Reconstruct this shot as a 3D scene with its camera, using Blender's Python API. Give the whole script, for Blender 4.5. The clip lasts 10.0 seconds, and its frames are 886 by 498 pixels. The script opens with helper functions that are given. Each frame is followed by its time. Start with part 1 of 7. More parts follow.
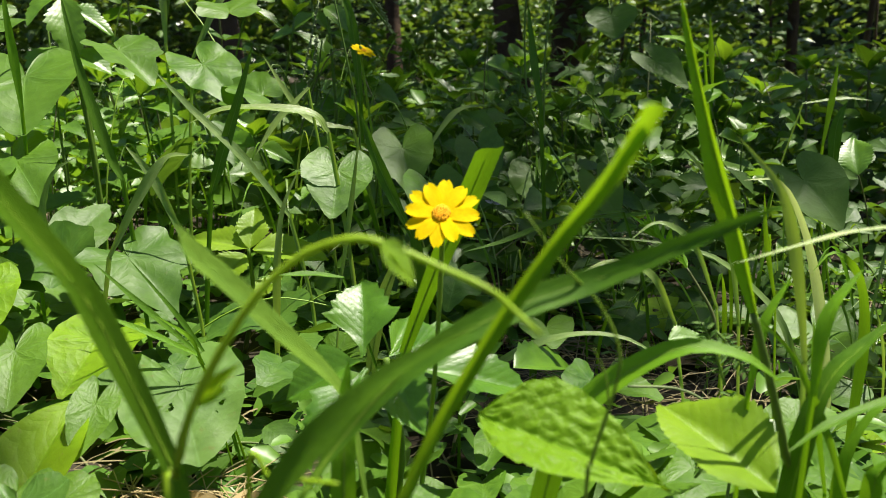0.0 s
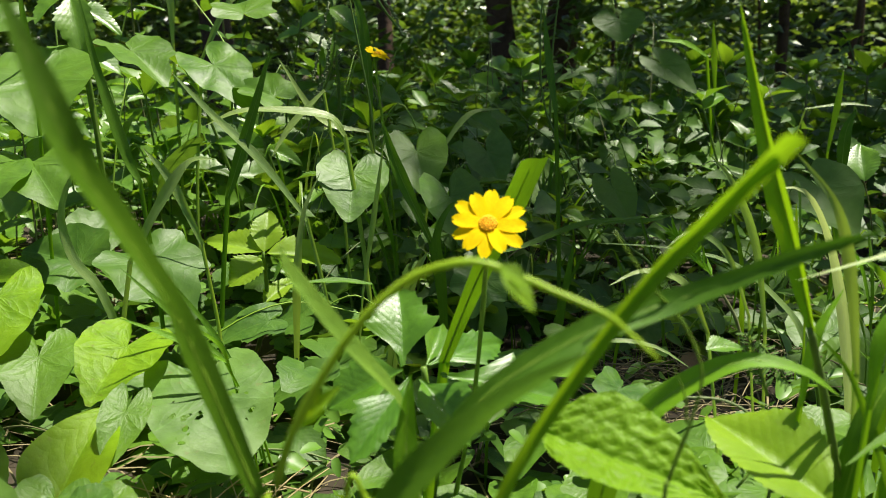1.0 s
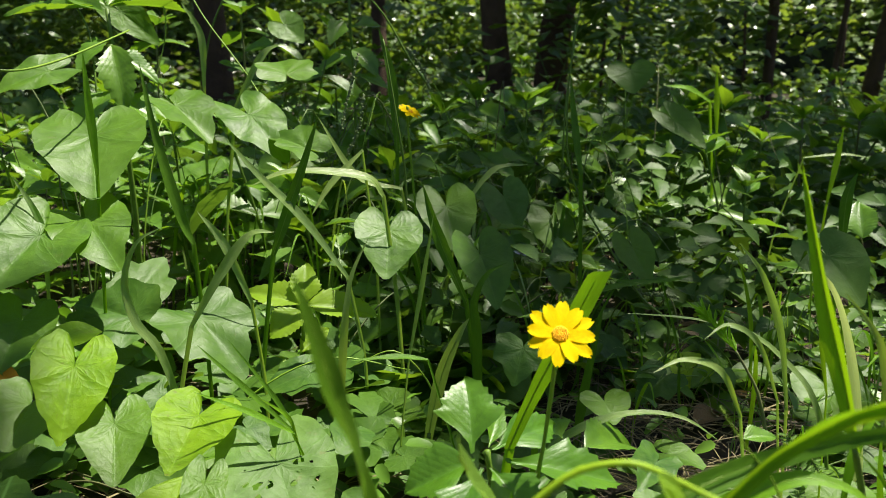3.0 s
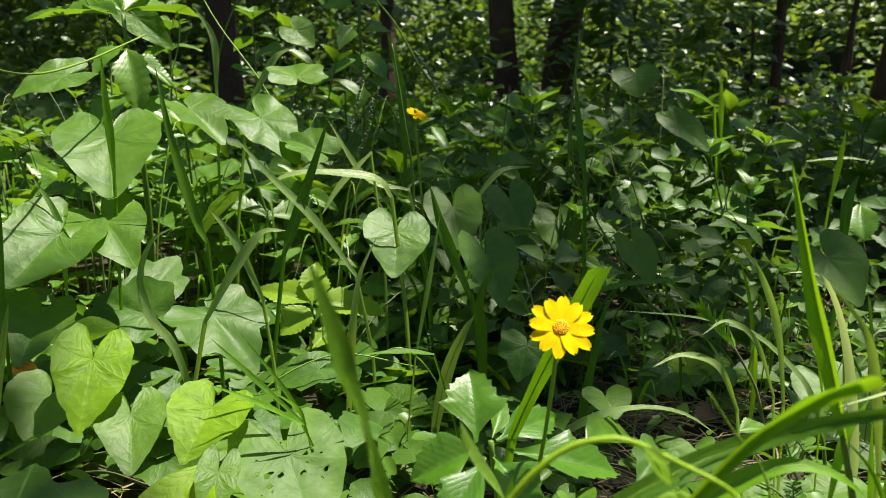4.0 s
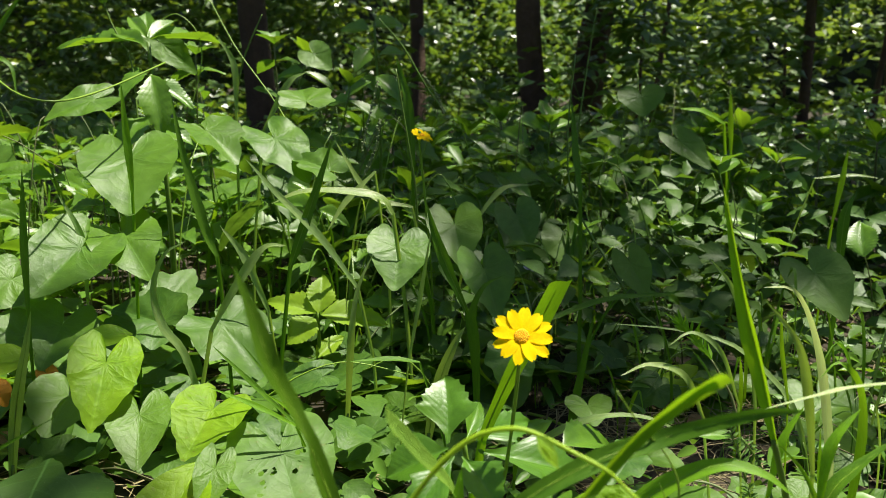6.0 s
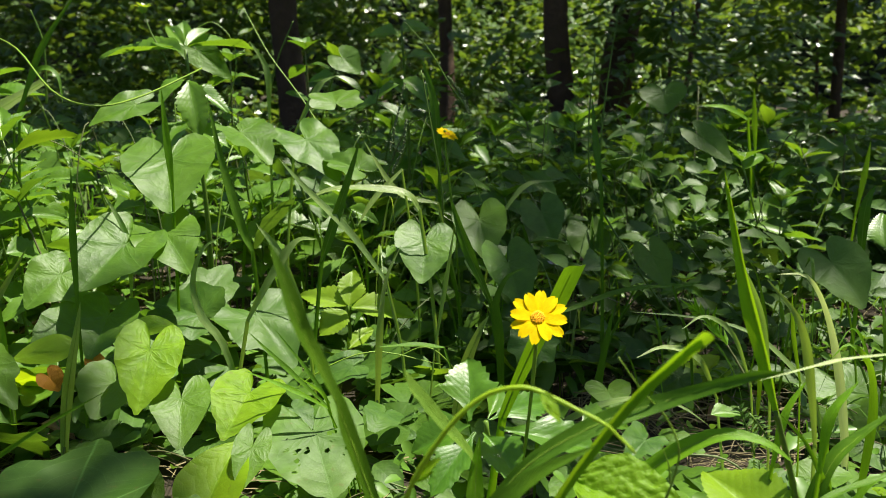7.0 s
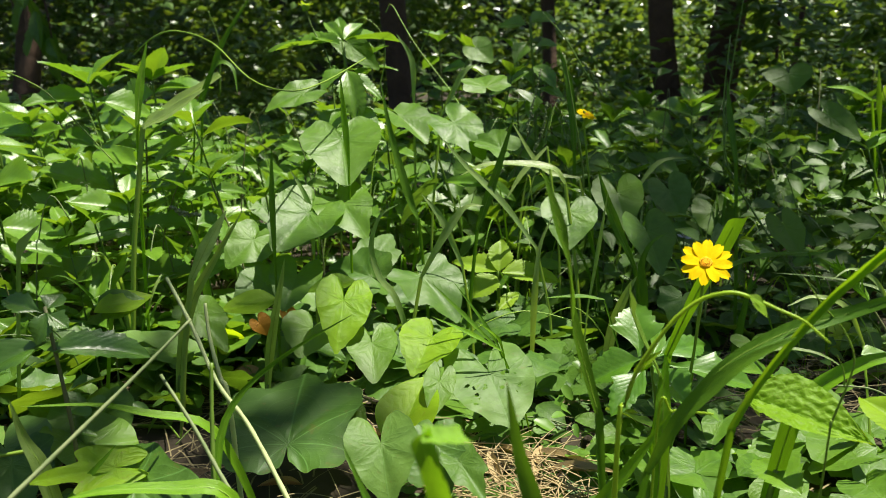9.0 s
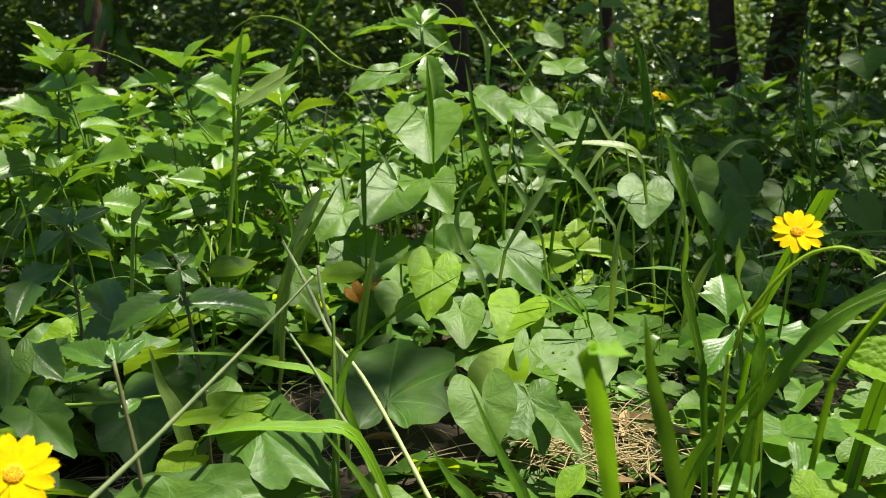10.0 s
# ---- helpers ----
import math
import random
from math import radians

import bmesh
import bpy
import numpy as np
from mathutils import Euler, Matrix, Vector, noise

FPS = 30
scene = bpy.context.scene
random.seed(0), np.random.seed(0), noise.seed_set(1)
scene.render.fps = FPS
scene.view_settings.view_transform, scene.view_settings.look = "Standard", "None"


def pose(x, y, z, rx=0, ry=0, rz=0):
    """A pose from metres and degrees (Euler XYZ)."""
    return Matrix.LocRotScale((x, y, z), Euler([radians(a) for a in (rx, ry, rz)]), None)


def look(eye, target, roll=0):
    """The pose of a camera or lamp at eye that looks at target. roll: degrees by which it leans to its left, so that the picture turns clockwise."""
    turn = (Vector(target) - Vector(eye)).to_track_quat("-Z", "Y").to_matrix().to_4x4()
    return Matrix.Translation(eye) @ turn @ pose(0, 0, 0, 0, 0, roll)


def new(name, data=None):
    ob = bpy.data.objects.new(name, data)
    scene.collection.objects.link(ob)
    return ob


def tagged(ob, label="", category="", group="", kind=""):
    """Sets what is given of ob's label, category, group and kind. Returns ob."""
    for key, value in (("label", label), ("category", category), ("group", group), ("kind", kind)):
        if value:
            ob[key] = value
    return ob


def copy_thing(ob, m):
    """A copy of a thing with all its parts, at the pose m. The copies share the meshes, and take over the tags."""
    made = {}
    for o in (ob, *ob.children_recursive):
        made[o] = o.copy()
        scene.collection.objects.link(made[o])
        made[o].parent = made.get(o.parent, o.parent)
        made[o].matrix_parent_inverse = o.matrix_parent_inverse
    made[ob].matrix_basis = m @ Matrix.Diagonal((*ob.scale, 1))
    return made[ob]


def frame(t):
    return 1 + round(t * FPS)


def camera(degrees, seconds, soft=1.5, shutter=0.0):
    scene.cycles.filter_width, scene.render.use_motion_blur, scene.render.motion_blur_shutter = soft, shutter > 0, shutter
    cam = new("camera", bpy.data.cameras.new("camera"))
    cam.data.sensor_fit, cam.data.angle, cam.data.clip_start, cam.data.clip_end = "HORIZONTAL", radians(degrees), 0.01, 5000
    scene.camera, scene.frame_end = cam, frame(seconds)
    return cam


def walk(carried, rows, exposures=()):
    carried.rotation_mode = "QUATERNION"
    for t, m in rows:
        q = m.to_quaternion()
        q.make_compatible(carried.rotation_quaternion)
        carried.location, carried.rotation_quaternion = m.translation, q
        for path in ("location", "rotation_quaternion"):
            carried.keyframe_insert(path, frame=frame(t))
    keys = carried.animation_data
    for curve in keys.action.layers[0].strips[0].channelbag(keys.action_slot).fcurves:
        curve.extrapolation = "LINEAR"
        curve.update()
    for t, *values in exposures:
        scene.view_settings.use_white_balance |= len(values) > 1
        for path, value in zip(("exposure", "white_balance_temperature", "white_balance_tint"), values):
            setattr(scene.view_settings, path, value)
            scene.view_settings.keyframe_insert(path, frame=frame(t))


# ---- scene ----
cam = camera(57.7, 10.0, 0.9)
PATH = [
    (0, (0.063, 0.041, 0.206), (0.054, 1.988, -0.25), 0.3),
    (0.5, (0.053, 0.044, 0.207), (0.065, 1.99, -0.254), 0.6),
    (1, (0.04, 0.043, 0.21), (0.073, 1.989, -0.251), 0.9),
    (1.5, (0.026, 0.04, 0.217), (0.085, 1.983, -0.254), 1.3),
    (2, (0.013, 0.035, 0.222), (0.087, 1.976, -0.252), 1.8),
    (2.5, (0.001, 0.029, 0.239), (0.09, 1.97, -0.232), 2.2),
    (3, (-0.002, 0.025, 0.259), (0.091, 1.966, -0.212), 2.5),
    (4.5, (0.0, 0.003, 0.259), (0.059, 1.95, -0.195), 2.5),
    (5, (0.006, -0.004, 0.259), (0.049, 1.944, -0.188), 2.4),
    (5.5, (0.017, -0.01, 0.266), (0.032, 1.941, -0.175), 2.2),
    (6.8, (0.038, -0.036, 0.267), (-0.053, 1.918, -0.15), 1.5),
    (7, (0.035, -0.042, 0.264), (-0.07, 1.91, -0.158), 1.1),
    (7.5, (0.025, -0.061, 0.262), (-0.124, 1.887, -0.163), 0.9),
    (8, (0.016, -0.082, 0.266), (-0.192, 1.861, -0.16), 0.4),
    (8.5, (0.003, -0.101, 0.262), (-0.26, 1.835, -0.167), 0.1),
    (9, (-0.011, -0.115, 0.254), (-0.328, 1.812, -0.178), -0.1),
    (9.5, (-0.024, -0.132, 0.25), (-0.397, 1.783, -0.19), -0.2),
    (10, (-0.037, -0.149, 0.245), (-0.462, 1.753, -0.204), -0.2),
]
walk(cam, [(t, look(eye, target, roll)) for t, eye, target, roll in PATH])

# ---- light ----
cam.data.dof.use_dof, cam.data.dof.focus_distance, cam.data.dof.aperture_fstop = True, 0.50, 18.0
SUN = Vector((0.24, 0.14, 0.95)).normalized()
world = bpy.data.worlds.new("sky")
scene.world = world
world.use_nodes = True
wn = world.node_tree.nodes
sky = wn.new("ShaderNodeTexSky")
sky.sky_type, sky.sun_disc = "NISHITA", False
sky.sun_elevation, sky.sun_rotation = math.asin(SUN.z), math.atan2(SUN.x, SUN.y)
world.node_tree.links.new(sky.outputs[0], wn["Background"].inputs[0])
wn["Background"].inputs[1].default_value = 0.050
sun = new("sun", bpy.data.lights.new("sun", "SUN"))
sun.data.energy, sun.data.angle, sun.data.color = 5.0, radians(0.6), (1.0, 0.94, 0.82)
sun.matrix_world = look(SUN * 10, (0, 0, 0))
scene.view_settings.exposure = 1.0


# ---- materials ----
class Nodes:
    """Short hand for building a node material."""

    def __init__(self, name):
        self.mat = bpy.data.materials.new(name)
        self.mat.use_nodes = True
        self.tree = self.mat.node_tree
        self.bsdf = self.tree.nodes["Principled BSDF"]
        self.out = self.tree.nodes["Material Output"]

    def add(self, kind, **props):
        n = self.tree.nodes.new(kind)
        for k, v in props.items():
            if k == "op":
                n.operation = v
            elif k == "blend":
                n.data_type, n.blend_type = "RGBA", v
            elif k == "scale":
                n.inputs["Scale"].default_value = v
            elif k == "detail":
                n.inputs["Detail"].default_value = v
        return n

    def link(self, a, b):
        self.tree.links.new(a, b)

    def put(self, socket, v):
        if isinstance(v, (int, float)):
            socket.default_value = v
        else:
            self.link(v, socket)

    def math(self, op, a, b=0.0, c=0.0):
        n = self.add("ShaderNodeMath", op=op)
        for i, v in enumerate((a, b, c)):
            self.put(n.inputs[i], v)
        return n.outputs[0]

    def mix(self, f, a, b, blend="MIX"):
        n = self.add("ShaderNodeMix", blend=blend)
        self.put(n.inputs[0], f)
        for s, v in ((n.inputs[6], a), (n.inputs[7], b)):
            if isinstance(v, tuple):
                s.default_value = (*v, 1)
            else:
                self.link(v, s)
        return n.outputs[2]

    def ramp(self, f, lo, hi):
        n = self.add("ShaderNodeMapRange")
        n.inputs[1].default_value, n.inputs[2].default_value = lo, hi
        self.link(f, n.inputs[0])
        return n.outputs[0]

    def math_vec(self, vec, shift):
        """The vector moved by a number, so that alike leaves are mottled each in its own way."""
        n = self.add("ShaderNodeVectorMath")
        c = self.add("ShaderNodeCombineXYZ")
        for i in range(3):
            self.link(self.math("MULTIPLY", shift, 37.0 + 11 * i), c.inputs[i])
        self.link(vec, n.inputs[0])
        self.link(c.outputs[0], n.inputs[1])
        return n.outputs[0]

    def noise(self, scale, detail=3.0, vec=None, warp=0.0):
        n = self.add("ShaderNodeTexNoise", scale=scale, detail=detail)
        n.inputs["Distortion"].default_value = warp
        if vec is not None:
            self.link(vec, n.inputs["Vector"])
        return n.outputs[0]


def foliage(name, dark, light, glow, veins="palm", rough=0.42, vein=0.35, see=0.32, bump=0.28, wrinkle=0.0, spots=0.15, gloss=0.45):
    """A leaf: two greens mottled, paler veins from the leaf's own coordinates, light let through."""
    g = Nodes(name)
    uv = g.add("ShaderNodeTexCoord").outputs["UV"]
    obj = g.add("ShaderNodeTexCoord").outputs["Object"]
    sep = g.add("ShaderNodeSeparateXYZ")
    g.link(uv, sep.inputs[0])
    x, y = g.math("SUBTRACT", sep.outputs[0], 0.5), g.math("SUBTRACT", sep.outputs[1], 0.5)
    rnd = g.add("ShaderNodeObjectInfo").outputs["Random"]
    isl = g.add("ShaderNodeNewGeometry").outputs["Random Per Island"]
    rnd = g.math("FRACT", g.math("ADD", rnd, isl))
    if veins == "palm":
        ang = g.math("ARCTAN2", x, g.math("ADD", y, 0.03))
        rad = g.math("SQRT", g.math("ADD", g.math("MULTIPLY", x, x), g.math("MULTIPLY", y, y)))
        bent = g.math("MULTIPLY", ang, g.math("SUBTRACT", 1.12, g.math("MULTIPLY", rad, 0.42)))
        fan = g.math("PINGPONG", bent, 0.42)
        main = g.math("MULTIPLY", fan, g.math("ADD", rad, 0.08))
        wob = g.math("ADD", g.math("ADD", rad, g.math("MULTIPLY", fan, 0.5)), g.math("MULTIPLY", g.noise(3.0, 2.0, uv), 0.12))
        side = g.math("MULTIPLY", g.math("PINGPONG", wob, 0.07), 1.6)
    elif veins == "pinnate":
        ax = g.math("ABSOLUTE", x)
        main = g.math("MULTIPLY", ax, 0.8)
        side = g.math("MULTIPLY", g.math("PINGPONG", g.math("SUBTRACT", y, g.math("MULTIPLY", ax, 0.9)), 0.05), 1.2)
    else:
        main = g.math("MULTIPLY", g.math("ABSOLUTE", x), 0.35)
        side = g.math("PINGPONG", x, 0.05)
    m = g.math("SUBTRACT", 1.0, g.ramp(main, 0.002, 0.011))
    s = g.math("MULTIPLY", g.math("SUBTRACT", 1.0, g.ramp(side, 0.001, 0.012)), 0.9 if veins == "along" else 0.32)
    lines = g.math("MAXIMUM", m, s)
    own = g.math_vec(uv, rnd)
    mott = g.noise(7.0, 5.0, own)
    fine = g.noise(45.0, 2.0, own)
    broad = g.noise(1.6, 2.0, own)
    base = g.mix(g.ramp(mott, 0.36, 0.64), tuple(c * 0.92 for c in dark), tuple(c * 1.04 for c in light))
    cell = g.add("ShaderNodeTexVoronoi", scale=17.0)
    g.link(own, cell.inputs["Vector"])
    base = g.mix(g.math("MULTIPLY", g.ramp(cell.outputs["Distance"], 0.2, 0.75), 0.14), base, tuple(c * k for c, k in zip(light, (1.3, 1.2, 1.1))))
    base = g.mix(g.math("MULTIPLY", g.ramp(broad, 0.45, 0.75), 0.5), base, tuple(min(1, c * k) for c, k in zip(light, (1.45, 1.24, 0.7))))
    base = g.mix(g.math("MULTIPLY", g.ramp(broad, 0.5, 0.2), 0.5), base, tuple(c * 0.62 for c in dark))
    base = g.mix(g.math("MULTIPLY", rnd, 0.55), base, tuple(min(1, c * k) for c, k in zip(light, (1.25, 1.08, 0.8))))
    net = g.add("ShaderNodeTexVoronoi", scale=30.0)
    net.feature = "DISTANCE_TO_EDGE"
    g.link(own, net.inputs["Vector"])
    mesh_ = g.math("SUBTRACT", 1.0, g.ramp(net.outputs["Distance"], 0.0, 0.10))
    if veins != "along":
        base = g.mix(g.math("MULTIPLY", mesh_, 0.12), base, tuple(c * 0.6 for c in dark))
    pale = tuple(min(1.0, c * 1.7 + 0.02) for c in light)
    col = g.mix(g.math("MULTIPLY", lines, vein), base, pale)
    spot = g.math("MULTIPLY", g.ramp(g.noise(13.0, 5.0, own), 0.64, 0.70), spots)
    col = g.mix(spot, col, (0.16, 0.11, 0.03))
    col = g.mix(g.math("MULTIPLY", g.ramp(g.noise(46.0, 2.0, own), 0.74, 0.78), spots), col, (0.40, 0.46, 0.26))
    g.link(col, g.bsdf.inputs["Base Color"])
    g.put(g.bsdf.inputs["Roughness"], g.math("ADD", rough - 0.08, g.math("MULTIPLY", fine, 0.2)))
    g.bsdf.inputs["Specular IOR Level"].default_value = gloss
    h = g.math("ADD", g.math("MULTIPLY", fine, 0.12), g.math("SUBTRACT", g.math("MULTIPLY", mott, 0.5), g.math("MULTIPLY", cell.outputs["Distance"], 0.15)))
    if veins != "along":
        pillow = g.math("ADD", g.math("SQRT", g.ramp(main, 0.0, 0.09)), g.math("MULTIPLY", g.math("SQRT", g.ramp(side, 0.0, 0.08)), 0.5))
        h = g.math("SUBTRACT", g.math("ADD", h, g.math("MULTIPLY", pillow, 0.42)), g.math("MULTIPLY", mesh_, 0.04))
    else:
        h = g.math("SUBTRACT", h, g.math("MULTIPLY", lines, 0.3))
    if wrinkle:
        v = g.add("ShaderNodeTexVoronoi", scale=12.0)
        g.link(uv, v.inputs["Vector"])
        h = g.math("SUBTRACT", h, g.math("MULTIPLY", v.outputs["Distance"], wrinkle))
    b = g.add("ShaderNodeBump")
    b.inputs["Strength"].default_value, b.inputs["Distance"].default_value = bump, 0.0016
    g.link(h, b.inputs["Height"])
    g.link(b.outputs[0], g.bsdf.inputs["Normal"])
    t = g.add("ShaderNodeBsdfTranslucent")
    tc = g.mix(g.math("MULTIPLY", rnd, 0.5), glow, tuple(min(1, c * k) for c, k in zip(glow, (1.5, 1.1, 0.7))))
    tc = g.mix(g.math("MULTIPLY", lines, 0.3), tc, tuple(c * 0.55 for c in glow))
    g.link(tc, t.inputs[0])
    mx = g.add("ShaderNodeMixShader")
    mx.inputs[0].default_value = see
    g.link(g.bsdf.outputs[0], mx.inputs[1])
    g.link(t.outputs[0], mx.inputs[2])
    g.link(mx.outputs[0], g.out.inputs[0])
    return g.mat


def rough_stuff(name, a, b, scale, rough=0.85, bump=0.6, dist=0.004, c=None, coord="Object", vary=0.45):
    """Soil, bark, straw: two or three colours over two scales of noise, with relief."""
    g = Nodes(name)
    vec = g.add("ShaderNodeTexCoord").outputs[coord]
    n1, n2 = g.noise(scale, 6.0, vec, 1.2), g.noise(scale * 9, 3.0, vec, 1.2)
    isl = g.add("ShaderNodeNewGeometry").outputs["Random Per Island"]
    rnd = g.math("FRACT", g.math("ADD", isl, g.add("ShaderNodeObjectInfo").outputs["Random"]))
    col = g.mix(g.ramp(n1, 0.35, 0.65), a, b)
    col = g.mix(g.math("MULTIPLY", n2, 0.5), col, c or tuple(v * 0.5 for v in a))
    col = g.mix(g.math("MULTIPLY", rnd, vary), col, tuple(v * 0.45 for v in b))
    g.link(col, g.bsdf.inputs["Base Color"])
    g.bsdf.inputs["Roughness"].default_value = rough
    bp = g.add("ShaderNodeBump")
    bp.inputs["Strength"].default_value, bp.inputs["Distance"].default_value = bump, dist
    g.link(g.math("ADD", n1, g.math("MULTIPLY", n2, 0.5)), bp.inputs["Height"])
    g.link(bp.outputs[0], g.bsdf.inputs["Normal"])
    return g.mat


M_HEART = foliage("heart_leaf", (0.054, 0.142, 0.010), (0.090, 0.202, 0.015), (0.25, 0.46, 0.02), rough=0.46, vein=0.38, bump=0.34, gloss=0.42)
M_GREY = foliage("grey_green_leaf", (0.068, 0.152, 0.028), (0.102, 0.208, 0.042), (0.20, 0.40, 0.03), rough=0.5, vein=0.24, see=0.25, spots=0.3, bump=0.28, gloss=0.28)
M_LIME = foliage("lime_leaf", (0.130, 0.280, 0.007), (0.20, 0.375, 0.010), (0.48, 0.74, 0.012), rough=0.5, vein=0.32, see=0.45, spots=0.5, bump=0.5, gloss=0.35)
M_IVY = foliage("ivy_leaf", (0.036, 0.105, 0.013), (0.064, 0.148, 0.018), (0.139, 0.30, 0.02), rough=0.46, vein=0.3, see=0.2, bump=0.25, gloss=0.3)
M_BROAD = foliage("broad_ivy_leaf", (0.036, 0.104, 0.014), (0.062, 0.148, 0.020), (0.14, 0.30, 0.02), rough=0.44, vein=0.75, see=0.2, bump=0.3, gloss=0.32, spots=0.3)
M_LANCE = foliage("lance_leaf", (0.056, 0.148, 0.012), (0.093, 0.208, 0.017), (0.215, 0.44, 0.02), "pinnate", rough=0.40, vein=0.22, see=0.26, bump=0.16, gloss=0.5)
M_TRI = foliage("glossy_leaf", (0.066, 0.172, 0.012), (0.110, 0.242, 0.017), (0.26, 0.50, 0.02), "pinnate", rough=0.36, vein=0.2, see=0.3, bump=0.22, gloss=0.6)
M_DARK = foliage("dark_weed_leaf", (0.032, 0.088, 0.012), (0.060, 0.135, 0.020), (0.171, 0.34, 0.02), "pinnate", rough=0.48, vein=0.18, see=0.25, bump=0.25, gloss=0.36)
M_DEEP = foliage("dark_glossy_leaf", (0.036, 0.105, 0.012), (0.066, 0.165, 0.018), (0.20, 0.42, 0.02), "pinnate", rough=0.32, vein=0.18, see=0.28, bump=0.25, gloss=0.8)
M_YOUNG = foliage("young_leaf", (0.123, 0.255, 0.010), (0.193, 0.345, 0.014), (0.449, 0.70, 0.015), "pinnate", rough=0.45, vein=0.2, see=0.4, bump=0.25)
M_RIB = foliage("ribbed_grass_leaf", (0.105, 0.215, 0.028), (0.150, 0.290, 0.042), (0.22, 0.42, 0.04), "along", rough=0.45, vein=1.0, see=0.2, bump=0.6, spots=0.06, gloss=0.2)
M_THREE = foliage("three_lobed_leaf", (0.048, 0.142, 0.009), (0.080, 0.205, 0.013), (0.28, 0.53, 0.015), "pinnate", rough=0.36, vein=0.2, see=0.30, bump=0.25, gloss=0.55, spots=0.1)
# very pale base colour carries the sun's sheen on the curling blades
M_SHEENBLADE = foliage("sheen_grass_leaf", (0.36, 0.50, 0.20), (0.48, 0.62, 0.32), (0.55, 0.75, 0.25), "along", rough=0.3, vein=0.4, see=0.4, spots=0.05, gloss=0.5)
# lit copy of the grass: sunlight put in as a brighter green
M_LITGRASS = foliage("sunlit_grass_leaf", (0.105, 0.26, 0.008), (0.16, 0.36, 0.012), (0.36, 0.72, 0.012), "along", rough=0.42, vein=0.5, see=0.38, spots=0.05, gloss=0.3)
# copy of the grass green, gloss cut to stand for blades in shade
M_SHADEGRASS = foliage("shaded_grass_leaf", (0.050, 0.135, 0.007), (0.082, 0.19, 0.011), (0.16, 0.38, 0.012), "along", rough=0.45, vein=0.6, see=0.3, spots=0.06, gloss=0.08)
M_WRINKLE = foliage("wrinkled_leaf", (0.107, 0.245, 0.008), (0.161, 0.325, 0.012), (0.364, 0.60, 0.015), "pinnate", rough=0.5, vein=0.35, see=0.38, bump=0.8, wrinkle=0.5, gloss=0.25)
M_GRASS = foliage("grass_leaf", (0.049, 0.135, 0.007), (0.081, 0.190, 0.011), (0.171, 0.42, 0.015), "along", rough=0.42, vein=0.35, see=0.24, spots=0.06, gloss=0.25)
# pale grass, its blue raised to put the sky's sheen into the base
M_PALE = foliage("pale_grass_leaf", (0.139, 0.235, 0.065), (0.219, 0.330, 0.105), (0.364, 0.60, 0.06), "along", rough=0.32, vein=0.5, see=0.4, spots=0.08, gloss=0.55)
# grass green made brighter and more see-through
M_BRIGHT = foliage("bright_grass_leaf", (0.083, 0.210, 0.008), (0.134, 0.300, 0.012), (0.29, 0.58, 0.012), "along", rough=0.42, vein=0.45, see=0.34, spots=0.05, gloss=0.25)
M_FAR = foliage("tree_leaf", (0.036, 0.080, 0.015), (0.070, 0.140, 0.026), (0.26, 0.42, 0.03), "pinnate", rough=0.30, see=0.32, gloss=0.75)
# lighter copy of the tree leaf: sun on the right-hand shrubs put into colour
M_SUNSHRUB = foliage("sunny_shrub_leaf", (0.06, 0.115, 0.022), (0.10, 0.165, 0.035), (0.34, 0.50, 0.05), "pinnate", rough=0.32, see=0.34, gloss=0.7)
M_TENDRIL = foliage("tendril_skin", (0.214, 0.40, 0.012), (0.300, 0.50, 0.02), (0.514, 0.75, 0.02), "along", rough=0.45, vein=0.1, see=0.3, spots=0.1)
M_STEM = rough_stuff("green_stem", (0.11, 0.21, 0.02), (0.16, 0.27, 0.03), 60, 0.5, 0.2, 0.0004)
M_VINE = rough_stuff("vine_stem", (0.20, 0.37, 0.02), (0.28, 0.45, 0.035), 60, 0.5, 0.2, 0.0004)
M_RED = rough_stuff("brown_stem", (0.14, 0.17, 0.05), (0.20, 0.20, 0.08), 60, 0.6, 0.2, 0.0004)
M_LITTER = rough_stuff("litter_straw", (0.17, 0.14, 0.065), (0.30, 0.25, 0.12), 50, 0.85, 0.3, 0.0006, (0.11, 0.085, 0.035), vary=0.6)
M_DRYGREEN = rough_stuff("drying_stalk", (0.15, 0.21, 0.07), (0.24, 0.29, 0.12), 40, 0.65, 0.3, 0.0006, vary=0.2)
M_HUSK = foliage("drying_husk", (0.25, 0.32, 0.12), (0.37, 0.43, 0.19), (0.40, 0.48, 0.18), "along", rough=0.5, vein=0.6, see=0.2, spots=0.3, gloss=0.25)
M_DEAD = rough_stuff("dead_leaf", (0.32, 0.17, 0.06), (0.45, 0.30, 0.14), 40, 0.75, 0.5, 0.001)
M_GOLD = rough_stuff("golden_straw", (0.36, 0.27, 0.12), (0.48, 0.38, 0.19), 50, 0.8, 0.3, 0.0006, (0.25, 0.18, 0.07), vary=0.4)
M_ORANGE = rough_stuff("orange_leaf", (0.68, 0.26, 0.01), (0.78, 0.36, 0.02), 50, 0.6, 0.4, 0.0008)
M_SOIL = rough_stuff("soil", (0.030, 0.023, 0.012), (0.062, 0.046, 0.024), 11, 0.95, 0.15, 0.003)
M_BARK = rough_stuff("bark", (0.085, 0.048, 0.024), (0.16, 0.092, 0.048), 14, 0.9, 1.0, 0.01)
# near-black green: the shade inside far woods put into the colour
M_SHADEWOODS = rough_stuff("far_woods_shade", (0.012, 0.018, 0.008), (0.03, 0.045, 0.015), 2.5, 0.9, 0.5, 0.1)
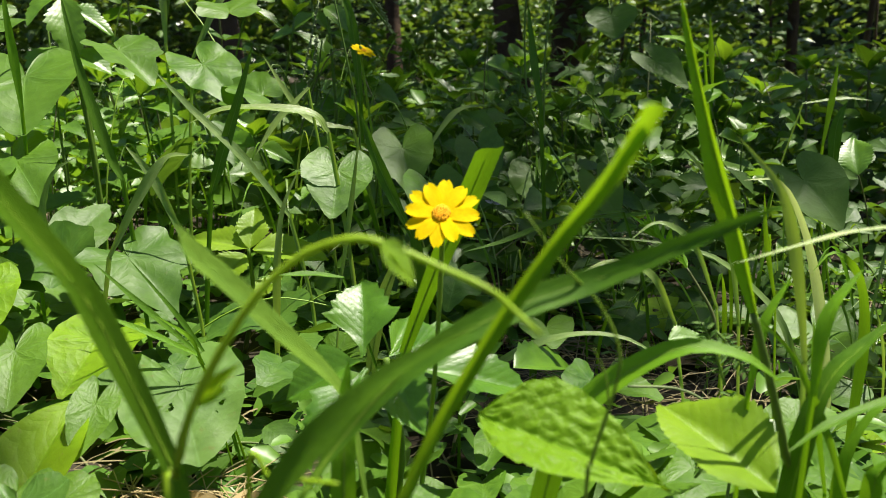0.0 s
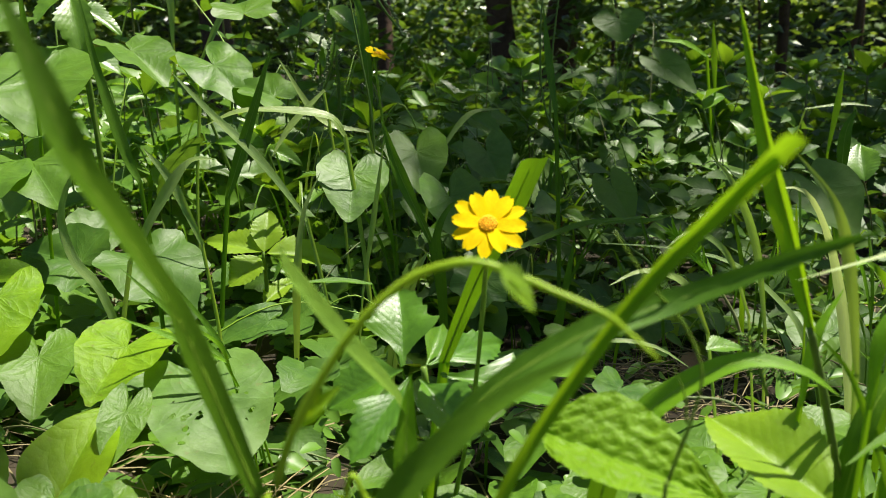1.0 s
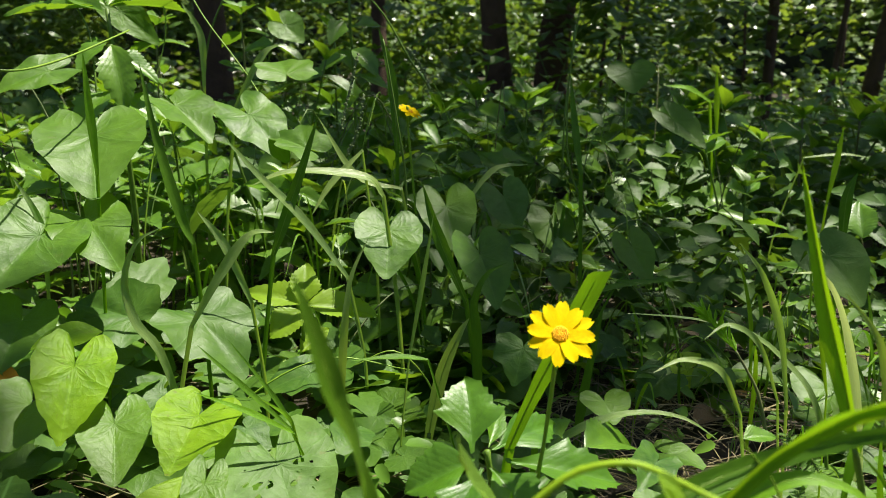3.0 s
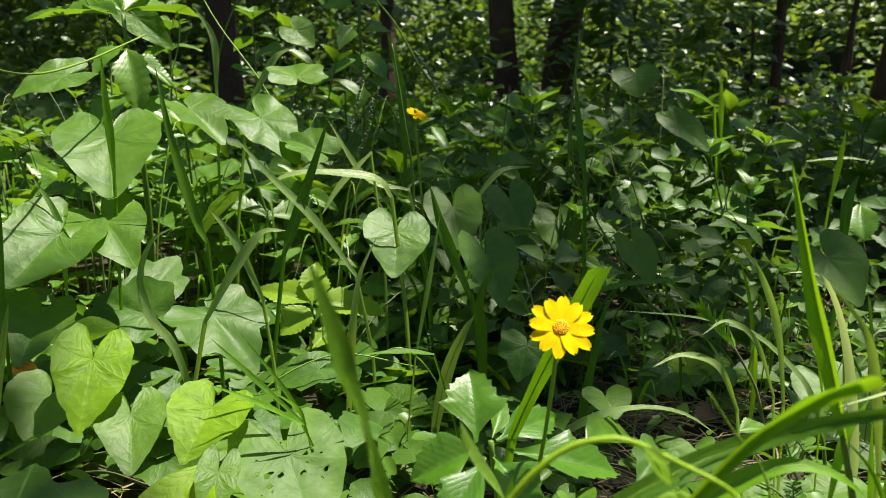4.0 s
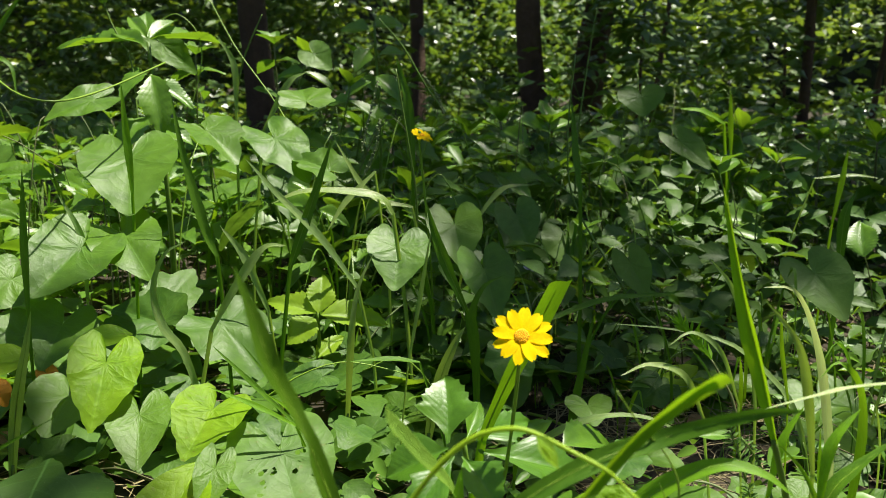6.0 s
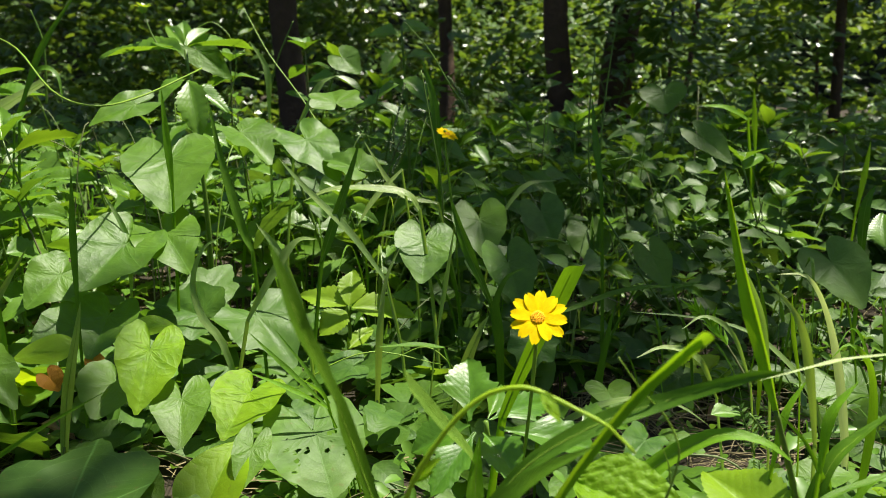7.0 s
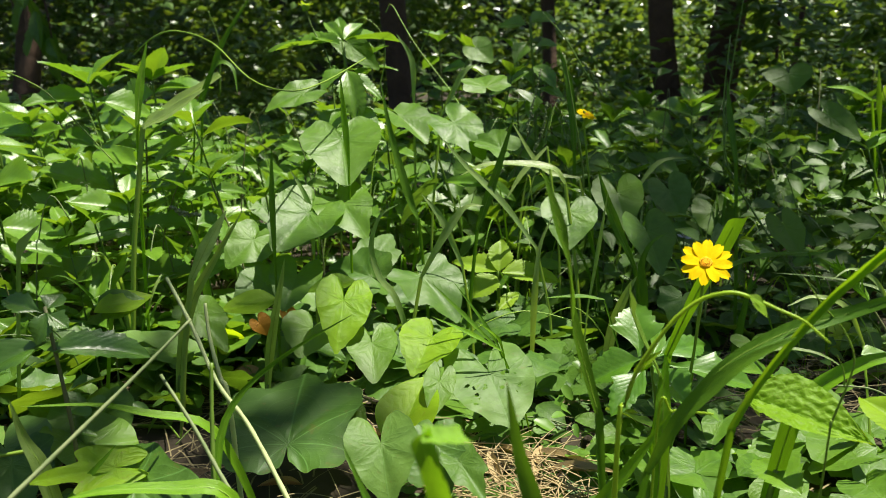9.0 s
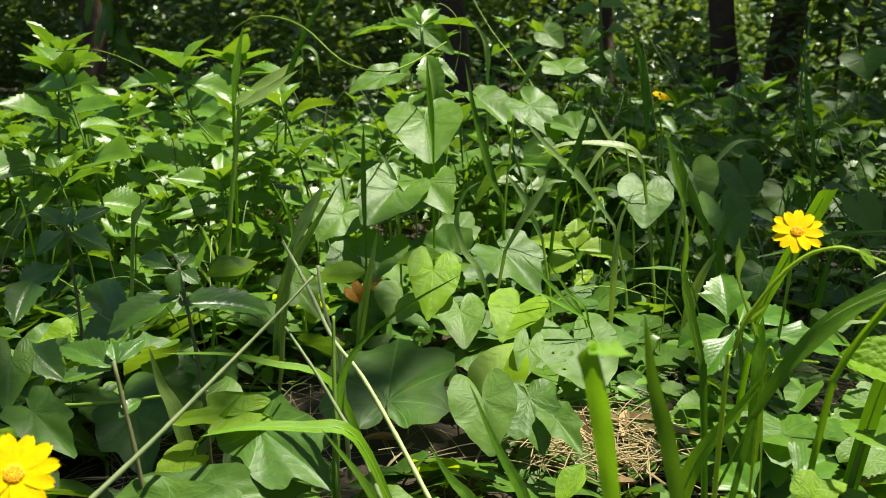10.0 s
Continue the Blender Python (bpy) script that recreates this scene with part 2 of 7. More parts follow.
M_PETAL = foliage("petal", (0.93, 0.60, 0.0), (0.98, 0.70, 0.0), (1.0, 0.66, 0.0), "along", rough=0.7, vein=0.06, see=0.3, spots=0.0, gloss=0.08, bump=0.1)
M_DISC = rough_stuff("flower_disc", (0.98, 0.50, 0.004), (1.0, 0.58, 0.006), 300, 0.85, 0.15, 0.0002, (0.95, 0.45, 0.003), vary=0.03)
M_ANTHER = rough_stuff("anther", (0.92, 0.40, 0.006), (0.96, 0.48, 0.008), 300, 0.8, 0.2, 0.0002)


# ---- builders ----
def link_mesh(name, verts, faces, mat, parent=None, label="", uvs=None, smooth=True):
    me = bpy.data.meshes.new(name)
    me.from_pydata([tuple(v) for v in verts], [], faces)
    if uvs is not None:
        layer = me.uv_layers.new(name="leaf")
        for lp in me.loops:
            layer.data[lp.index].uv = uvs[lp.vertex_index]
    if smooth:
        me.polygons.foreach_set("use_smooth", [True] * len(me.polygons))
    me.materials.append(mat)
    ob = new(name, me)
    if parent:
        ob.parent = parent
    if label:
        ob["label"] = label
    return ob


def spline(pts, n):
    """A smooth line through the points: n + 1 places."""
    p = [np.array(q, float) for q in pts]
    p = [2 * p[0] - p[1]] + p + [2 * p[-1] - p[-2]]
    out, m = [], len(p) - 3
    for i in range(n + 1):
        s = min(i / n * m, m - 1e-6)
        k, f = int(s), s - int(s)
        a, b, c, d = p[k:k + 4]
        out.append(0.5 * (2 * b + (c - a) * f + (2 * a - 5 * b + 4 * c - d) * f * f + (3 * b - a - 3 * c + d) * f ** 3))
    return out


def unit(v):
    return np.array(v) / max(np.linalg.norm(v), 1e-9)


def tube_data(pts, r0, r1, n=14, k=6):
    line = spline(pts, n)
    verts, faces = [], []
    for i, c in enumerate(line):
        t = unit(line[min(i + 1, n)] - line[max(i - 1, 0)])
        a = unit(np.cross(t, (0.31, 0.2, 0.93)))
        b = np.cross(t, a)
        r = r0 + (r1 - r0) * i / n
        r *= 1 + 0.10 * math.sin(i * 2.3 + r0 * 9000)
        verts += [c + r * (math.cos(q) * a + math.sin(q) * b) for q in np.arange(k) * 2 * math.pi / k]
    for i in range(n):
        for j in range(k):
            faces.append((i * k + j, i * k + (j + 1) % k, (i + 1) * k + (j + 1) % k, (i + 1) * k + j))
    faces += [tuple(range(k))[::-1], tuple(range(n * k, n * k + k))]
    return verts, faces


def tube(name, pts, r0, r1, mat, parent=None, label="", n=14, k=6):
    v, f = tube_data(pts, r0, r1, n, k)
    return link_mesh(name, v, f, mat, parent, label, [(0.5, i / len(v)) for i in range(len(v))])


def blade_data(pts, width, normal, cut=False, fold=0.22, n=18, foot=0.55, twist=0.0, ragged=True, neck=0.6):
    """A grass blade from its tip to its foot: keeled along the middle, drawn out or cut off at the tip."""
    line = spline(pts, n)
    verts, faces, uvs = [], [], []
    nrm = unit(normal)
    for i, c in enumerate(line):
        s = i / n
        t = unit(line[min(i + 1, n)] - line[max(i - 1, 0)])
        side = unit(np.cross(t, nrm))
        up = np.cross(side, t)
        q = twist * (s - 0.3)
        side, up = math.cos(q) * side + math.sin(q) * up, math.cos(q) * up - math.sin(q) * side
        w = 1.0 if cut else min(1.0, (s * 1.9) ** 0.78 + 0.02)
        if s > neck:
            w *= 1 - (1 - foot) * (s - neck) / (1 - neck)
        w *= width / 2 * (1 + 0.03 * math.sin(9 * s + width * 5000))
        wave = 0.10 * w * math.sin(17 * s + width * 900)
        for e in (-1.0, -0.55, 0.0, 0.55, 1.0):
            jag = width * (0.3 * e + 0.06 * math.sin(e * 9)) if cut and ragged and i == 0 else 0.0
            verts.append(c + side * e * w + up * (abs(e) * fold * w + wave * e) + t * jag)
            uvs.append((0.5 + e * 0.5, s * 4))
    for i in range(n):
        for j in range(4):
            a = i * 5 + j
            faces.append((a, a + 1, a + 6, a + 5))
    return verts, faces, uvs


def blade(pts, width, normal, mat=M_GRASS, label="", cut=False, fold=0.22, foot=0.55, parent=None, name="grass_blade", twist=0.0, root_at=None, neck=0.6):
    v, f, uv = blade_data(pts, width, normal, cut, fold, foot=foot, twist=twist, neck=neck)
    if parent is None:
        root = tagged(new("grass_plant"), label or "single long green grass leaf rising from the undergrowth", "grass", "single grass leaves")
        foot_at = root_at or pts[-1]
        root.location = foot_at
        v = [np.array(q) - np.array(foot_at) for q in v]
        link_mesh(name, v, f, mat, root, "", uv)
        if width > 0.0068:
            n, nrm, line = 20, unit(normal), spline(pts, 20)
            mid = []
            for i, c in enumerate(line[1:], 1):
                t = unit(line[min(i + 1, n)] - line[i - 1])
                mid.append(c - np.array(foot_at) - np.cross(unit(np.cross(t, nrm)), t) * width * 0.02)
            tube("midrib", mid, width * 0.022, width * 0.05, M_VINE, root, "pale midrib", n=28, k=5)
        if root_at:
            end, way = np.array(pts[-1]) - np.array(foot_at), np.array(pts[-1]) - np.array(pts[-2])
            low, f2, uv2 = blade_data([end - way * 0.03, end * 0.55 + way * 0.10, end * 0.2, (0, 0, 0)], width * foot * 1.01, normal, True, fold + 0.3, 14, 0.35, 0.0, False)
            link_mesh("sheath", low, f2, mat, root, "", uv2)
        if pts[-1][2] < 0.01:
            low = [np.array(q) - np.array(pts[-1]) for q in spline(pts, 20)[16:]]
            tube("sheath", low, width * 0.16, width * 0.24, M_STEM, root, n=6)
        return root
    return link_mesh(name, v, f, mat, parent, label, uv)


def polar(points, q):
    """Radius at the angle q (degrees from the tip, 0 to 180) on a smooth line through the (angle, radius) pairs."""
    xs, ys = zip(*points)
    for i in range(len(xs) - 1):
        if q <= xs[i + 1]:
            f = (q - xs[i]) / (xs[i + 1] - xs[i])
            f = f * f * (3 - 2 * f)
            return ys[i] + (ys[i + 1] - ys[i]) * f
    return ys[-1]


HEART = ((0, 1.0), (6, 0.90), (20, 0.76), (45, 0.66), (80, 0.62), (120, 0.62), (143, 0.61), (156, 0.52), (165, 0.30), (173, 0.12), (180, 0.02))
IVY = ((0, 1.0), (14, 0.83), (32, 0.66), (50, 0.76), (62, 0.68), (85, 0.58), (105, 0.66), (125, 0.54), (160, 0.30), (180, 0.06))
ROUND = ((0, 1.0), (10, 0.95), (35, 0.88), (75, 0.82), (110, 0.84), (128, 0.87), (138, 0.84), (146, 0.74), (152, 0.55), (158, 0.32), (166, 0.13), (180, 0.02))
PENTA = ((0, 1.0), (8, 0.90), (25, 0.77), (44, 0.93), (52, 0.97), (60, 0.89), (78, 0.68), (100, 0.78), (112, 0.70), (138, 0.44), (165, 0.25), (180, 0.06))
LOBED = ((0, 1.0), (10, 0.84), (26, 0.56), (38, 0.52), (55, 0.78), (72, 0.72), (100, 0.60), (135, 0.55), (162, 0.34), (180, 0.04))


def fan_mesh(name, outline, mat, seed, teeth=0, cup=0.12, droop=0.25, rings=8, segs=60, holes=0, centre=0.0, bite=0.02, relief=0.07):
    """A broad leaf of unit length and width: rings round the place where the stalk meets it, cupped, drooping and wavy."""
    rng = random.Random(seed)
    wide = max(polar(outline, abs(a)) * math.sin(radians(abs(a))) for a in range(181)) * 2
    ph = [rng.uniform(0, 6.28) for _ in range(4)]
    verts, uvs, faces = [], [], []
    long_ = 1.0 / (1.0 + centre)

    def put(q, f):
        r = polar(outline, abs(q)) * f
        if f > 0.9:
            r *= 1 + 0.012 * math.sin(radians(q) * 5 + ph[0]) + (0.055 * (1 - 2 * ((abs(q) / 180 * teeth) % 1)) if teeth else 0.012 * math.sin(radians(q) * 13 + ph[1]))
        x, y = r * math.sin(radians(q)) / wide, r * math.cos(radians(q))
        rr = math.hypot(x, y)
        z = cup * abs(x) * 1.2 - droop * max(y, 0) ** 2 - 0.10 * max(-y, 0)
        z += 0.035 * f * f * math.sin(3 * radians(q) + ph[2]) + 0.03 * f ** 3 * math.sin(7 * radians(q) + ph[3])
        z += relief * rr * (abs(math.sin(radians(q * (1.12 - 0.42 * rr)) * math.pi / 0.84)) - 0.5) + 0.006 * f * math.sin(rr * 21 + 3 * abs(x))
        verts.append((x, (y + centre) * long_, z * 0.6))
        uvs.append((0.5 + x, 0.5 + y))

    put(0, 0.0)
    for k in range(1, rings + 1):
        for s in range(segs):
            put(-180 + 360 * (s + 0.5) / segs, (k / rings) ** 0.85)
    for s in range(segs - 1):
        faces.append((0, 1 + s, 2 + s))
    for k in range(rings - 1):
        for q in range(segs - 1):
            a = 1 + k * segs + q
            faces.append((a, a + segs, a + segs + 1, a + 1))
    for _ in range(holes):
        q, f = rng.gauss(0, 60), rng.uniform(0.3, 0.88)
        r = polar(outline, min(abs(q), 150)) * f
        cx, cy, size, turn = r * math.sin(radians(q)) / wide, r * math.cos(radians(q)), bite * rng.choice((0.5, 0.7, 1.0, 1.6)), rng.uniform(0, 6.28)
        inside = {}
        for i, (u, v) in enumerate(uvs):
            dx, dy = u - 0.5 - cx, v - 0.5 - cy
            a = math.atan2(dy, dx)
            edge = size * (1 + 0.25 * math.sin(2 * a + turn) + 0.15 * math.sin(5 * a + turn))
            if math.hypot(dx, dy) < edge:
                inside[i] = (edge * math.cos(a) - dx, edge * math.sin(a) - dy)
        faces = [g for g in faces if not all(i in inside for i in g)]
        for i, (dx, dy) in inside.items():
            x, y, z = verts[i]
            verts[i], uvs[i] = (x + dx, y + dy * long_, z), (uvs[i][0] + dx, uvs[i][1] + dy)
    me = bpy.data.meshes.new(name)
    me.from_pydata(verts, [], faces)
    layer = me.uv_layers.new(name="leaf")
    for lp in me.loops:
        layer.data[lp.index].uv = uvs[lp.vertex_index]
    me.polygons.foreach_set("use_smooth", [True] * len(me.polygons))
    me.materials.append(mat)
    return me


def lance_mesh(name, mat, seed, peak=0.42, teeth=9, droop=0.3, fold=0.25, n=20, lean=0.05, stalk=0.04, tip=1.25, cols=3, quilt=0.0):
    """A narrow or oval toothed leaf of unit length and width, folded along its midrib and bent down towards the tip."""
    rng = random.Random(seed)
    ph = rng.uniform(0, 6.28)
    verts, uvs, faces = [], [], []
    for i in range(n + 1):
        y = i / n
        if y < peak:
            w = math.sin(y / peak * math.pi / 2) ** 0.85
        else:
            w = max(0.0, 1 - ((y - peak) / (1 - peak)) ** 1.7) ** (tip * 0.72)
        w = max(w, stalk if y < 0.5 else 0.004)
        tooth = 1 + (0.15 * (0.5 - (y * teeth) % 1) if teeth and 0.2 < y < 0.97 else 0)
        for c in range(-cols, cols + 1):
            e = c / cols
            x = e * 0.5 * w * (tooth if abs(e) == 1 else 1)
            z = abs(x) * fold * 1.4 - droop * y * y + 0.02 * math.sin(y * 11 + ph + e * 2) * abs(e) + 0.003 * math.sin(y * teeth * 6.28) * abs(e)
            if quilt:
                z += quilt * (1 - 2.0 * abs(noise.noise(Vector((e * 3.6, y * 9.5, ph)))) - 1.0 * abs(noise.noise(Vector((e * 7, y * 19, ph + 3)))))
                z -= quilt * 0.9 * max(0.0, 1 - abs(e) * 9)
            verts.append((x + lean * math.sin(y * 2.5), y, z * 0.6))
            uvs.append((0.5 + x, 0.5 + y))
    for i in range(n):
        for j in range(2 * cols):
            a = i * (2 * cols + 1) + j
            faces.append((a, a + 1, a + 2 * cols + 2, a + 2 * cols + 1))
    me = bpy.data.meshes.new(name)
    me.from_pydata(verts, [], faces)
    layer = me.uv_layers.new(name="leaf")
    for lp in me.loops:
        layer.data[lp.index].uv = uvs[lp.vertex_index]
    me.polygons.foreach_set("use_smooth", [True] * len(me.polygons))
    me.materials.append(mat)
    return me


def envelope(y, peak, tip):
    return math.sin(y / peak * math.pi / 2) ** 0.85 if y < peak else max(0.0, 1 - ((y - peak) / (1 - peak)) ** 1.7) ** tip


def serrate(teeth, peak=0.4, tip=0.9, depth=0.13):
    """Half a toothed leaf's outline from its stalk to its tip, as (along, half width)."""
    pts, step = [(0.0, 0.03)], 0.80 / teeth
    pts += [(0.06, 0.5 * envelope(0.06, peak, tip)), (0.12, 0.5 * envelope(0.12, peak, tip))]
    for i in range(teeth):
        y = 0.16 + step * i
        pts += [(y, 0.5 * envelope(y, peak, tip) * (1 - depth)), (y + step * 0.86, 0.5 * envelope(y + step * 0.86, peak, tip) * (1 + depth * 0.4))]
    return pts + [(0.968, 0.03), (1.0, 0.002)]


WEDGE = ((0.0, 0.03), (0.12, 0.05), (0.27, 0.20), (0.38, 0.36), (0.46, 0.44), (0.53, 0.50), (0.555, 0.40), (0.60, 0.35), (0.66, 0.375), (0.70, 0.385), (0.715, 0.32), (0.78, 0.325), (0.80, 0.335), (0.815, 0.26), (0.88, 0.23), (0.895, 0.24), (0.91, 0.16), (0.96, 0.08), (1.0, 0.002))
SHALLOW = ((0.0, 0.03), (0.10, 0.06), (0.24, 0.26), (0.36, 0.42), (0.45, 0.50), (0.47, 0.45), (0.54, 0.46), (0.575, 0.47), (0.59, 0.40), (0.67, 0.385), (0.70, 0.39), (0.715, 0.32), (0.79, 0.28), (0.81, 0.285), (0.83, 0.20), (0.92, 0.11), (1.0, 0.002))


def profile_mesh(name, mat, seed, points, droop=0.3, fold=0.3, lean=0.03, cols=4, ribs=0.004, step=0.045):
    """A leaf of unit length and width from half its outline: crisp teeth, folded along its midrib, ribbed by its side veins."""
    rng = random.Random(seed)
    rows = []
    for (y0, w0), (y1, w1) in zip(points, points[1:]):
        m = max(1, math.ceil((y1 - y0) / step))
        rows += [(y0 + (y1 - y0) * i / m, w0 + (w1 - w0) * i / m) for i in range(m)]
    rows.append(points[-1])
    ph, curl = rng.uniform(0, 6.28), rng.uniform(0.7, 1.3)
    verts, uvs, faces = [], [], []
    for y, w in rows:
        for c in range(-cols, cols + 1):
            e = c / cols
            x = e * w * (1 + 0.07 * math.sin(y * 9 + ph + (2 if e > 0 else 0)))
            yy = y + 0.02 * e * math.sin(ph + y * 5)
            z = abs(x) * fold * 1.4 - droop * curl * y * y + 0.025 * math.sin(y * 10 + ph + e * 2) * abs(e)
            z += ribs * min(1, abs(e) * 3) * (abs(math.sin((y - 0.9 * abs(x)) * 22)) - 0.5) - 0.10 * abs(x) * abs(e) ** 2
            verts.append((x + lean * math.sin(y * 2.5), yy, z * 0.7))
            uvs.append((0.5 + x, 0.5 + y))
    for i in range(len(rows) - 1):
        for j in range(2 * cols):
            a = i * (2 * cols + 1) + j
            faces.append((a, a + 1, a + 2 * cols + 2, a + 2 * cols + 1))
    me = bpy.data.meshes.new(name)
    me.from_pydata(verts, [], faces)
    layer = me.uv_layers.new(name="leaf")
    for lp in me.loops:
        layer.data[lp.index].uv = uvs[lp.vertex_index]
    me.polygons.foreach_set("use_smooth", [True] * len(me.polygons))
    me.materials.append(mat)
    return me


LEAVES = {
    "heart": [fan_mesh("leaf", HEART, M_HEART, s, cup=c, droop=d, segs=64, rings=9) for s, c, d in ((1, 0.24, 0.12), (2, 0.36, 0.08), (3, 0.16, 0.28), (4, 0.46, 0.20))],
    "paleoval": [lance_mesh("leaf", M_LIME, 27, peak=0.6, teeth=0, droop=0.25, fold=0.35, lean=0.05, n=36, cols=8, tip=0.7)],
    "round": [fan_mesh("leaf", ROUND, M_GREY, s, holes=h, segs=190, rings=36, cup=0.10, droop=0.12, bite=b, relief=0.03) for s, h, b in ((11, 40, 0.019), (12, 6, 0.015))],
    "greyheart": [fan_mesh("leaf", HEART, M_GREY, s, cup=c) for s, c in ((15, 0.3), (16, 0.45))],
    "lime": [fan_mesh("leaf", HEART, M_LIME, s, cup=c, droop=0.3, holes=h, segs=90, rings=16) for s, c, h in ((21, 0.30, 0), (22, 0.12, 2), (23, 0.3, 1))],
    "lobed": [fan_mesh("leaf", LOBED, M_LIME, s, cup=0.2, droop=0.25, holes=h, segs=90, rings=16, bite=0.05) for s, h in ((24, 0), (25, 3))],
    "ivy": [fan_mesh("leaf", IVY, M_IVY, s, cup=c, droop=0.25) for s, c in ((31, 0.3), (32, 0.5), (33, 0.2))],
    "broadivy": [fan_mesh("leaf", PENTA, M_BROAD, 36, cup=0.16, droop=0.2, rings=12, segs=90)],
    "greenivy": [fan_mesh("leaf", IVY, M_HEART, s, cup=c, droop=0.2) for s, c in ((34, 0.3), (35, 0.45))],
}
LEAVES |= {
    "three": [profile_mesh("leaf", M_THREE, sd, p, droop=d, fold=f, lean=l, cols=5, step=0.03) for sd, p, d, f, l in ((41, WEDGE, 0.25, 0.35, 0.03), (42, SHALLOW, 0.4, 0.45, -0.04), (43, WEDGE, 0.35, 0.25, -0.02))],
    "lance": [profile_mesh("leaf", M_LANCE, sd, p, droop=d, fold=f, lean=l, cols=3) for sd, p, d, f, l in ((51, SHALLOW, 0.3, 0.35, 0.05), (52, serrate(7, 0.42), 0.5, 0.45, -0.06), (53, WEDGE, 0.25, 0.3, 0.02), (54, serrate(6, 0.45), 0.65, 0.25, 0.08))],
    "toothed": [profile_mesh("leaf", M_TRI, sd, serrate(11, 0.4, 0.95, 0.10), droop=d, fold=0.4, lean=l, step=0.03) for sd, d, l in ((61, 0.25, 0.03), (62, 0.4, -0.04))],
    "young": [profile_mesh("leaf", M_YOUNG, sd, serrate(8, 0.4, 0.85, 0.09), droop=0.3, fold=0.35, lean=l, step=0.03) for sd, l in ((65, 0.03), (66, -0.04))],
    "broadyoung": [profile_mesh("leaf", M_YOUNG, 67, serrate(12, 0.35, 0.8, 0.05), droop=0.1, fold=0.5, lean=0.0, cols=6, step=0.03)],
    "oval": [lance_mesh("leaf", M_LIME, s, peak=0.45, teeth=0, droop=0.25, fold=0.2, lean=l) for s, l in ((63, 0.06), (64, -0.05))],
    "wrinkled": [lance_mesh("leaf", M_WRINKLE, s, peak=0.36, teeth=0, droop=0.2, fold=0.42, lean=0.02, n=90, cols=18, quilt=0.034, tip=1.7) for s in (71,)],
    "gloss": [profile_mesh("leaf", M_TRI, sd, p, droop=d, fold=0.4, lean=l, cols=3) for sd, p, d, l in ((81, SHALLOW, 0.35, 0.04), (82, serrate(7, 0.45, 0.8, 0.12), 0.55, -0.05), (83, WEDGE, 0.3, -0.02))],
}


def leaf_pose(base, tip, normal, width):
    """The pose of a unit leaf that reaches from base to tip, is width wide and faces along normal."""
    y = Vector(tip) - Vector(base)
    length = y.length
    y.normalize()
    x = y.cross(Vector(normal)).normalized()
    z = x.cross(y)
    m = Matrix((x, y, z)).transposed().to_4x4()
    return Matrix.Translation(base) @ m @ Matrix.Diagonal((width, length, (width + length) / 2, 1))


def leaf(kind, base, tip, normal, width, parent, variant=0, name="leaf", label=""):
    kinds = LEAVES[kind]
    ob = new(name, kinds[variant % len(kinds)])
    ob.parent = parent
    ob.matrix_local = leaf_pose(base, tip, normal, width)
    if label:
        ob["label"] = label
    return ob


def under(piece, owner):
    """Makes piece a part of owner without moving it."""
    piece.parent = owner
    piece.matrix_parent_inverse = owner.matrix_local.inverted()
    return piece


def stalked(foot, leaves, label, category, name, stem=0.0009, stem_mat=M_STEM, crown=None, group=""):
    """A plant: an empty at its foot, a main stem where crown is given, and leaves as (kind, base, tip, normal, width[, variant]) each on a stalk."""
    root = tagged(new(name), label, category, group)
    root.location = foot
    f = Vector(foot)
    if crown:
        mid = (Vector(crown) - f) * 0.5 + Vector((0.006, -0.004, 0))
        tube("stem", [(0, 0, -0.01), mid, Vector(crown) - f], stem * 1.5, stem, stem_mat, root)
    for i, (kind, base, tip, normal, width, *var) in enumerate(leaves):
        b, t = Vector(base) - f, Vector(tip) - f
        lf = leaf(kind, b, t, normal, width, root, var[0] if var else i)
        if not crown:
            start = Vector((0.004 * math.sin(i * 2.1), 0.004 * math.cos(i * 2.1), -0.01))
            out = (b - t).normalized() * 0.012
            mid = (start + b) * 0.5 + Vector((0, 0, 0.3 * b.z)) + out
            under(tube("leaf_stalk", [start, mid, b + out * 0.5, b], stem * 1.1, stem * 0.7, stem_mat, None, n=10, k=5), lf)
    return root


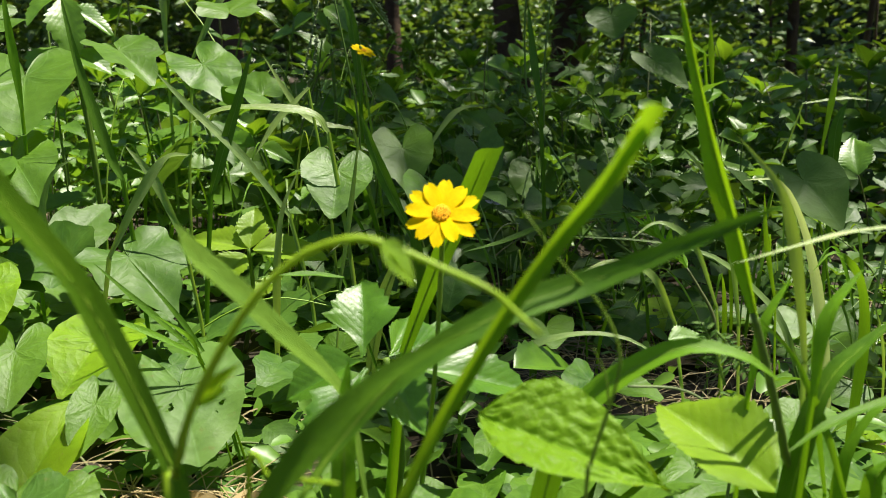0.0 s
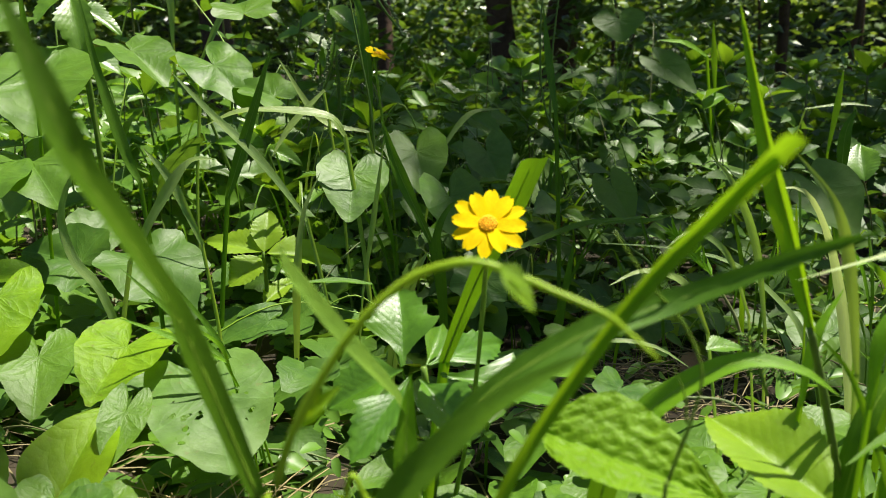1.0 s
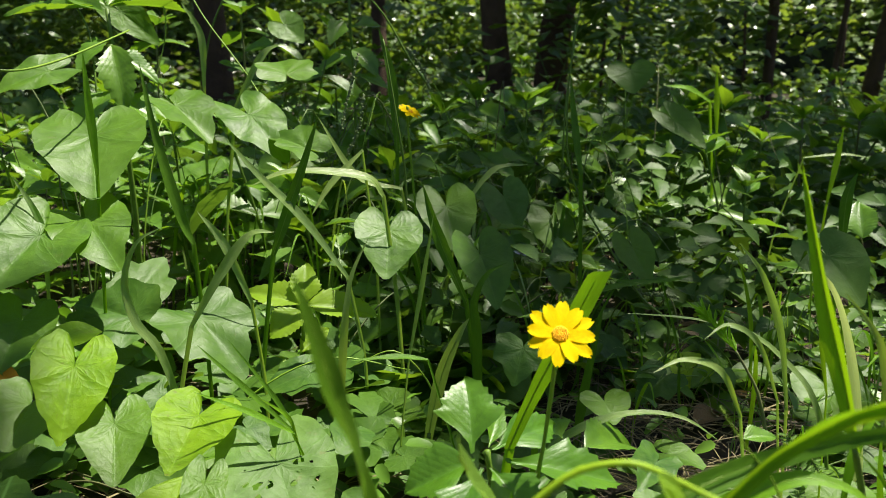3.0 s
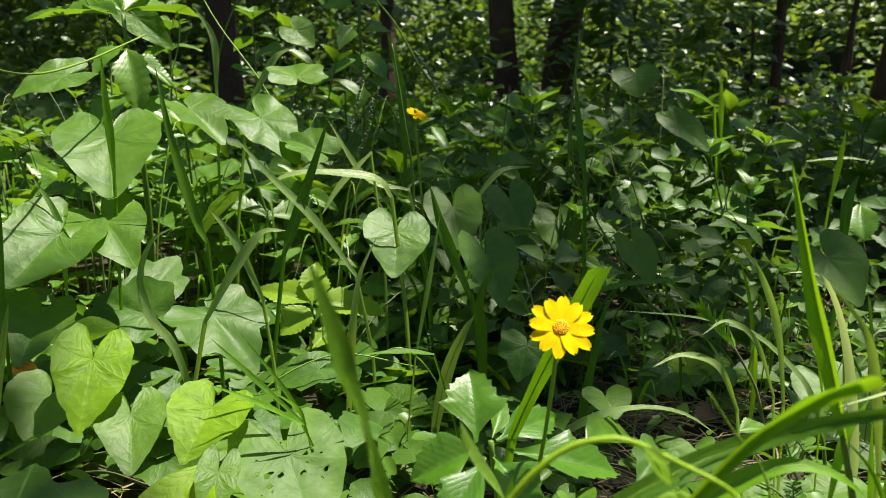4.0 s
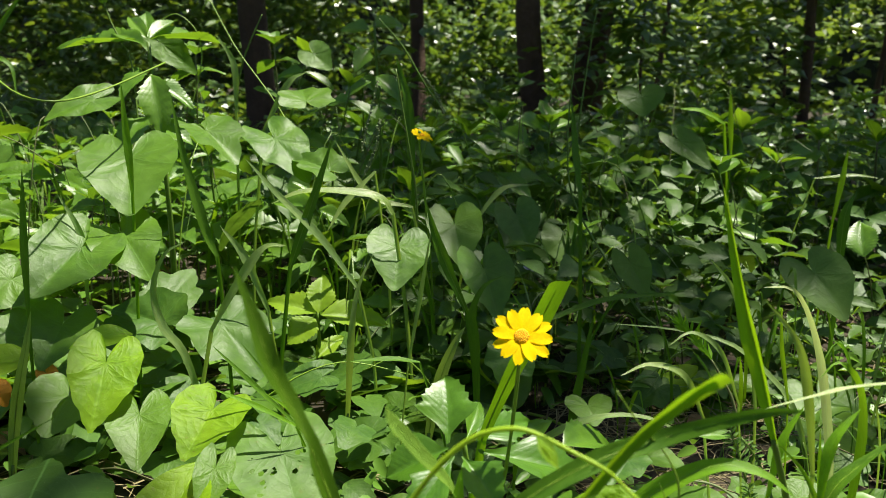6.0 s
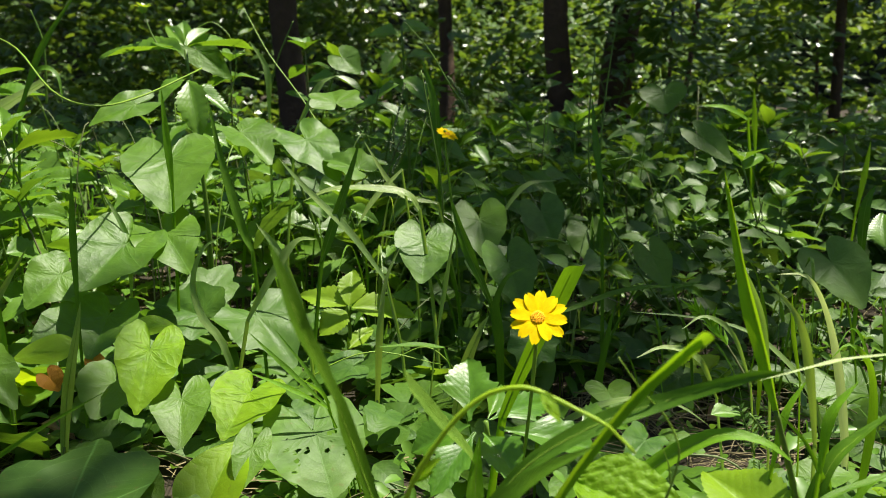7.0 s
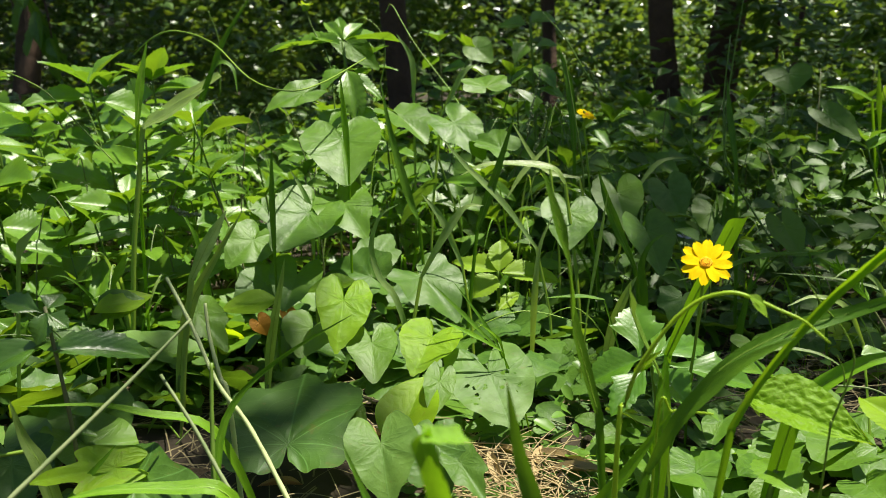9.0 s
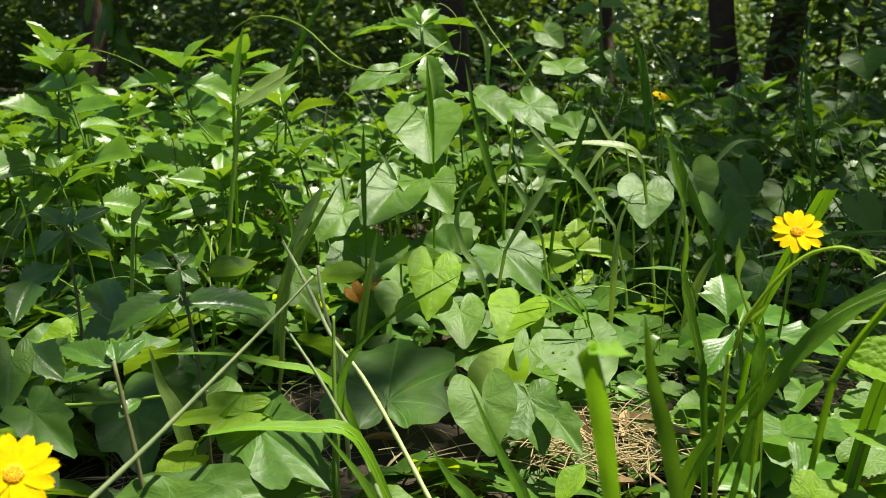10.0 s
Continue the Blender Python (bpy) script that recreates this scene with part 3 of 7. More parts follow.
def flower(centre, face, size, foot, label, bend=(0.0, 0.0, 0.0)):
    """A yellow daisy: notched petals round a grainy disc, green bracts, and a thin stem down to the foot."""
    rng = random.Random(int(size * 1e5))
    root = tagged(new("yellow_daisy"), label, "flower", "yellow daisies")
    root.location = foot
    rel = Vector(centre) - Vector(foot)
    z = Vector(face).normalized()
    x = z.orthogonal().normalized()
    frame_ = Matrix((x, z.cross(x), z)).transposed().to_4x4()
    put = Matrix.Translation(rel) @ frame_
    r = size / 2
    bm = bmesh.new()
    bmesh.ops.create_cone(bm, cap_ends=True, segments=12, radius1=r * 0.10, radius2=r * 0.24, depth=r * 0.22, matrix=Matrix.Translation((0, 0, -r * 0.12)))
    me = bpy.data.meshes.new("flower_head")
    bm.to_mesh(me)
    bm.free()
    me.materials.append(M_STEM)
    head = new("flower_head", me)
    head.parent = root
    head.matrix_local = put
    count = 12
    for i in range(count):
        a = 2 * math.pi * i / count + rng.uniform(-0.06, 0.06)
        ln, wd = r * rng.uniform(0.9, 1.04), r * rng.uniform(0.34, 0.39)
        lift = rng.uniform(-0.05, 0.12)
        verts, faces, uvs = [], [], []
        for k in range(9):
            s = k / 8
            w = wd * (0.72 + 0.36 * math.sin(s * 2.7)) * (1 - 1.3 * max(0, s - 0.66) ** 1.2)
            for e in (-1, -0.5, 0, 0.5, 1):
                notch = (-0.05 * ln * (1 - abs(math.sin(abs(e) * math.pi))) + (0.02 * ln if e == 0.5 else 0.0)) if k == 8 else 0
                verts.append((e * w / 2, 0.18 * r + s * (ln - 0.18 * r) + notch, r * (lift * 0.6 * s + 0.08 * s - 0.10 * s * s + 0.03 * abs(e) * s) + 0.0004 * (i % 2)))
                uvs.append((0.5 + e * 0.5, s))
        for k in range(8):
            for j in range(4):
                q = k * 5 + j
                faces.append((q, q + 1, q + 6, q + 5))
        p = link_mesh("petal", verts, faces, M_PETAL, head, "", uvs)
        p.matrix_local = Matrix.Rotation(a, 4, "Z")
    bm = bmesh.new()
    bmesh.ops.create_uvsphere(bm, u_segments=20, v_segments=10, radius=r * 0.22)
    for v in bm.verts:
        v.co.z *= 0.2
    for i in range(70):
        q, d = i * 2.39996, r * 0.21 * math.sqrt(i / 70)
        h = 0.2 * math.sqrt(max(0, (r * 0.22) ** 2 - d * d))
        bmesh.ops.create_icosphere(bm, subdivisions=1, radius=r * 0.042, matrix=Matrix.Translation((d * math.cos(q), d * math.sin(q), h - r * 0.012)))
    me = bpy.data.meshes.new("disc")
    bm.to_mesh(me)
    bm.free()
    me.materials.append(M_DISC)
    d = new("disc", me)
    d.parent = head
    d.matrix_local = Matrix.Translation((0, 0, r * 0.05))
    d["label"] = "orange grainy flower centre"
    bm = bmesh.new()
    for i in range(16):
        q, dd = i * 2.39996, r * 0.20 * math.sqrt((i + 6) / 32)
        h = 0.2 * math.sqrt(max(0, (r * 0.22) ** 2 - dd * dd))
        bmesh.ops.create_icosphere(bm, subdivisions=1, radius=r * 0.016, matrix=Matrix.Translation((dd * math.cos(q + 0.5), dd * math.sin(q + 0.5), h + r * 0.03)))
    me = bpy.data.meshes.new("anthers")
    bm.to_mesh(me)
    bm.free()
    me.materials.append(M_ANTHER)
    an = new("anthers", me)
    an.parent = head
    an.matrix_local = Matrix.Translation((0, 0, r * 0.05))
    an["label"] = "deep orange anther tips"
    for i in range(5):
        b = new("bract", LEAVES["lance"][2])
        b.parent = head
        b.matrix_local = Matrix.Rotation(i * 1.2566, 4, "Z") @ Matrix.Translation((0, 0.02 * r, -r * 0.16)) @ Matrix.Diagonal((r * 0.3, r * 0.5, r * 0.4, 1))
    tube("stem", [(0, 0, -0.01), rel * 0.5 + Vector(bend), rel - z * r * 0.5, rel - z * r * 0.08], 0.0011, 0.0009, M_VINE, root)
    return root


def tendril(pts, r0, r1, label, leaves=()):
    """An arching tendril with small folded leaves just out of the bud, as (base, tip, normal, width)."""
    root = tagged(new("tendril"), label, "tendril")
    root.location = pts[-1]
    f = Vector(pts[-1])
    tube("stem", [Vector(p) - f for p in pts], r0, r1, M_TENDRIL, root, n=34, k=8)
    for i, (base, tip, normal, width) in enumerate(leaves):
        leaf("oval", Vector(base) - f, Vector(tip) - f, normal, width, root, i, "young_leaf", "small folded yellow-green leaf")
    return root


def frond(base, tip, normal, size):
    """A feathery leaf: a thin rib set with two rows of small oblong leaflets."""
    root = tagged(new("feathery_frond"), "feathery dull green leaf with two rows of tiny leaflets", "leaf", "feathery fronds")
    root.location = base
    d = Vector(tip) - Vector(base)
    tube("rib", [(0, 0, 0), d * 0.5 + Vector((0, 0, d.length * 0.06)), d], 0.0006, 0.0003, M_STEM, root, n=8, k=5)
    n = Vector(normal).normalized()
    side = d.cross(n).normalized()
    for i in range(16):
        f = 0.10 + 0.88 * i / 15
        c = d * f + Vector((0, 0, d.length * 0.24 * f * (1 - f)))
        for s in (-1, 1):
            w = (side * s * 0.9 + d.normalized() * (0.45 + 0.2 * math.sin(i * 2.7 + s)) + n * 0.35 * math.sin(i * 1.3 + 2 * s)).normalized()
            leaf("leaflet", c, c + w * size * (1.1 - 0.5 * abs(f - 0.45)), n, size * (0.18 + 0.08 * math.sin(i * 1.9 + s)), root, i, "leaflet")
    return root


def bud(place, size):
    """A green bud ringed by tiny bracts."""
    root = tagged(new("flower_bud"), "small green flower bud at a stalk's end", "bud")
    root.location = place
    bm = bmesh.new()
    bmesh.ops.create_icosphere(bm, subdivisions=2, radius=size * 0.45)
    for v in bm.verts:
        v.co *= 1 + 0.18 * noise.noise(v.co * 900)
    me = bpy.data.meshes.new("head")
    bm.to_mesh(me)
    bm.free()
    me.materials.append(M_VINE)
    new("head", me).parent = root
    for i in range(7):
        a = i * 0.9
        d = Vector((math.cos(a), math.sin(a), 0.5 + 0.3 * (i % 2)))
        leaf("young", d * size * 0.2, d * size * 0.9, (0, 0, 1), size * 0.35, root, i, "bract")
    return root


def seed_head(pts, length):
    """A nodding grass head: a bent reddish stem and a brush of bristled spikelets."""
    root = tagged(new("seed_head"), "green bristly grass seed head on a reddish stem", "seed head")
    root.location = pts[-1]
    p = [Vector(q) - root.location for q in pts]
    tube("stem", p[2:], 0.0007, 0.0011, M_RED, root)
    line = spline(p[:3], 12)
    rng = random.Random(7)
    axis = (p[0] - p[2]).normalized()
    for i in range(46):
        c = Vector(line[rng.randrange(1, 13)])
        d = (axis * 0.7 + Vector((rng.uniform(-1, 1), rng.uniform(-1, 1), rng.uniform(-0.6, 0.8))) * 0.6).normalized()
        v, f, uv = blade_data([c + d * length * rng.uniform(0.35, 0.6), c + d * length * 0.25, c], 0.0022, (0.3, -0.8, 0.5), n=6)
        link_mesh("spikelet", v, f, M_LITGRASS, root, "", uv)
    return root


def spike(pts):
    """A thin grass spike set with tiny seeds."""
    root = tagged(new("grass_spike"), "thin pale grass spike set with tiny seeds", "grass spike", "grass spikes")
    root.location = pts[-1]
    p = [Vector(q) - root.location for q in pts]
    tube("axis", p, 0.0007, 0.0010, M_DRYGREEN, root)
    rng = random.Random(3)
    verts, faces = [], []
    line = spline(p, 26)
    for i in range(26):
        for s in (-1, 1):
            c = Vector(line[i]) + Vector((rng.uniform(-1, 1), rng.uniform(-1, 1), rng.uniform(-1, 1))) * 0.0012
            b = bmesh.new()
            bmesh.ops.create_icosphere(b, subdivisions=1, radius=0.0012, matrix=Matrix.Translation(c))
            k = len(verts)
            verts += [v.co.copy() for v in b.verts]
            faces += [tuple(k + v.index for v in f.verts) for f in b.faces]
            b.free()
    ob = link_mesh("seed_coat", verts, faces, M_DRYGREEN, root)
    ob["kind"] = "stuff"
    return root


def orange_leaf(base, tip, width):
    ob = new("withered_leaf", DEAD[0])
    ob.matrix_world = leaf_pose(base, tip, (0.3, -0.6, 0.6), width)
    return tagged(ob, "orange withered leaf caught among green leaves", "dead leaf", "withered leaves")


def pale_flower(place):
    """A tiny pale flower of thin petals on a short stem."""
    root = tagged(new("pale_flower"), "tiny pale violet flower of thin petals", "flower")
    root.location = (place[0], place[1], 0)
    c = Vector((0, 0, place[2]))
    tube("stem", [(0.004, 0.004, 0), c * 0.5, c], 0.0006, 0.0005, M_STEM, root)
    for i in range(7):
        a = i * 0.8976
        d = Vector((math.cos(a), -0.35 + 0.3 * math.sin(a), 0.7 * abs(math.sin(a)) + 0.2)).normalized()
        leaf("petal", c, c + d * 0.008, (0, -0.8, 0.5), 0.0025, root, i, "petal")
    for i in range(3):
        d = Vector((math.cos(i * 2.1), math.sin(i * 2.1), 0.2))
        leaf("oval", c * 0.75, c * 0.75 + d * 0.018, (0, -0.2, 1), 0.009, root, i)
    return root


DEAD = [fan_mesh("dead_leaf", HEART, M_ORANGE, 91, cup=0.5, droop=0.5)] + [lance_mesh("dead_leaf", M_DEAD, s, teeth=0, droop=d, fold=0.5) for s, d in ((92, 0.6), (93, -0.5), (94, 0.2))]
M_PALEPETAL = rough_stuff("pale_petal", (0.55, 0.52, 0.66), (0.68, 0.66, 0.78), 80, 0.6, 0.1, 0.0003)
LEAVES["leaflet"] = [lance_mesh("leaflet", M_GREY, 96, teeth=0, peak=0.55, n=8, cols=1)]
LEAVES["darkgloss"] = [profile_mesh("leaf", M_DEEP, sd, p, droop=d, fold=0.4, lean=l, cols=4) for sd, p, d, l in ((84, SHALLOW, 0.35, 0.04), (85, serrate(7, 0.45, 0.8, 0.12), 0.5, -0.05), (86, WEDGE, 0.3, -0.02))]
LEAVES["petal"] = [lance_mesh("petal", M_PALEPETAL, 95, teeth=0, peak=0.6)]


# ---- things close by ----
# the flower, its cut blade and its leafy shoot
flower((0.061, 0.328, 0.152), (-0.10, -0.88, 0.72), 0.0292, (0.049, 0.378, 0), "yellow daisy in full bloom on a thin green stem", (0.003, -0.012, 0))
blade([(0.079, 0.345, 0.174), (0.07, 0.346, 0.152), (0.061, 0.346, 0.132), (0.053, 0.347, 0.111), (0.046, 0.347, 0.091)], 0.0090, (0.3, -0.75, 0.6), M_LITGRASS, "broad green grass blade cut square at its end", cut=True, foot=0.5, neck=0.35, root_at=(0.037, 0.347, -0.006))
stalked((0.038, 0.367, 0), [
    ("three", (0.03, 0.343, 0.091), (0.026, 0.366, 0.118), (-0.07, -0.75, 0.65), 0.0312, 0),
    ("three", (0.03, 0.333, 0.093), (-0.001, 0.331, 0.082), (-0.27, -0.45, 0.85), 0.0288, 1),
    ("three", (0.04, 0.352, 0.088), (0.075, 0.377, 0.094), (0.23, -0.51, 0.83), 0.0225, 2),
    ("three", (0.045, 0.346, 0.086), (0.101, 0.353, 0.077), (0.18, -0.35, 0.92), 0.0291, 0),
    ("three", (0.037, 0.332, 0.09), (0.055, 0.307, 0.078), (-0.05, -0.47, 0.88), 0.0222, 1),
    ("three", (0.033, 0.328, 0.092), (0.012, 0.298, 0.078), (-0.04, -0.41, 0.91), 0.0212, 2),
    ("gloss", (0.039, 0.362, 0.084), (0.047, 0.387, 0.097), (0.28, -0.51, 0.82), 0.0113, 0),
], "low shoot with glossy three-lobed toothed leaves under the daisy", "shoot", "leafy_shoot", 0.0014, M_STEM, (0.038, 0.357, 0.085))

# grass and tendril close to the lens
blade([(-0.022, 0.162, 0.221), (-0.018, 0.163, 0.209), (-0.014, 0.165, 0.195), (-0.011, 0.179, 0.177), (-0.01, 0.197, 0.158), (-0.005, 0.203, 0.138), (0.002, 0.207, 0.113)], 0.0086, (0.34, -0.60, 0.74), M_GRASS, "broad green grass blade leaning across the view", foot=0.46, root_at=(0.01, 0.21, -0.006))
blade([(0.094, 0.161, 0.2), (0.092, 0.177, 0.188), (0.085, 0.188, 0.174), (0.075, 0.193, 0.157), (0.062, 0.199, 0.131), (0.054, 0.199, 0.113)], 0.0032, (-0.07, -0.89, 0.45), M_BRIGHT, "stiff grass stem cut off at its end", cut=True, foot=0.9, fold=0.5, root_at=(0.042, 0.198, -0.006))
blade([(0.094, 0.166, 0.196), (0.091, 0.182, 0.185), (0.084, 0.189, 0.172), (0.074, 0.194, 0.155), (0.061, 0.201, 0.129)], 0.0023, (-0.13, -0.92, 0.38), M_BRIGHT, "narrow grass blade lying along a stem", cut=True, fold=0.4)
blade([(0.126, 0.189, 0.18), (0.119, 0.204, 0.172), (0.098, 0.215, 0.159), (0.076, 0.211, 0.152), (0.054, 0.208, 0.139), (0.04, 0.205, 0.124), (0.031, 0.199, 0.112)], 0.0078, (-0.06, -0.86, 0.5), M_GRASS, "broad arching grass blade with a drawn-out tip", neck=0.42, foot=0.16, root_at=(-0.012, 0.197, -0.006))
blade([(0.012, 0.191, 0.171), (0.014, 0.214, 0.157), (0.021, 0.235, 0.138), (0.031, 0.258, 0.115), (0.035, 0.262, 0.099), (0.038, 0.265, 0.074), (0.041, 0.267, 0.034), (0.042, 0.268, -0.006)], 0.0080, (1.0, 0.0, 0.3), M_RIB, "ribbed grass blade torn at its end", cut=True, foot=0.8)
tendril([(0.079, 0.17, 0.161), (0.074, 0.173, 0.165), (0.07, 0.174, 0.168), (0.061, 0.178, 0.171), (0.053, 0.18, 0.174), (0.046, 0.181, 0.175), (0.036, 0.183, 0.171), (0.026, 0.183, 0.161), (0.015, 0.183, 0.142), (0.011, 0.182, 0.128), (0.009, 0.182, 0.117), (0.009, 0.192, -0.003)], 0.0004, 0.0011, "bright green arching tendril of a climbing vine", [((0.052, 0.175, 0.176), (0.058, 0.17, 0.17), (0.49, -0.72, 0.49), 0.0046), ((0.052, 0.175, 0.176), (0.056, 0.171, 0.174), (-0.17, -0.82, 0.54), 0.003), ((0.014, 0.187, 0.14), (0.023, 0.185, 0.15), (-0.23, -0.71, 0.67), 0.0034), ((0.014, 0.187, 0.14), (0.021, 0.184, 0.145), (0.52, -0.62, 0.59), 0.0026)])
tendril([(0.043, 0.177, 0.129), (0.036, 0.18, 0.128), (0.029, 0.184, 0.126), (0.024, 0.185, 0.121), (0.024, 0.195, -0.003)], 0.0004, 0.0006, "bright green curled tendril near the ground", [])
blade([(0.132, 0.293, 0.228), (0.142, 0.284, 0.185), (0.15, 0.279, 0.158), (0.157, 0.274, 0.131)], 0.0075, (-0.76, -0.41, 0.51), M_LITGRASS, "tall pointed grass blade coloured bright as if backlit", foot=0.35, fold=0.9)
tagged(tube("grass_culm", [(0.156, 0.274, 0.132), (0.165, 0.276, 0.106), (0.172, 0.278, 0.084), (0.177, 0.279, 0.066), (0.177, 0.289, -0.003)], 0.0012, 0.0018, M_STEM, n=30), "upright green grass stem", "grass stem")
blade([(0.156, 0.274, 0.132), (0.17, 0.276, 0.118), (0.18, 0.277, 0.1), (0.187, 0.278, 0.085), (0.195, 0.279, 0.064)], 0.0028, (-0.34, -0.68, 0.65), M_BRIGHT, "bright narrow grass blade", foot=0.4, root_at=(0.206, 0.28, -0.006))
blade([(0.16, 0.26, 0.116), (0.15, 0.265, 0.122), (0.135, 0.269, 0.123), (0.119, 0.272, 0.114), (0.105, 0.273, 0.101), (0.098, 0.274, 0.086), (0.09, 0.274, 0.04), (0.085, 0.274, -0.006)], 0.0092, (-0.13, -0.55, 0.82), M_BRIGHT, "bright arching grass blade bent over at the top", foot=0.8)
blade([(0.218, 0.459, 0.146), (0.237, 0.46, 0.145), (0.249, 0.456, 0.126), (0.258, 0.45, 0.093), (0.264, 0.442, 0.049), (0.266, 0.439, 0.022), (0.267, 0.437, -0.006)], 0.0056, (-0.77, -0.26, 0.58), M_SHEENBLADE, "curling grass blade, its shine put into a pale colour", foot=0.5, twist=1.2)
blade([(0.227, 0.39, 0.115), (0.237, 0.393, 0.123), (0.249, 0.391, 0.112), (0.252, 0.386, 0.085), (0.248, 0.38, 0.049), (0.246, 0.377, 0.022), (0.245, 0.376, -0.006)], 0.0058, (-0.77, -0.25, 0.58), M_BRIGHT, "bright grass blade arching over", foot=0.4)
blade([(0.141, 0.255, 0.152), (0.161, 0.258, 0.157), (0.174, 0.26, 0.16), (0.191, 0.262, 0.162)], 0.0021, (-0.78, -0.25, 0.58), M_SHEENBLADE, "curling grass blade in a bright tuft")
blade([(0.163, 0.257, 0.095), (0.178, 0.261, 0.103), (0.203, 0.266, 0.111)], 0.0038, (-0.75, -0.23, 0.62), M_GRASS, "curling grass blade in a bright tuft")
blade([(0.209, 0.281, 0.133), (0.194, 0.28, 0.12), (0.183, 0.278, 0.108), (0.176, 0.275, 0.086), (0.17, 0.273, 0.04), (0.167, 0.271, -0.006)], 0.0102, (-0.76, -0.24, 0.61), M_GRASS, "curling grass blade in a bright tuft", foot=0.4)
blade([(0.221, 0.294, 0.099), (0.208, 0.294, 0.091), (0.2, 0.292, 0.077), (0.197, 0.29, 0.06), (0.194, 0.287, 0.027), (0.192, 0.286, -0.006)], 0.0062, (-0.75, -0.22, 0.62), M_BRIGHT, "curling grass blade in a bright tuft", foot=0.4)
blade([(0.21, 0.262, 0.096), (0.195, 0.263, 0.086), (0.193, 0.263, 0.076), (0.188, 0.261, 0.035), (0.186, 0.261, -0.006)], 0.0085, (-0.75, -0.22, 0.62), M_BRIGHT, "curling grass blade in a bright tuft", foot=0.4)
blade([(0.2, 0.328, 0.114), (0.202, 0.323, 0.084), (0.207, 0.317, 0.046)], 0.0037, (-0.75, -0.24, 0.61), M_BRIGHT, "curling grass blade in a bright tuft", foot=0.4, root_at=(0.21, 0.314, -0.006))
tagged(tube("grass_wire", [(0.08, 0.213, 0.174), (0.089, 0.214, 0.162), (0.098, 0.216, 0.152), (0.103, 0.216, 0.141), (0.102, 0.216, 0.13), (0.098, 0.217, 0.113), (0.097, 0.217, 0.102), (0.097, 0.227, -0.003)], 0.0002, 0.0006, M_VINE, n=30), "hair-thin curved grass stem", "grass stem")
tagged(tube("grass_wire", [(0.098, 0.221, 0.14), (0.101, 0.22, 0.133), (0.102, 0.22, 0.126)], 0.0001, 0.0004, M_VINE, n=30), "hair-thin curved grass stem", "grass stem")
tagged(tube("grass_wire", [(0.131, 0.322, 0.088), (0.15, 0.322, 0.087), (0.162, 0.32, 0.081), (0.171, 0.318, 0.07), (0.171, 0.328, -0.003)], 0.0005, 0.0007, M_DRYGREEN, n=30), "thin dry grass stem", "grass stem")
stalked((0.073, 0.285, 0), [
    ("wrinkled", (0.073, 0.265, 0.102), (0.125, 0.24, 0.096), (-0.08, -0.37, 0.93), 0.0346, 0),
], "bright wrinkled oval leaf with a bite hole", "leaf plant", "wrinkled_plant", 0.0009, M_VINE, None)
stalked((0.157, 0.315, 0), [
    ("broadyoung", (0.163, 0.262, 0.08), (0.137, 0.3, 0.093), (-0.15, -0.35, 0.9), 0.034, 0),
    ("toothed", (0.154, 0.354, 0.095), (0.171, 0.356, 0.097), (-0.09, -0.32, 0.94), 0.0111, 1),
], "light green toothed leaves in sun beside grass", "leaf plant", "wrinkled_plant", 0.0009, M_STEM, None)
cut_blade = blade([(-0.044, 0.052, 0.173), (-0.041, 0.055, 0.16), (-0.038, 0.059, 0.142), (-0.035, 0.062, 0.122)], 0.0056, (0.05, -0.88, 0.47), M_LITGRASS, "yellow-green grass blade bent over sharply at its end", cut=True, foot=0.9, root_at=(-0.032, 0.067, -0.006))
blade([(-0.002, -0.012, 0.178), (-0.007, -0.014, 0.1785), (-0.0115, -0.015, 0.179)], 0.0050, (0.1, -0.45, 0.88), M_LITGRASS, "", cut=True, foot=0.9, parent=cut_blade, name="bent_end")
blade([(-0.028, 0.098, 0.169), (-0.024, 0.101, 0.145), (-0.018, 0.103, 0.123), (-0.013, 0.106, 0.099)], 0.0056, (-0.06, -0.79, 0.61), M_GRASS, "upright green grass blade", foot=0.9, root_at=(-0.007, 0.109, -0.006))
flower((-0.228, 0.056, 0.114), (0.59, -0.63, 0.51), 0.028, (-0.238, 0.086, 0), "second yellow daisy open low among the leaves", (0, -0.008, 0))
flower((-0.002, 0.677, 0.213), (0.35, -0.3, 0.85), 0.022, (0.018, 0.707, 0), "third yellow daisy seen from its side among shaded leaves", (0, 0, 0))

# heart-leaved creeper and its neighbours
stalked((-0.2, 0.64, 0), [
    ("heart", (-0.219, 0.588, 0.194), (-0.2, 0.536, 0.162), (0.05, -0.51, 0.86), 0.0724, 0),
    ("heart", (-0.23, 0.522, 0.138), (-0.247, 0.48, 0.113), (0.15, -0.6, 0.78), 0.060, 1),
    ("heart", (-0.207, 0.54, 0.145), (-0.176, 0.505, 0.127), (0.1, -0.6, 0.8), 0.05, 2),
], "matt green heart-shaped leaves of a creeper on thin stalks", "creeper", "heart_creeper", 0.0009, M_STEM, None, "heart-leaved creepers")
stalked((0.022, 0.643, 0), [
    ("heart", (-0.015, 0.61, 0.129), (-0.015, 0.577, 0.102), (0.1, -0.63, 0.77), 0.0512, 0),
    ("heart", (0.029, 0.652, 0.141), (0.037, 0.617, 0.112), (0, -0.65, 0.76), 0.0473, 1),
    ("heart", (0.054, 0.607, 0.114), (0.066, 0.568, 0.086), (0.1, -0.55, 0.83), 0.0452, 3),
], "matt green heart-shaped leaf hanging in front of two others", "creeper", "heart_creeper", 0.0009, M_STEM, None, "heart-leaved creepers")
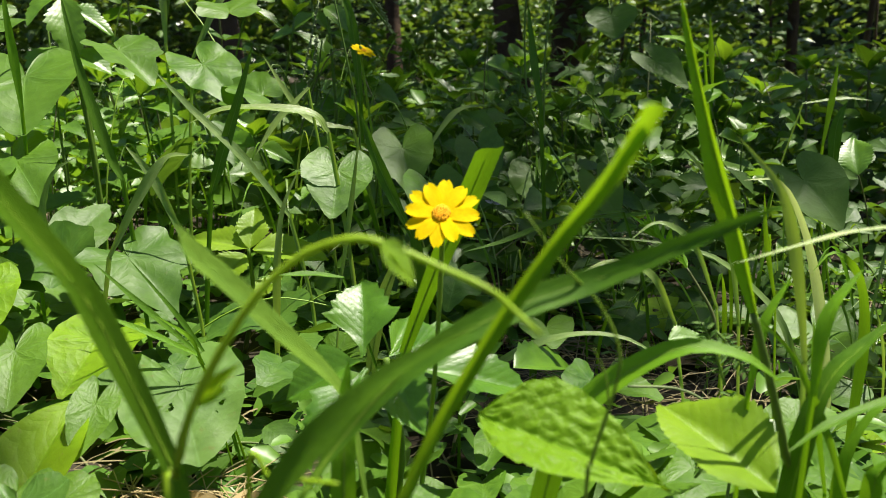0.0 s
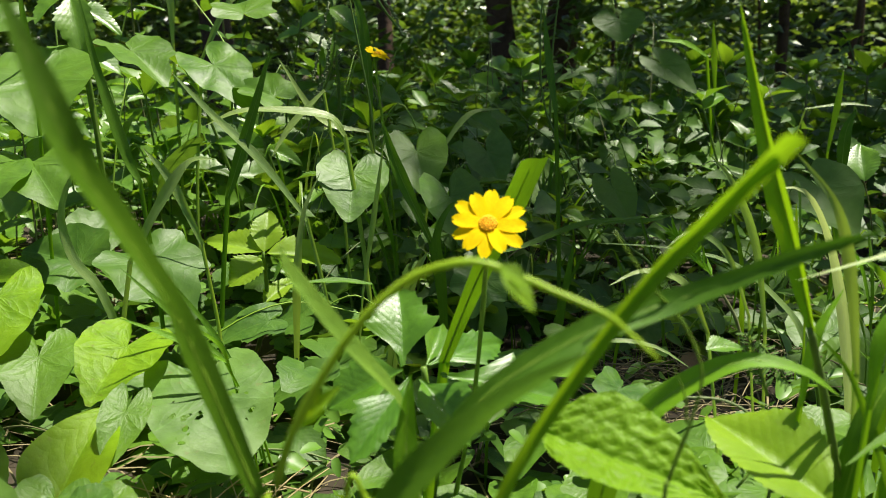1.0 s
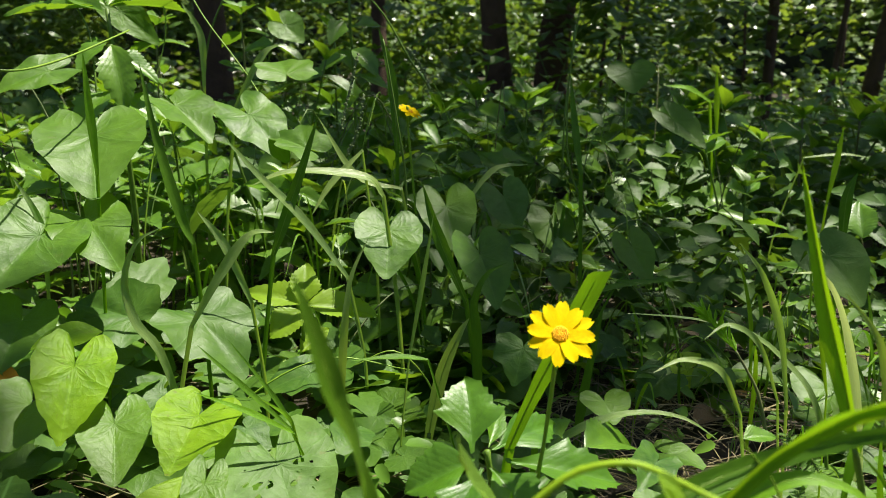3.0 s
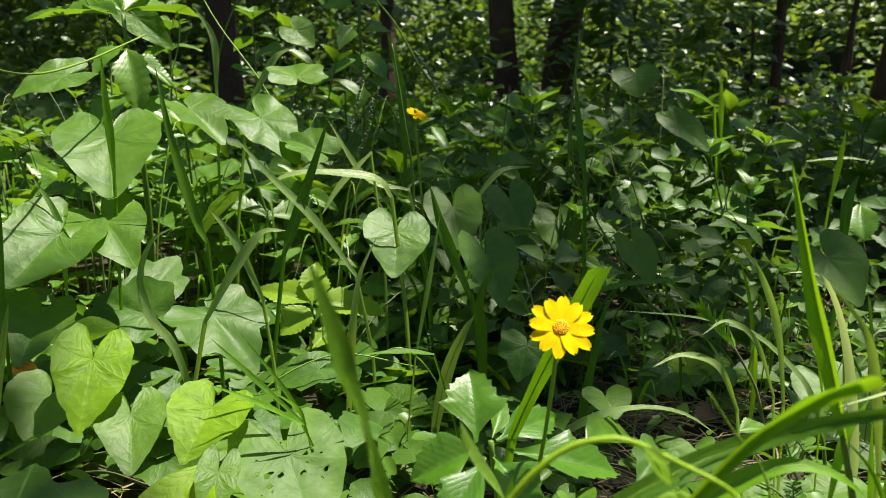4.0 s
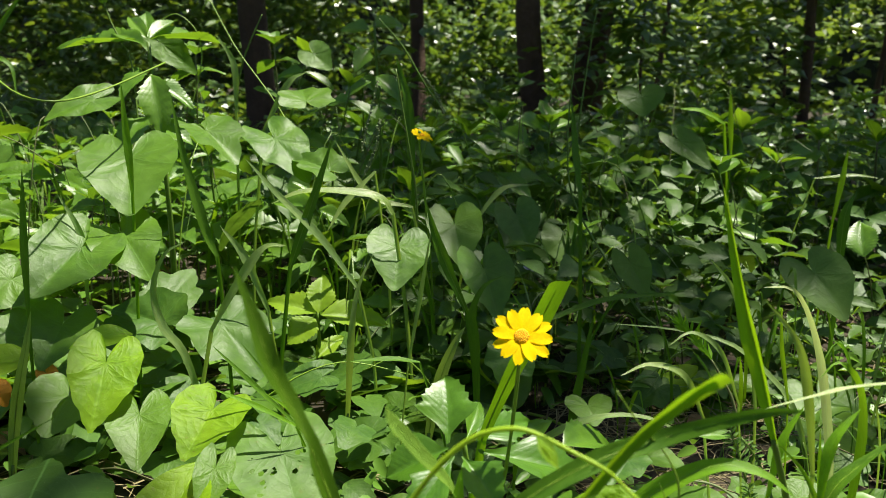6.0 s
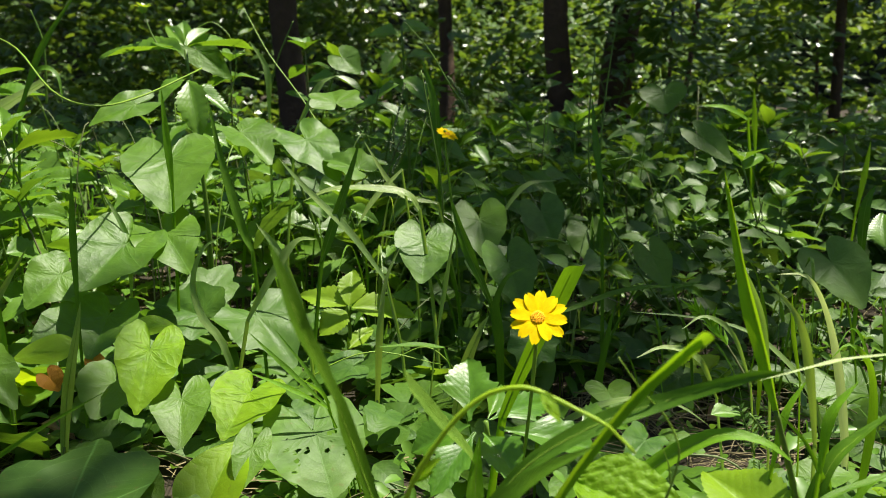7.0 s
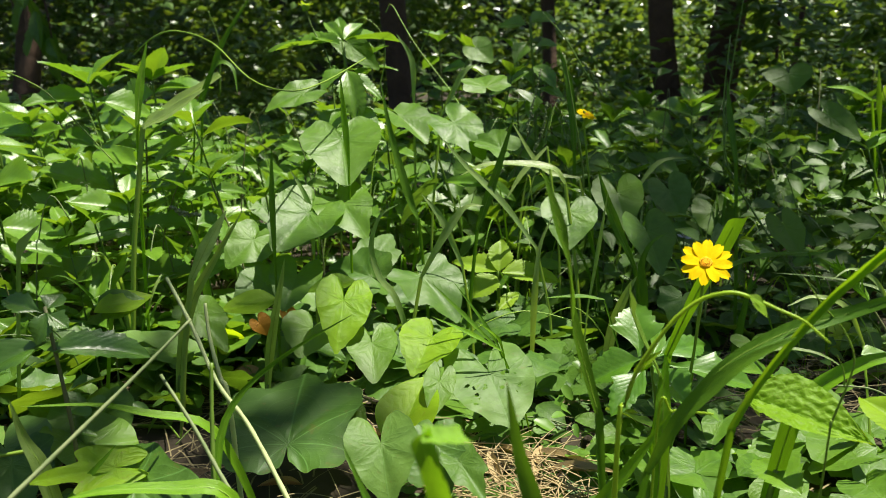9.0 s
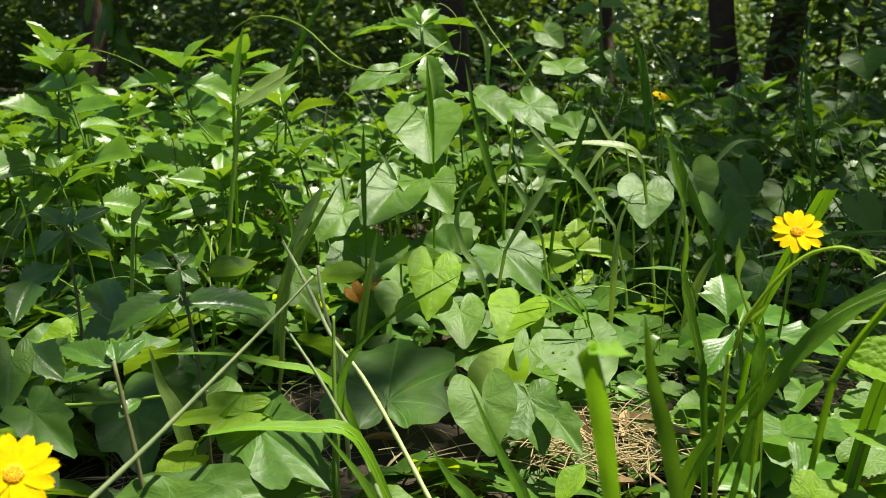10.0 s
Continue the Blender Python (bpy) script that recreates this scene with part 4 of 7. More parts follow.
stalked((-0.16, 0.74, 0), [
    ("heart", (-0.281, 0.669, 0.233), (-0.314, 0.643, 0.22), (0.09, -0.55, 0.83), 0.0387, 2),
    ("greenivy", (-0.18, 0.651, 0.212), (-0.146, 0.625, 0.193), (0.23, -0.35, 0.91), 0.0510, 1),
    ("heart", (-0.27, 0.804, 0.284), (-0.234, 0.804, 0.256), (0.3, -0.88, 0.37), 0.0331, 0),
    ("greenivy", (-0.095, 0.643, 0.239), (-0.106, 0.67, 0.253), (0.08, -0.46, 0.88), 0.0460, 0),
    ("greenivy", (-0.083, 0.682, 0.179), (-0.12, 0.699, 0.192), (0.08, -0.52, 0.85), 0.0392, 1),
    ("heart", (-0.137, 0.714, 0.202), (-0.098, 0.677, 0.174), (0.11, -0.52, 0.84), 0.0526, 2),
    ("heart", (-0.136, 0.906, 0.281), (-0.114, 0.899, 0.265), (0.14, -0.83, 0.54), 0.0373, 0),
], "broad sunlit heart-shaped leaves above the creeper", "creeper", "heart_creeper", 0.0009, M_STEM, None, "heart-leaved creepers")
stalked((0.25, 0.88, 0), [
    ("heart", (0.225, 0.871, 0.25), (0.226, 0.853, 0.229), (-0.16, -0.75, 0.64), 0.0507, 0),
    ("heart", (0.253, 0.80, 0.207), (0.28, 0.775, 0.184), (-0.20, -0.55, 0.8), 0.034, 0),
], "shaded heart-shaped leaves held high on thin stalks", "creeper", "heart_creeper", 0.0009, M_STEM, None, "heart-leaved creepers")
stalked((0.192, 0.828, 0), [
    ("heart", (0.151, 0.846, 0.096), (0.157, 0.814, 0.065), (-0.1, -0.7, 0.71), 0.0534, 2),
    ("heart", (0.248, 0.939, 0.11), (0.254, 0.914, 0.086), (-0.16, -0.7, 0.7), 0.0428, 3),
    ("heart", (0.177, 0.637, 0.117), (0.188, 0.613, 0.093), (-0.16, -0.73, 0.66), 0.0299, 0),
], "shaded heart-shaped leaves low in the undergrowth", "creeper", "heart_creeper", 0.0009, M_STEM, None, "heart-leaved creepers")
stalked((0.353, 0.661, 0), [
    ("greyheart", (0.299, 0.571, 0.13), (0.312, 0.535, 0.107), (-0.25, -0.58, 0.78), 0.0475, 0),
    ("toothed", (0.406, 0.711, 0.115), (0.41, 0.732, 0.148), (-0.42, -0.74, 0.52), 0.0302, 1),
], "large dull green leaf beside the grass tuft", "creeper", "heart_creeper", 0.0009, M_STEM, None, "heart-leaved creepers")
stalked((0.602, 1.3, 0), [
    ("lime", (0.602, 1.28, 0.092), (0.586, 1.263, 0.051), (-0.35, -0.81, 0.48), 0.0552, 1),
], "one yellow-green leaf catching the sun in shade", "creeper", "heart_creeper", 0.0009, M_STEM, None)
stalked((-0.064, 0.42, 0), [
    ("round", (-0.064, 0.4, 0.053), (-0.046, 0.365, 0.033), (0.09, -0.45, 0.89), 0.0599, 0),
], "grey-green round leaf eaten full of holes", "creeper", "holed_leaf_plant", 0.0009, M_STEM, None)
stalked((-0.163, 0.451, 0), [
    ("lime", (-0.173, 0.426, 0.092), (-0.168, 0.391, 0.067), (0.32, -0.53, 0.79), 0.0408, 2),
    ("oval", (-0.177, 0.477, 0.093), (-0.211, 0.459, 0.091), (0.11, -0.33, 0.94), 0.0223, 0),
    ("heart", (-0.15, 0.415, 0.065), (-0.14, 0.383, 0.048), (0.18, -0.54, 0.82), 0.037, 0),
    ("lime", (-0.106, 0.412, 0.072), (-0.114, 0.38, 0.06), (0.02, -0.57, 0.82), 0.044, 2),
    ("heart", (-0.198, 0.428, 0.069), (-0.198, 0.397, 0.057), (0.15, -0.36, 0.92), 0.0446, 1),
], "yellow-green lobed leaves lit through by the sun", "creeper", "lime_creeper", 0.0009, M_STEM, None, "lime creepers")
stalked((-0.107, 0.371, 0), [
    ("paleoval", (-0.104, 0.385, 0.054), (-0.113, 0.335, 0.03), (-0.1, -0.42, 0.9), 0.042, 0),
    ("heart", (-0.094, 0.375, 0.055), (-0.095, 0.35, 0.04), (0.24, -0.51, 0.83), 0.0211, 0),
    ("heart", (-0.102, 0.32, 0.043), (-0.101, 0.299, 0.034), (0.23, -0.37, 0.9), 0.0285, 3),
    ("heart", (-0.156, 0.364, 0.037), (-0.137, 0.351, 0.028), (0.15, -0.39, 0.91), 0.0222, 1),
    ("heart", (-0.085, 0.321, 0.04), (-0.07, 0.31, 0.034), (0.1, -0.39, 0.91), 0.0272, 2),
], "pale green sunlit leaves low over dry straw", "creeper", "lime_creeper", 0.0009, M_STEM, None, "lime creepers")
stalked((-0.19, 0.335, 0), [("broadivy", (-0.181, 0.325, 0.029), (-0.191, 0.385, 0.059), (0.05, -0.62, 0.78), 0.088, 0)], "large dark green angular leaf with pale veins", "ivy", "ivy_plant", 0.0011, M_STEM, None)
stalked((-0.179, 0.558, 0), [
    ("ivy", (-0.182, 0.54, 0.08), (-0.222, 0.546, 0.09), (0.09, -0.64, 0.76), 0.0515, 1),
    ("ivy", (-0.187, 0.562, 0.088), (-0.175, 0.601, 0.111), (0.31, -0.55, 0.77), 0.0408, 2),
    ("ivy", (-0.134, 0.525, 0.086), (-0.097, 0.498, 0.063), (0.24, -0.44, 0.86), 0.0617, 0),
    ("ivy", (-0.214, 0.526, 0.074), (-0.188, 0.523, 0.067), (0.18, -0.44, 0.88), 0.0319, 1),
], "dark bluish green angular leaves in half shade", "ivy", "ivy_plant", 0.0009, M_STEM, None)
stalked((-0.262, 0.506, 0), [
    ("greenivy", (-0.298, 0.447, 0.07), (-0.267, 0.432, 0.048), (0.32, -0.5, 0.81), 0.0352, 0),
    ("heart", (-0.259, 0.494, 0.082), (-0.277, 0.468, 0.072), (0.25, -0.48, 0.84), 0.0455, 1),
    ("heart", (-0.279, 0.52, 0.114), (-0.292, 0.491, 0.099), (0.29, -0.55, 0.78), 0.0459, 2),
    ("heart", (-0.234, 0.498, 0.09), (-0.235, 0.467, 0.07), (0.25, -0.55, 0.8), 0.0431, 3),
    ("oval", (-0.241, 0.473, 0.076), (-0.281, 0.454, 0.076), (0.21, -0.42, 0.88), 0.0274, 1),
], "shaded green angular leaves near the ground", "ivy", "ivy_plant", 0.0009, M_STEM, None)

stalked((0.125, 0.44, 0), [
    ("gloss", (0.097, 0.41, 0.06), (0.136, 0.44, 0.057), (-0.1, -0.4, 0.9), 0.030, 1),
    ("gloss", (0.086, 0.42, 0.06), (0.076, 0.44, 0.064), (0.1, -0.45, 0.88), 0.022, 0),
    ("ivy", (0.132, 0.4, 0.058), (0.118, 0.38, 0.055), (-0.1, -0.6, 0.78), 0.024, 1),
], "dark glossy leaves low in the shaded hollow", "creeper", "hollow_creeper", 0.0009, M_STEM, None)
stalked((0.07, 0.47, 0), [
    ("ivy", (0.069, 0.47, 0.092), (0.063, 0.455, 0.076), (-0.1, -0.7, 0.7), 0.034, 0),
    ("heart", (0.118, 0.46, 0.064), (0.12, 0.44, 0.059), (0.0, -0.6, 0.8), 0.030, 1),
], "dull green leaves in shade behind the daisy", "creeper", "hollow_creeper", 0.0009, M_STEM, None)

# small toothed plants
stalked((-0.089, 0.614, 0), [
    ("young", (-0.076, 0.594, 0.076), (-0.077, 0.614, 0.104), (0.12, -0.8, 0.59), 0.0231, 0),
    ("young", (-0.073, 0.589, 0.076), (-0.021, 0.592, 0.074), (0.07, -0.47, 0.88), 0.0287, 1),
    ("young", (-0.078, 0.594, 0.076), (-0.12, 0.601, 0.085), (0.08, -0.54, 0.84), 0.0254, 0),
    ("young", (-0.078, 0.588, 0.073), (-0.097, 0.569, 0.061), (0.09, -0.59, 0.8), 0.0258, 1),
    ("young", (-0.077, 0.591, 0.039), (-0.058, 0.614, 0.053), (0.09, -0.58, 0.81), 0.0165, 1),
    ("young", (-0.082, 0.589, 0.034), (-0.102, 0.569, 0.026), (0.07, -0.45, 0.89), 0.0175, 0),
], "small upright plant with bright toothed leaves", "plant", "toothed_plant", 0.0013, M_STEM, (-0.077, 0.594, 0.076))
stalked((-0.25, 0.762, 0), [
    ("toothed", (-0.264, 0.741, 0.284), (-0.344, 0.736, 0.283), (-0.11, -0.38, 1.13), 0.0269, 0),
    ("toothed", (-0.261, 0.742, 0.287), (-0.289, 0.769, 0.312), (-0.14, -0.57, 0.95), 0.0153, 1),
    ("toothed", (-0.259, 0.742, 0.287), (-0.246, 0.778, 0.311), (0.02, -0.48, 0.89), 0.0160, 0),
    ("toothed", (-0.257, 0.742, 0.286), (-0.209, 0.816, 0.298), (0.00, -0.32, 1.07), 0.0256, 1),
    ("toothed", (-0.264, 0.753, 0.288), (-0.276, 0.777, 0.316), (-0.05, -0.54, 0.95), 0.0169, 0),
    ("toothed", (-0.26, 0.731, 0.281), (-0.301, 0.749, 0.296), (-0.13, -0.57, 0.96), 0.0173, 0),
], "tall leafy plant with glossy toothed leaves at its top", "plant", "tall_toothed_plant", 0.0018, M_STEM, (-0.26, 0.742, 0.284))
stalked((-0.243, 0.746, 0), [
    ("gloss", (-0.254, 0.726, 0.257), (-0.274, 0.701, 0.238), (-0.15, -0.44, 1.08), 0.0279, 0),
    ("gloss", (-0.249, 0.716, 0.254), (-0.231, 0.681, 0.211), (0.02, -0.47, 0.91), 0.0299, 1),
    ("gloss", (-0.259, 0.735, 0.254), (-0.28, 0.727, 0.254), (-0.06, -0.42, 1.08), 0.0242, 0),
    ("toothed", (-0.255, 0.734, 0.248), (-0.214, 0.73, 0.23), (-0.03, -0.39, 1.06), 0.0242, 1),
    ("gloss", (-0.256, 0.727, 0.216), (-0.274, 0.688, 0.196), (-0.07, -0.41, 1.09), 0.0337, 1),
    ("gloss", (-0.254, 0.727, 0.213), (-0.212, 0.721, 0.2), (-0.07, -0.41, 1.09), 0.0337, 0),
], "leafy side shoot with glossy leaves below a taller plant", "plant", "tall_toothed_plant", 0.0018, M_STEM, (-0.253, 0.726, 0.255))
stalked((-0.064, 0.966, 0), [
    ("gloss", (-0.077, 0.954, 0.311), (-0.116, 0.963, 0.315), (-0.09, -0.65, 0.76), 0.0279, 0),
    ("gloss", (-0.074, 0.955, 0.315), (-0.038, 0.98, 0.327), (0.19, -0.64, 0.75), 0.0279, 1),
    ("gloss", (-0.075, 0.928, 0.29), (-0.088, 0.901, 0.268), (0.06, -0.64, 0.77), 0.0244, 0),
    ("gloss", (-0.069, 0.937, 0.283), (-0.033, 0.962, 0.292), (0.18, -0.55, 0.82), 0.0190, 0),
    ("gloss", (-0.066, 0.911, 0.259), (-0.038, 0.888, 0.243), (0.04, -0.55, 0.83), 0.0260, 1),
    ("gloss", (-0.072, 0.91, 0.253), (-0.104, 0.897, 0.241), (-0.09, -0.55, 0.83), 0.0205, 1),
    ("gloss", (-0.06, 0.884, 0.23), (-0.067, 0.853, 0.206), (0.05, -0.62, 0.78), 0.0238, 2),
    ("gloss", (-0.061, 0.895, 0.234), (-0.022, 0.893, 0.225), (0.17, -0.54, 0.83), 0.0202, 0),
], "tall weed with pointed leaves catching the sun", "plant", "tall_weed", 0.0015, M_STEM, (-0.074, 0.956, 0.322))
tagged(tube("bud_stalk", [(-0.302, 0.746, 0.32), (-0.292, 0.742, 0.297), (-0.276, 0.737, 0.27), (-0.27, 0.732, 0.243), (-0.264, 0.721, 0.188), (-0.264, 0.731, -0.003)], 0.0006, 0.001, M_STEM, n=30), "thin stalk with a small green bud", "stalk")
bud((-0.302, 0.747, 0.321), 0.0095)
stalked((-0.258, 0.232, 0), [
    ("darkgloss", (-0.270, 0.231, 0.121), (-0.296, 0.202, 0.114), (0.25, -0.41, 0.88), 0.0231, 0),
    ("darkgloss", (-0.269, 0.231, 0.117), (-0.226, 0.255, 0.116), (0.25, -0.41, 0.88), 0.0206, 1),
    ("darkgloss", (-0.272, 0.234, 0.136), (-0.293, 0.233, 0.144), (0.32, -0.53, 0.79), 0.0149, 2),
    ("darkgloss", (-0.271, 0.235, 0.137), (-0.269, 0.246, 0.145), (0.32, -0.53, 0.78), 0.0129, 3),
    ("darkgloss", (-0.270, 0.234, 0.136), (-0.270, 0.223, 0.125), (0.38, -0.63, 0.68), 0.0115, 4),
    ("darkgloss", (-0.270, 0.234, 0.136), (-0.258, 0.233, 0.130), (0.32, -0.53, 0.79), 0.0121, 5),
], "upright shoot with dark glossy toothed leaves in pairs", "shoot", "glossy_shoot", 0.0009, M_RED, (-0.271, 0.235, 0.139))
stalked((-0.243, 0.148, 0), [
    ("darkgloss", (-0.255, 0.15, 0.114), (-0.249, 0.167, 0.124), (0.4, -0.55, 0.73), 0.0097, 0),
    ("darkgloss", (-0.256, 0.15, 0.113), (-0.283, 0.152, 0.126), (0.34, -0.46, 0.82), 0.0154, 1),
    ("darkgloss", (-0.256, 0.149, 0.112), (-0.273, 0.137, 0.112), (0.27, -0.37, 0.89), 0.0115, 2),
    ("darkgloss", (-0.254, 0.15, 0.114), (-0.261, 0.158, 0.124), (0.4, -0.56, 0.73), 0.0070, 3),
    ("darkgloss", (-0.251, 0.145, 0.091), (-0.248, 0.158, 0.097), (0.32, -0.45, 0.83), 0.0073, 4),
], "upright shoot with dark glossy toothed leaves in pairs", "shoot", "glossy_shoot", 0.0009, M_RED, (-0.255, 0.15, 0.116))
stalked((-0.405, 0.322, 0), [
    ("darkgloss", (-0.411, 0.325, 0.135), (-0.431, 0.327, 0.151), (0.47, -0.6, 0.65), 0.0137, 0),
    ("darkgloss", (-0.41, 0.325, 0.136), (-0.413, 0.339, 0.151), (0.47, -0.6, 0.65), 0.0102, 1),
    ("darkgloss", (-0.408, 0.325, 0.135), (-0.394, 0.355, 0.147), (0.39, -0.5, 0.77), 0.0159, 2),
    ("darkgloss", (-0.409, 0.325, 0.133), (-0.381, 0.334, 0.124), (0.39, -0.5, 0.77), 0.0225, 3),
    ("darkgloss", (-0.411, 0.324, 0.133), (-0.418, 0.303, 0.126), (0.31, -0.4, 0.86), 0.0159, 4),
    ("darkgloss", (-0.408, 0.32, 0.11), (-0.426, 0.293, 0.104), (0.31, -0.39, 0.87), 0.0281, 5),
], "upright shoot with dark glossy toothed leaves in pairs", "shoot", "glossy_shoot", 0.0009, M_RED, (-0.41, 0.325, 0.137))
stalked((-0.234, 0.205, 0), [
    ("broadivy", (-0.218, 0.213, 0.058), (-0.170, 0.190, 0.044), (0.20, -0.60, 0.76), 0.043, 0),
    ("lobed", (-0.227, 0.213, 0.066), (-0.260, 0.193, 0.068), (0.19, -0.45, 0.87), 0.0270, 0),
    ("ivy", (-0.239, 0.159, 0.040), (-0.18, 0.198, 0.040), (0.16, -0.55, 0.75), 0.0352, 2),
    ("ivy", (-0.228, 0.143, 0.052), (-0.173, 0.152, 0.045), (0.16, -0.45, 0.85), 0.0243, 0),
    ("lime", (-0.252, 0.197, 0.045), (-0.263, 0.181, 0.041), (0.22, -0.36, 0.91), 0.0212, 1),
], "broad leaves lying low in front, half in shade", "creeper", "heart_creeper", 0.0009, M_STEM, None, "heart-leaved creepers")
stalked((-0.077, 0.292, 0), [
    ("greyheart", (-0.109, 0.274, 0.058), (-0.099, 0.25, 0.036), (0.11, -0.64, 0.76), 0.0396, 1),
    ("broadivy", (-0.084, 0.29, 0.054), (-0.072, 0.264, 0.034), (0.06, -0.6, 0.8), 0.0351, 2),
    ("ivy", (-0.067, 0.281, 0.047), (-0.051, 0.262, 0.038), (0.03, -0.43, 0.9), 0.0220, 1),
    ("oval", (-0.049, 0.242, 0.041), (-0.061, 0.221, 0.029), (0.02, -0.52, 0.85), 0.0136, 0),
], "dull green leaves over dry straw", "creeper", "heart_creeper", 0.0009, M_STEM, None, "heart-leaved creepers")
stalked((-0.34, 0.283, 0), [
    ("darkgloss", (-0.391, 0.268, 0.115), (-0.376, 0.232, 0.106), (0.4, -0.48, 0.78), 0.0230, 0),
    ("darkgloss", (-0.366, 0.293, 0.108), (-0.335, 0.262, 0.100), (0.37, -0.5, 0.8), 0.0250, 1),
    ("darkgloss", (-0.325, 0.278, 0.092), (-0.352, 0.255, 0.086), (0.34, -0.6, 0.7), 0.0260, 2),
    ("darkgloss", (-0.367, 0.226, 0.090), (-0.332, 0.212, 0.080), (0.39, -0.55, 0.72), 0.0220, 0),
    ("heart", (-0.344, 0.189, 0.094), (-0.334, 0.17, 0.075), (0.47, -0.51, 0.72), 0.0213, 0),
    ("ivy", (-0.317, 0.169, 0.077), (-0.285, 0.155, 0.066), (0.29, -0.53, 0.75), 0.0260, 0),
    ("heart", (-0.303, 0.347, 0.105), (-0.287, 0.359, 0.107), (0.29, -0.54, 0.79), 0.0236, 1),
    ("oval", (-0.311, 0.335, 0.104), (-0.287, 0.365, 0.112), (0.24, -0.42, 0.87), 0.0213, 0),
], "dark green leaves near the ground in shade", "creeper", "heart_creeper", 0.0009, M_STEM, None, "heart-leaved creepers")
stalked((0.057, 0.239, 0), [
    ("three", (0.032, 0.219, 0.045), (0.016, 0.237, 0.051), (-0.08, -0.4, 0.91), 0.0287, 0),
    ("three", (0.048, 0.224, 0.053), (0.07, 0.24, 0.062), (-0.09, -0.41, 0.91), 0.0258, 1),
    ("lobed", (0.046, 0.176, 0.071), (0.06, 0.182, 0.077), (-0.13, -0.5, 0.85), 0.0236, 0),
    ("gloss", (0.101, 0.258, 0.056), (0.086, 0.286, 0.067), (-0.14, -0.41, 0.9), 0.0236, 1),
], "bright toothed leaves low beside the grass", "creeper", "heart_creeper", 0.0009, M_STEM, None, "heart-leaved creepers")

# grass among the creepers
blade([(-0.207, 0.549, 0.251), (-0.205, 0.547, 0.228), (-0.202, 0.545, 0.198), (-0.2, 0.543, 0.174)], 0.0054, (0.33, -0.88, 0.33), M_BRIGHT, "", foot=0.4, root_at=(-0.199, 0.54, -0.006))
blade([(-0.173, 0.55, 0.246), (-0.163, 0.545, 0.201), (-0.147, 0.54, 0.149), (-0.139, 0.538, 0.132)], 0.0068, (0.25, -0.88, 0.4), M_GRASS, "", foot=0.4, root_at=(-0.127, 0.536, -0.006))
blade([(-0.064, 0.579, 0.215), (-0.074, 0.574, 0.18), (-0.087, 0.568, 0.138), (-0.093, 0.566, 0.119)], 0.0078, (0.16, -0.9, 0.41), M_GRASS, "", foot=0.4, root_at=(-0.103, 0.562, -0.006))
blade([(-0.078, 0.482, 0.155), (-0.093, 0.483, 0.152), (-0.11, 0.48, 0.127), (-0.126, 0.477, 0.097)], 0.0068, (0.15, -0.6, 0.79), M_PALE, "", foot=0.4, root_at=(-0.14, 0.474, -0.006))
blade([(-0.126, 0.57, 0.199), (-0.103, 0.57, 0.174), (-0.071, 0.569, 0.143), (-0.041, 0.567, 0.104)], 0.0064, (0.11, -0.75, 0.65), M_PALE, "", foot=0.4, root_at=(-0.022, 0.565, -0.006))
blade([(-0.147, 0.497, 0.152), (-0.162, 0.496, 0.142), (-0.169, 0.493, 0.118), (-0.162, 0.491, 0.093), (-0.149, 0.491, 0.076), (-0.137, 0.491, 0.035), (-0.13, 0.49, -0.006)], 0.0058, (0.24, -0.69, 0.68), M_PALE, "", foot=0.4)
blade([(0.008, 0.555, 0.174), (0.02, 0.553, 0.139), (0.041, 0.55, 0.094)], 0.0082, (0.01, -0.91, 0.41), M_GRASS, "", foot=0.4, root_at=(0.054, 0.549, -0.006))
blade([(0.064, 0.529, 0.129), (0.051, 0.529, 0.12), (0.044, 0.528, 0.101), (0.047, 0.527, 0.079), (0.05, 0.526, 0.037), (0.052, 0.526, -0.006)], 0.0066, (-0.02, -0.72, 0.69), M_GRASS, "", foot=0.4)
blade([(0.039, 0.5, 0.1), (0.033, 0.5, 0.089), (0.024, 0.501, 0.063), (0.018, 0.501, 0.028), (0.015, 0.502, -0.006)], 0.0083, (-0.01, -0.71, 0.71), M_PALE, "", foot=0.4)
blade([(0.014, 0.492, 0.167), (0.009, 0.488, 0.127), (0.002, 0.482, 0.077)], 0.0031, (0.03, -0.89, 0.45), M_PALE, "", foot=0.4, root_at=(-0.002, 0.479, -0.006))
blade([(-0.105, 0.41, 0.112), (-0.083, 0.411, 0.09), (-0.058, 0.413, 0.065)], 0.0033, (0.15, -0.67, 0.73), M_GRASS, "", foot=0.4, root_at=(-0.037, 0.415, -0.006))
blade([(-0.103, 0.395, 0.093), (-0.078, 0.4, 0.081), (-0.056, 0.404, 0.068)], 0.0033, (0.15, -0.66, 0.74), M_BRIGHT, "", foot=0.4, root_at=(-0.031, 0.408, -0.006))
blade([(-0.092, 0.421, 0.111), (-0.07, 0.422, 0.081), (-0.058, 0.423, 0.061)], 0.0028, (0.13, -0.67, 0.73), M_GRASS, "", foot=0.4, root_at=(-0.042, 0.423, -0.006))
blade([(-0.072, 0.397, 0.09), (-0.059, 0.402, 0.078), (-0.055, 0.404, 0.068)], 0.0024, (0.12, -0.66, 0.74), M_BRIGHT, "", foot=0.4, root_at=(-0.041, 0.409, -0.006))
blade([(-0.248, 0.429, 0.155), (-0.268, 0.425, 0.122), (-0.289, 0.42, 0.084), (-0.299, 0.418, 0.039), (-0.304, 0.417, -0.006)], 0.0081, (0.43, -0.71, 0.57), M_PALE, "", foot=0.4)
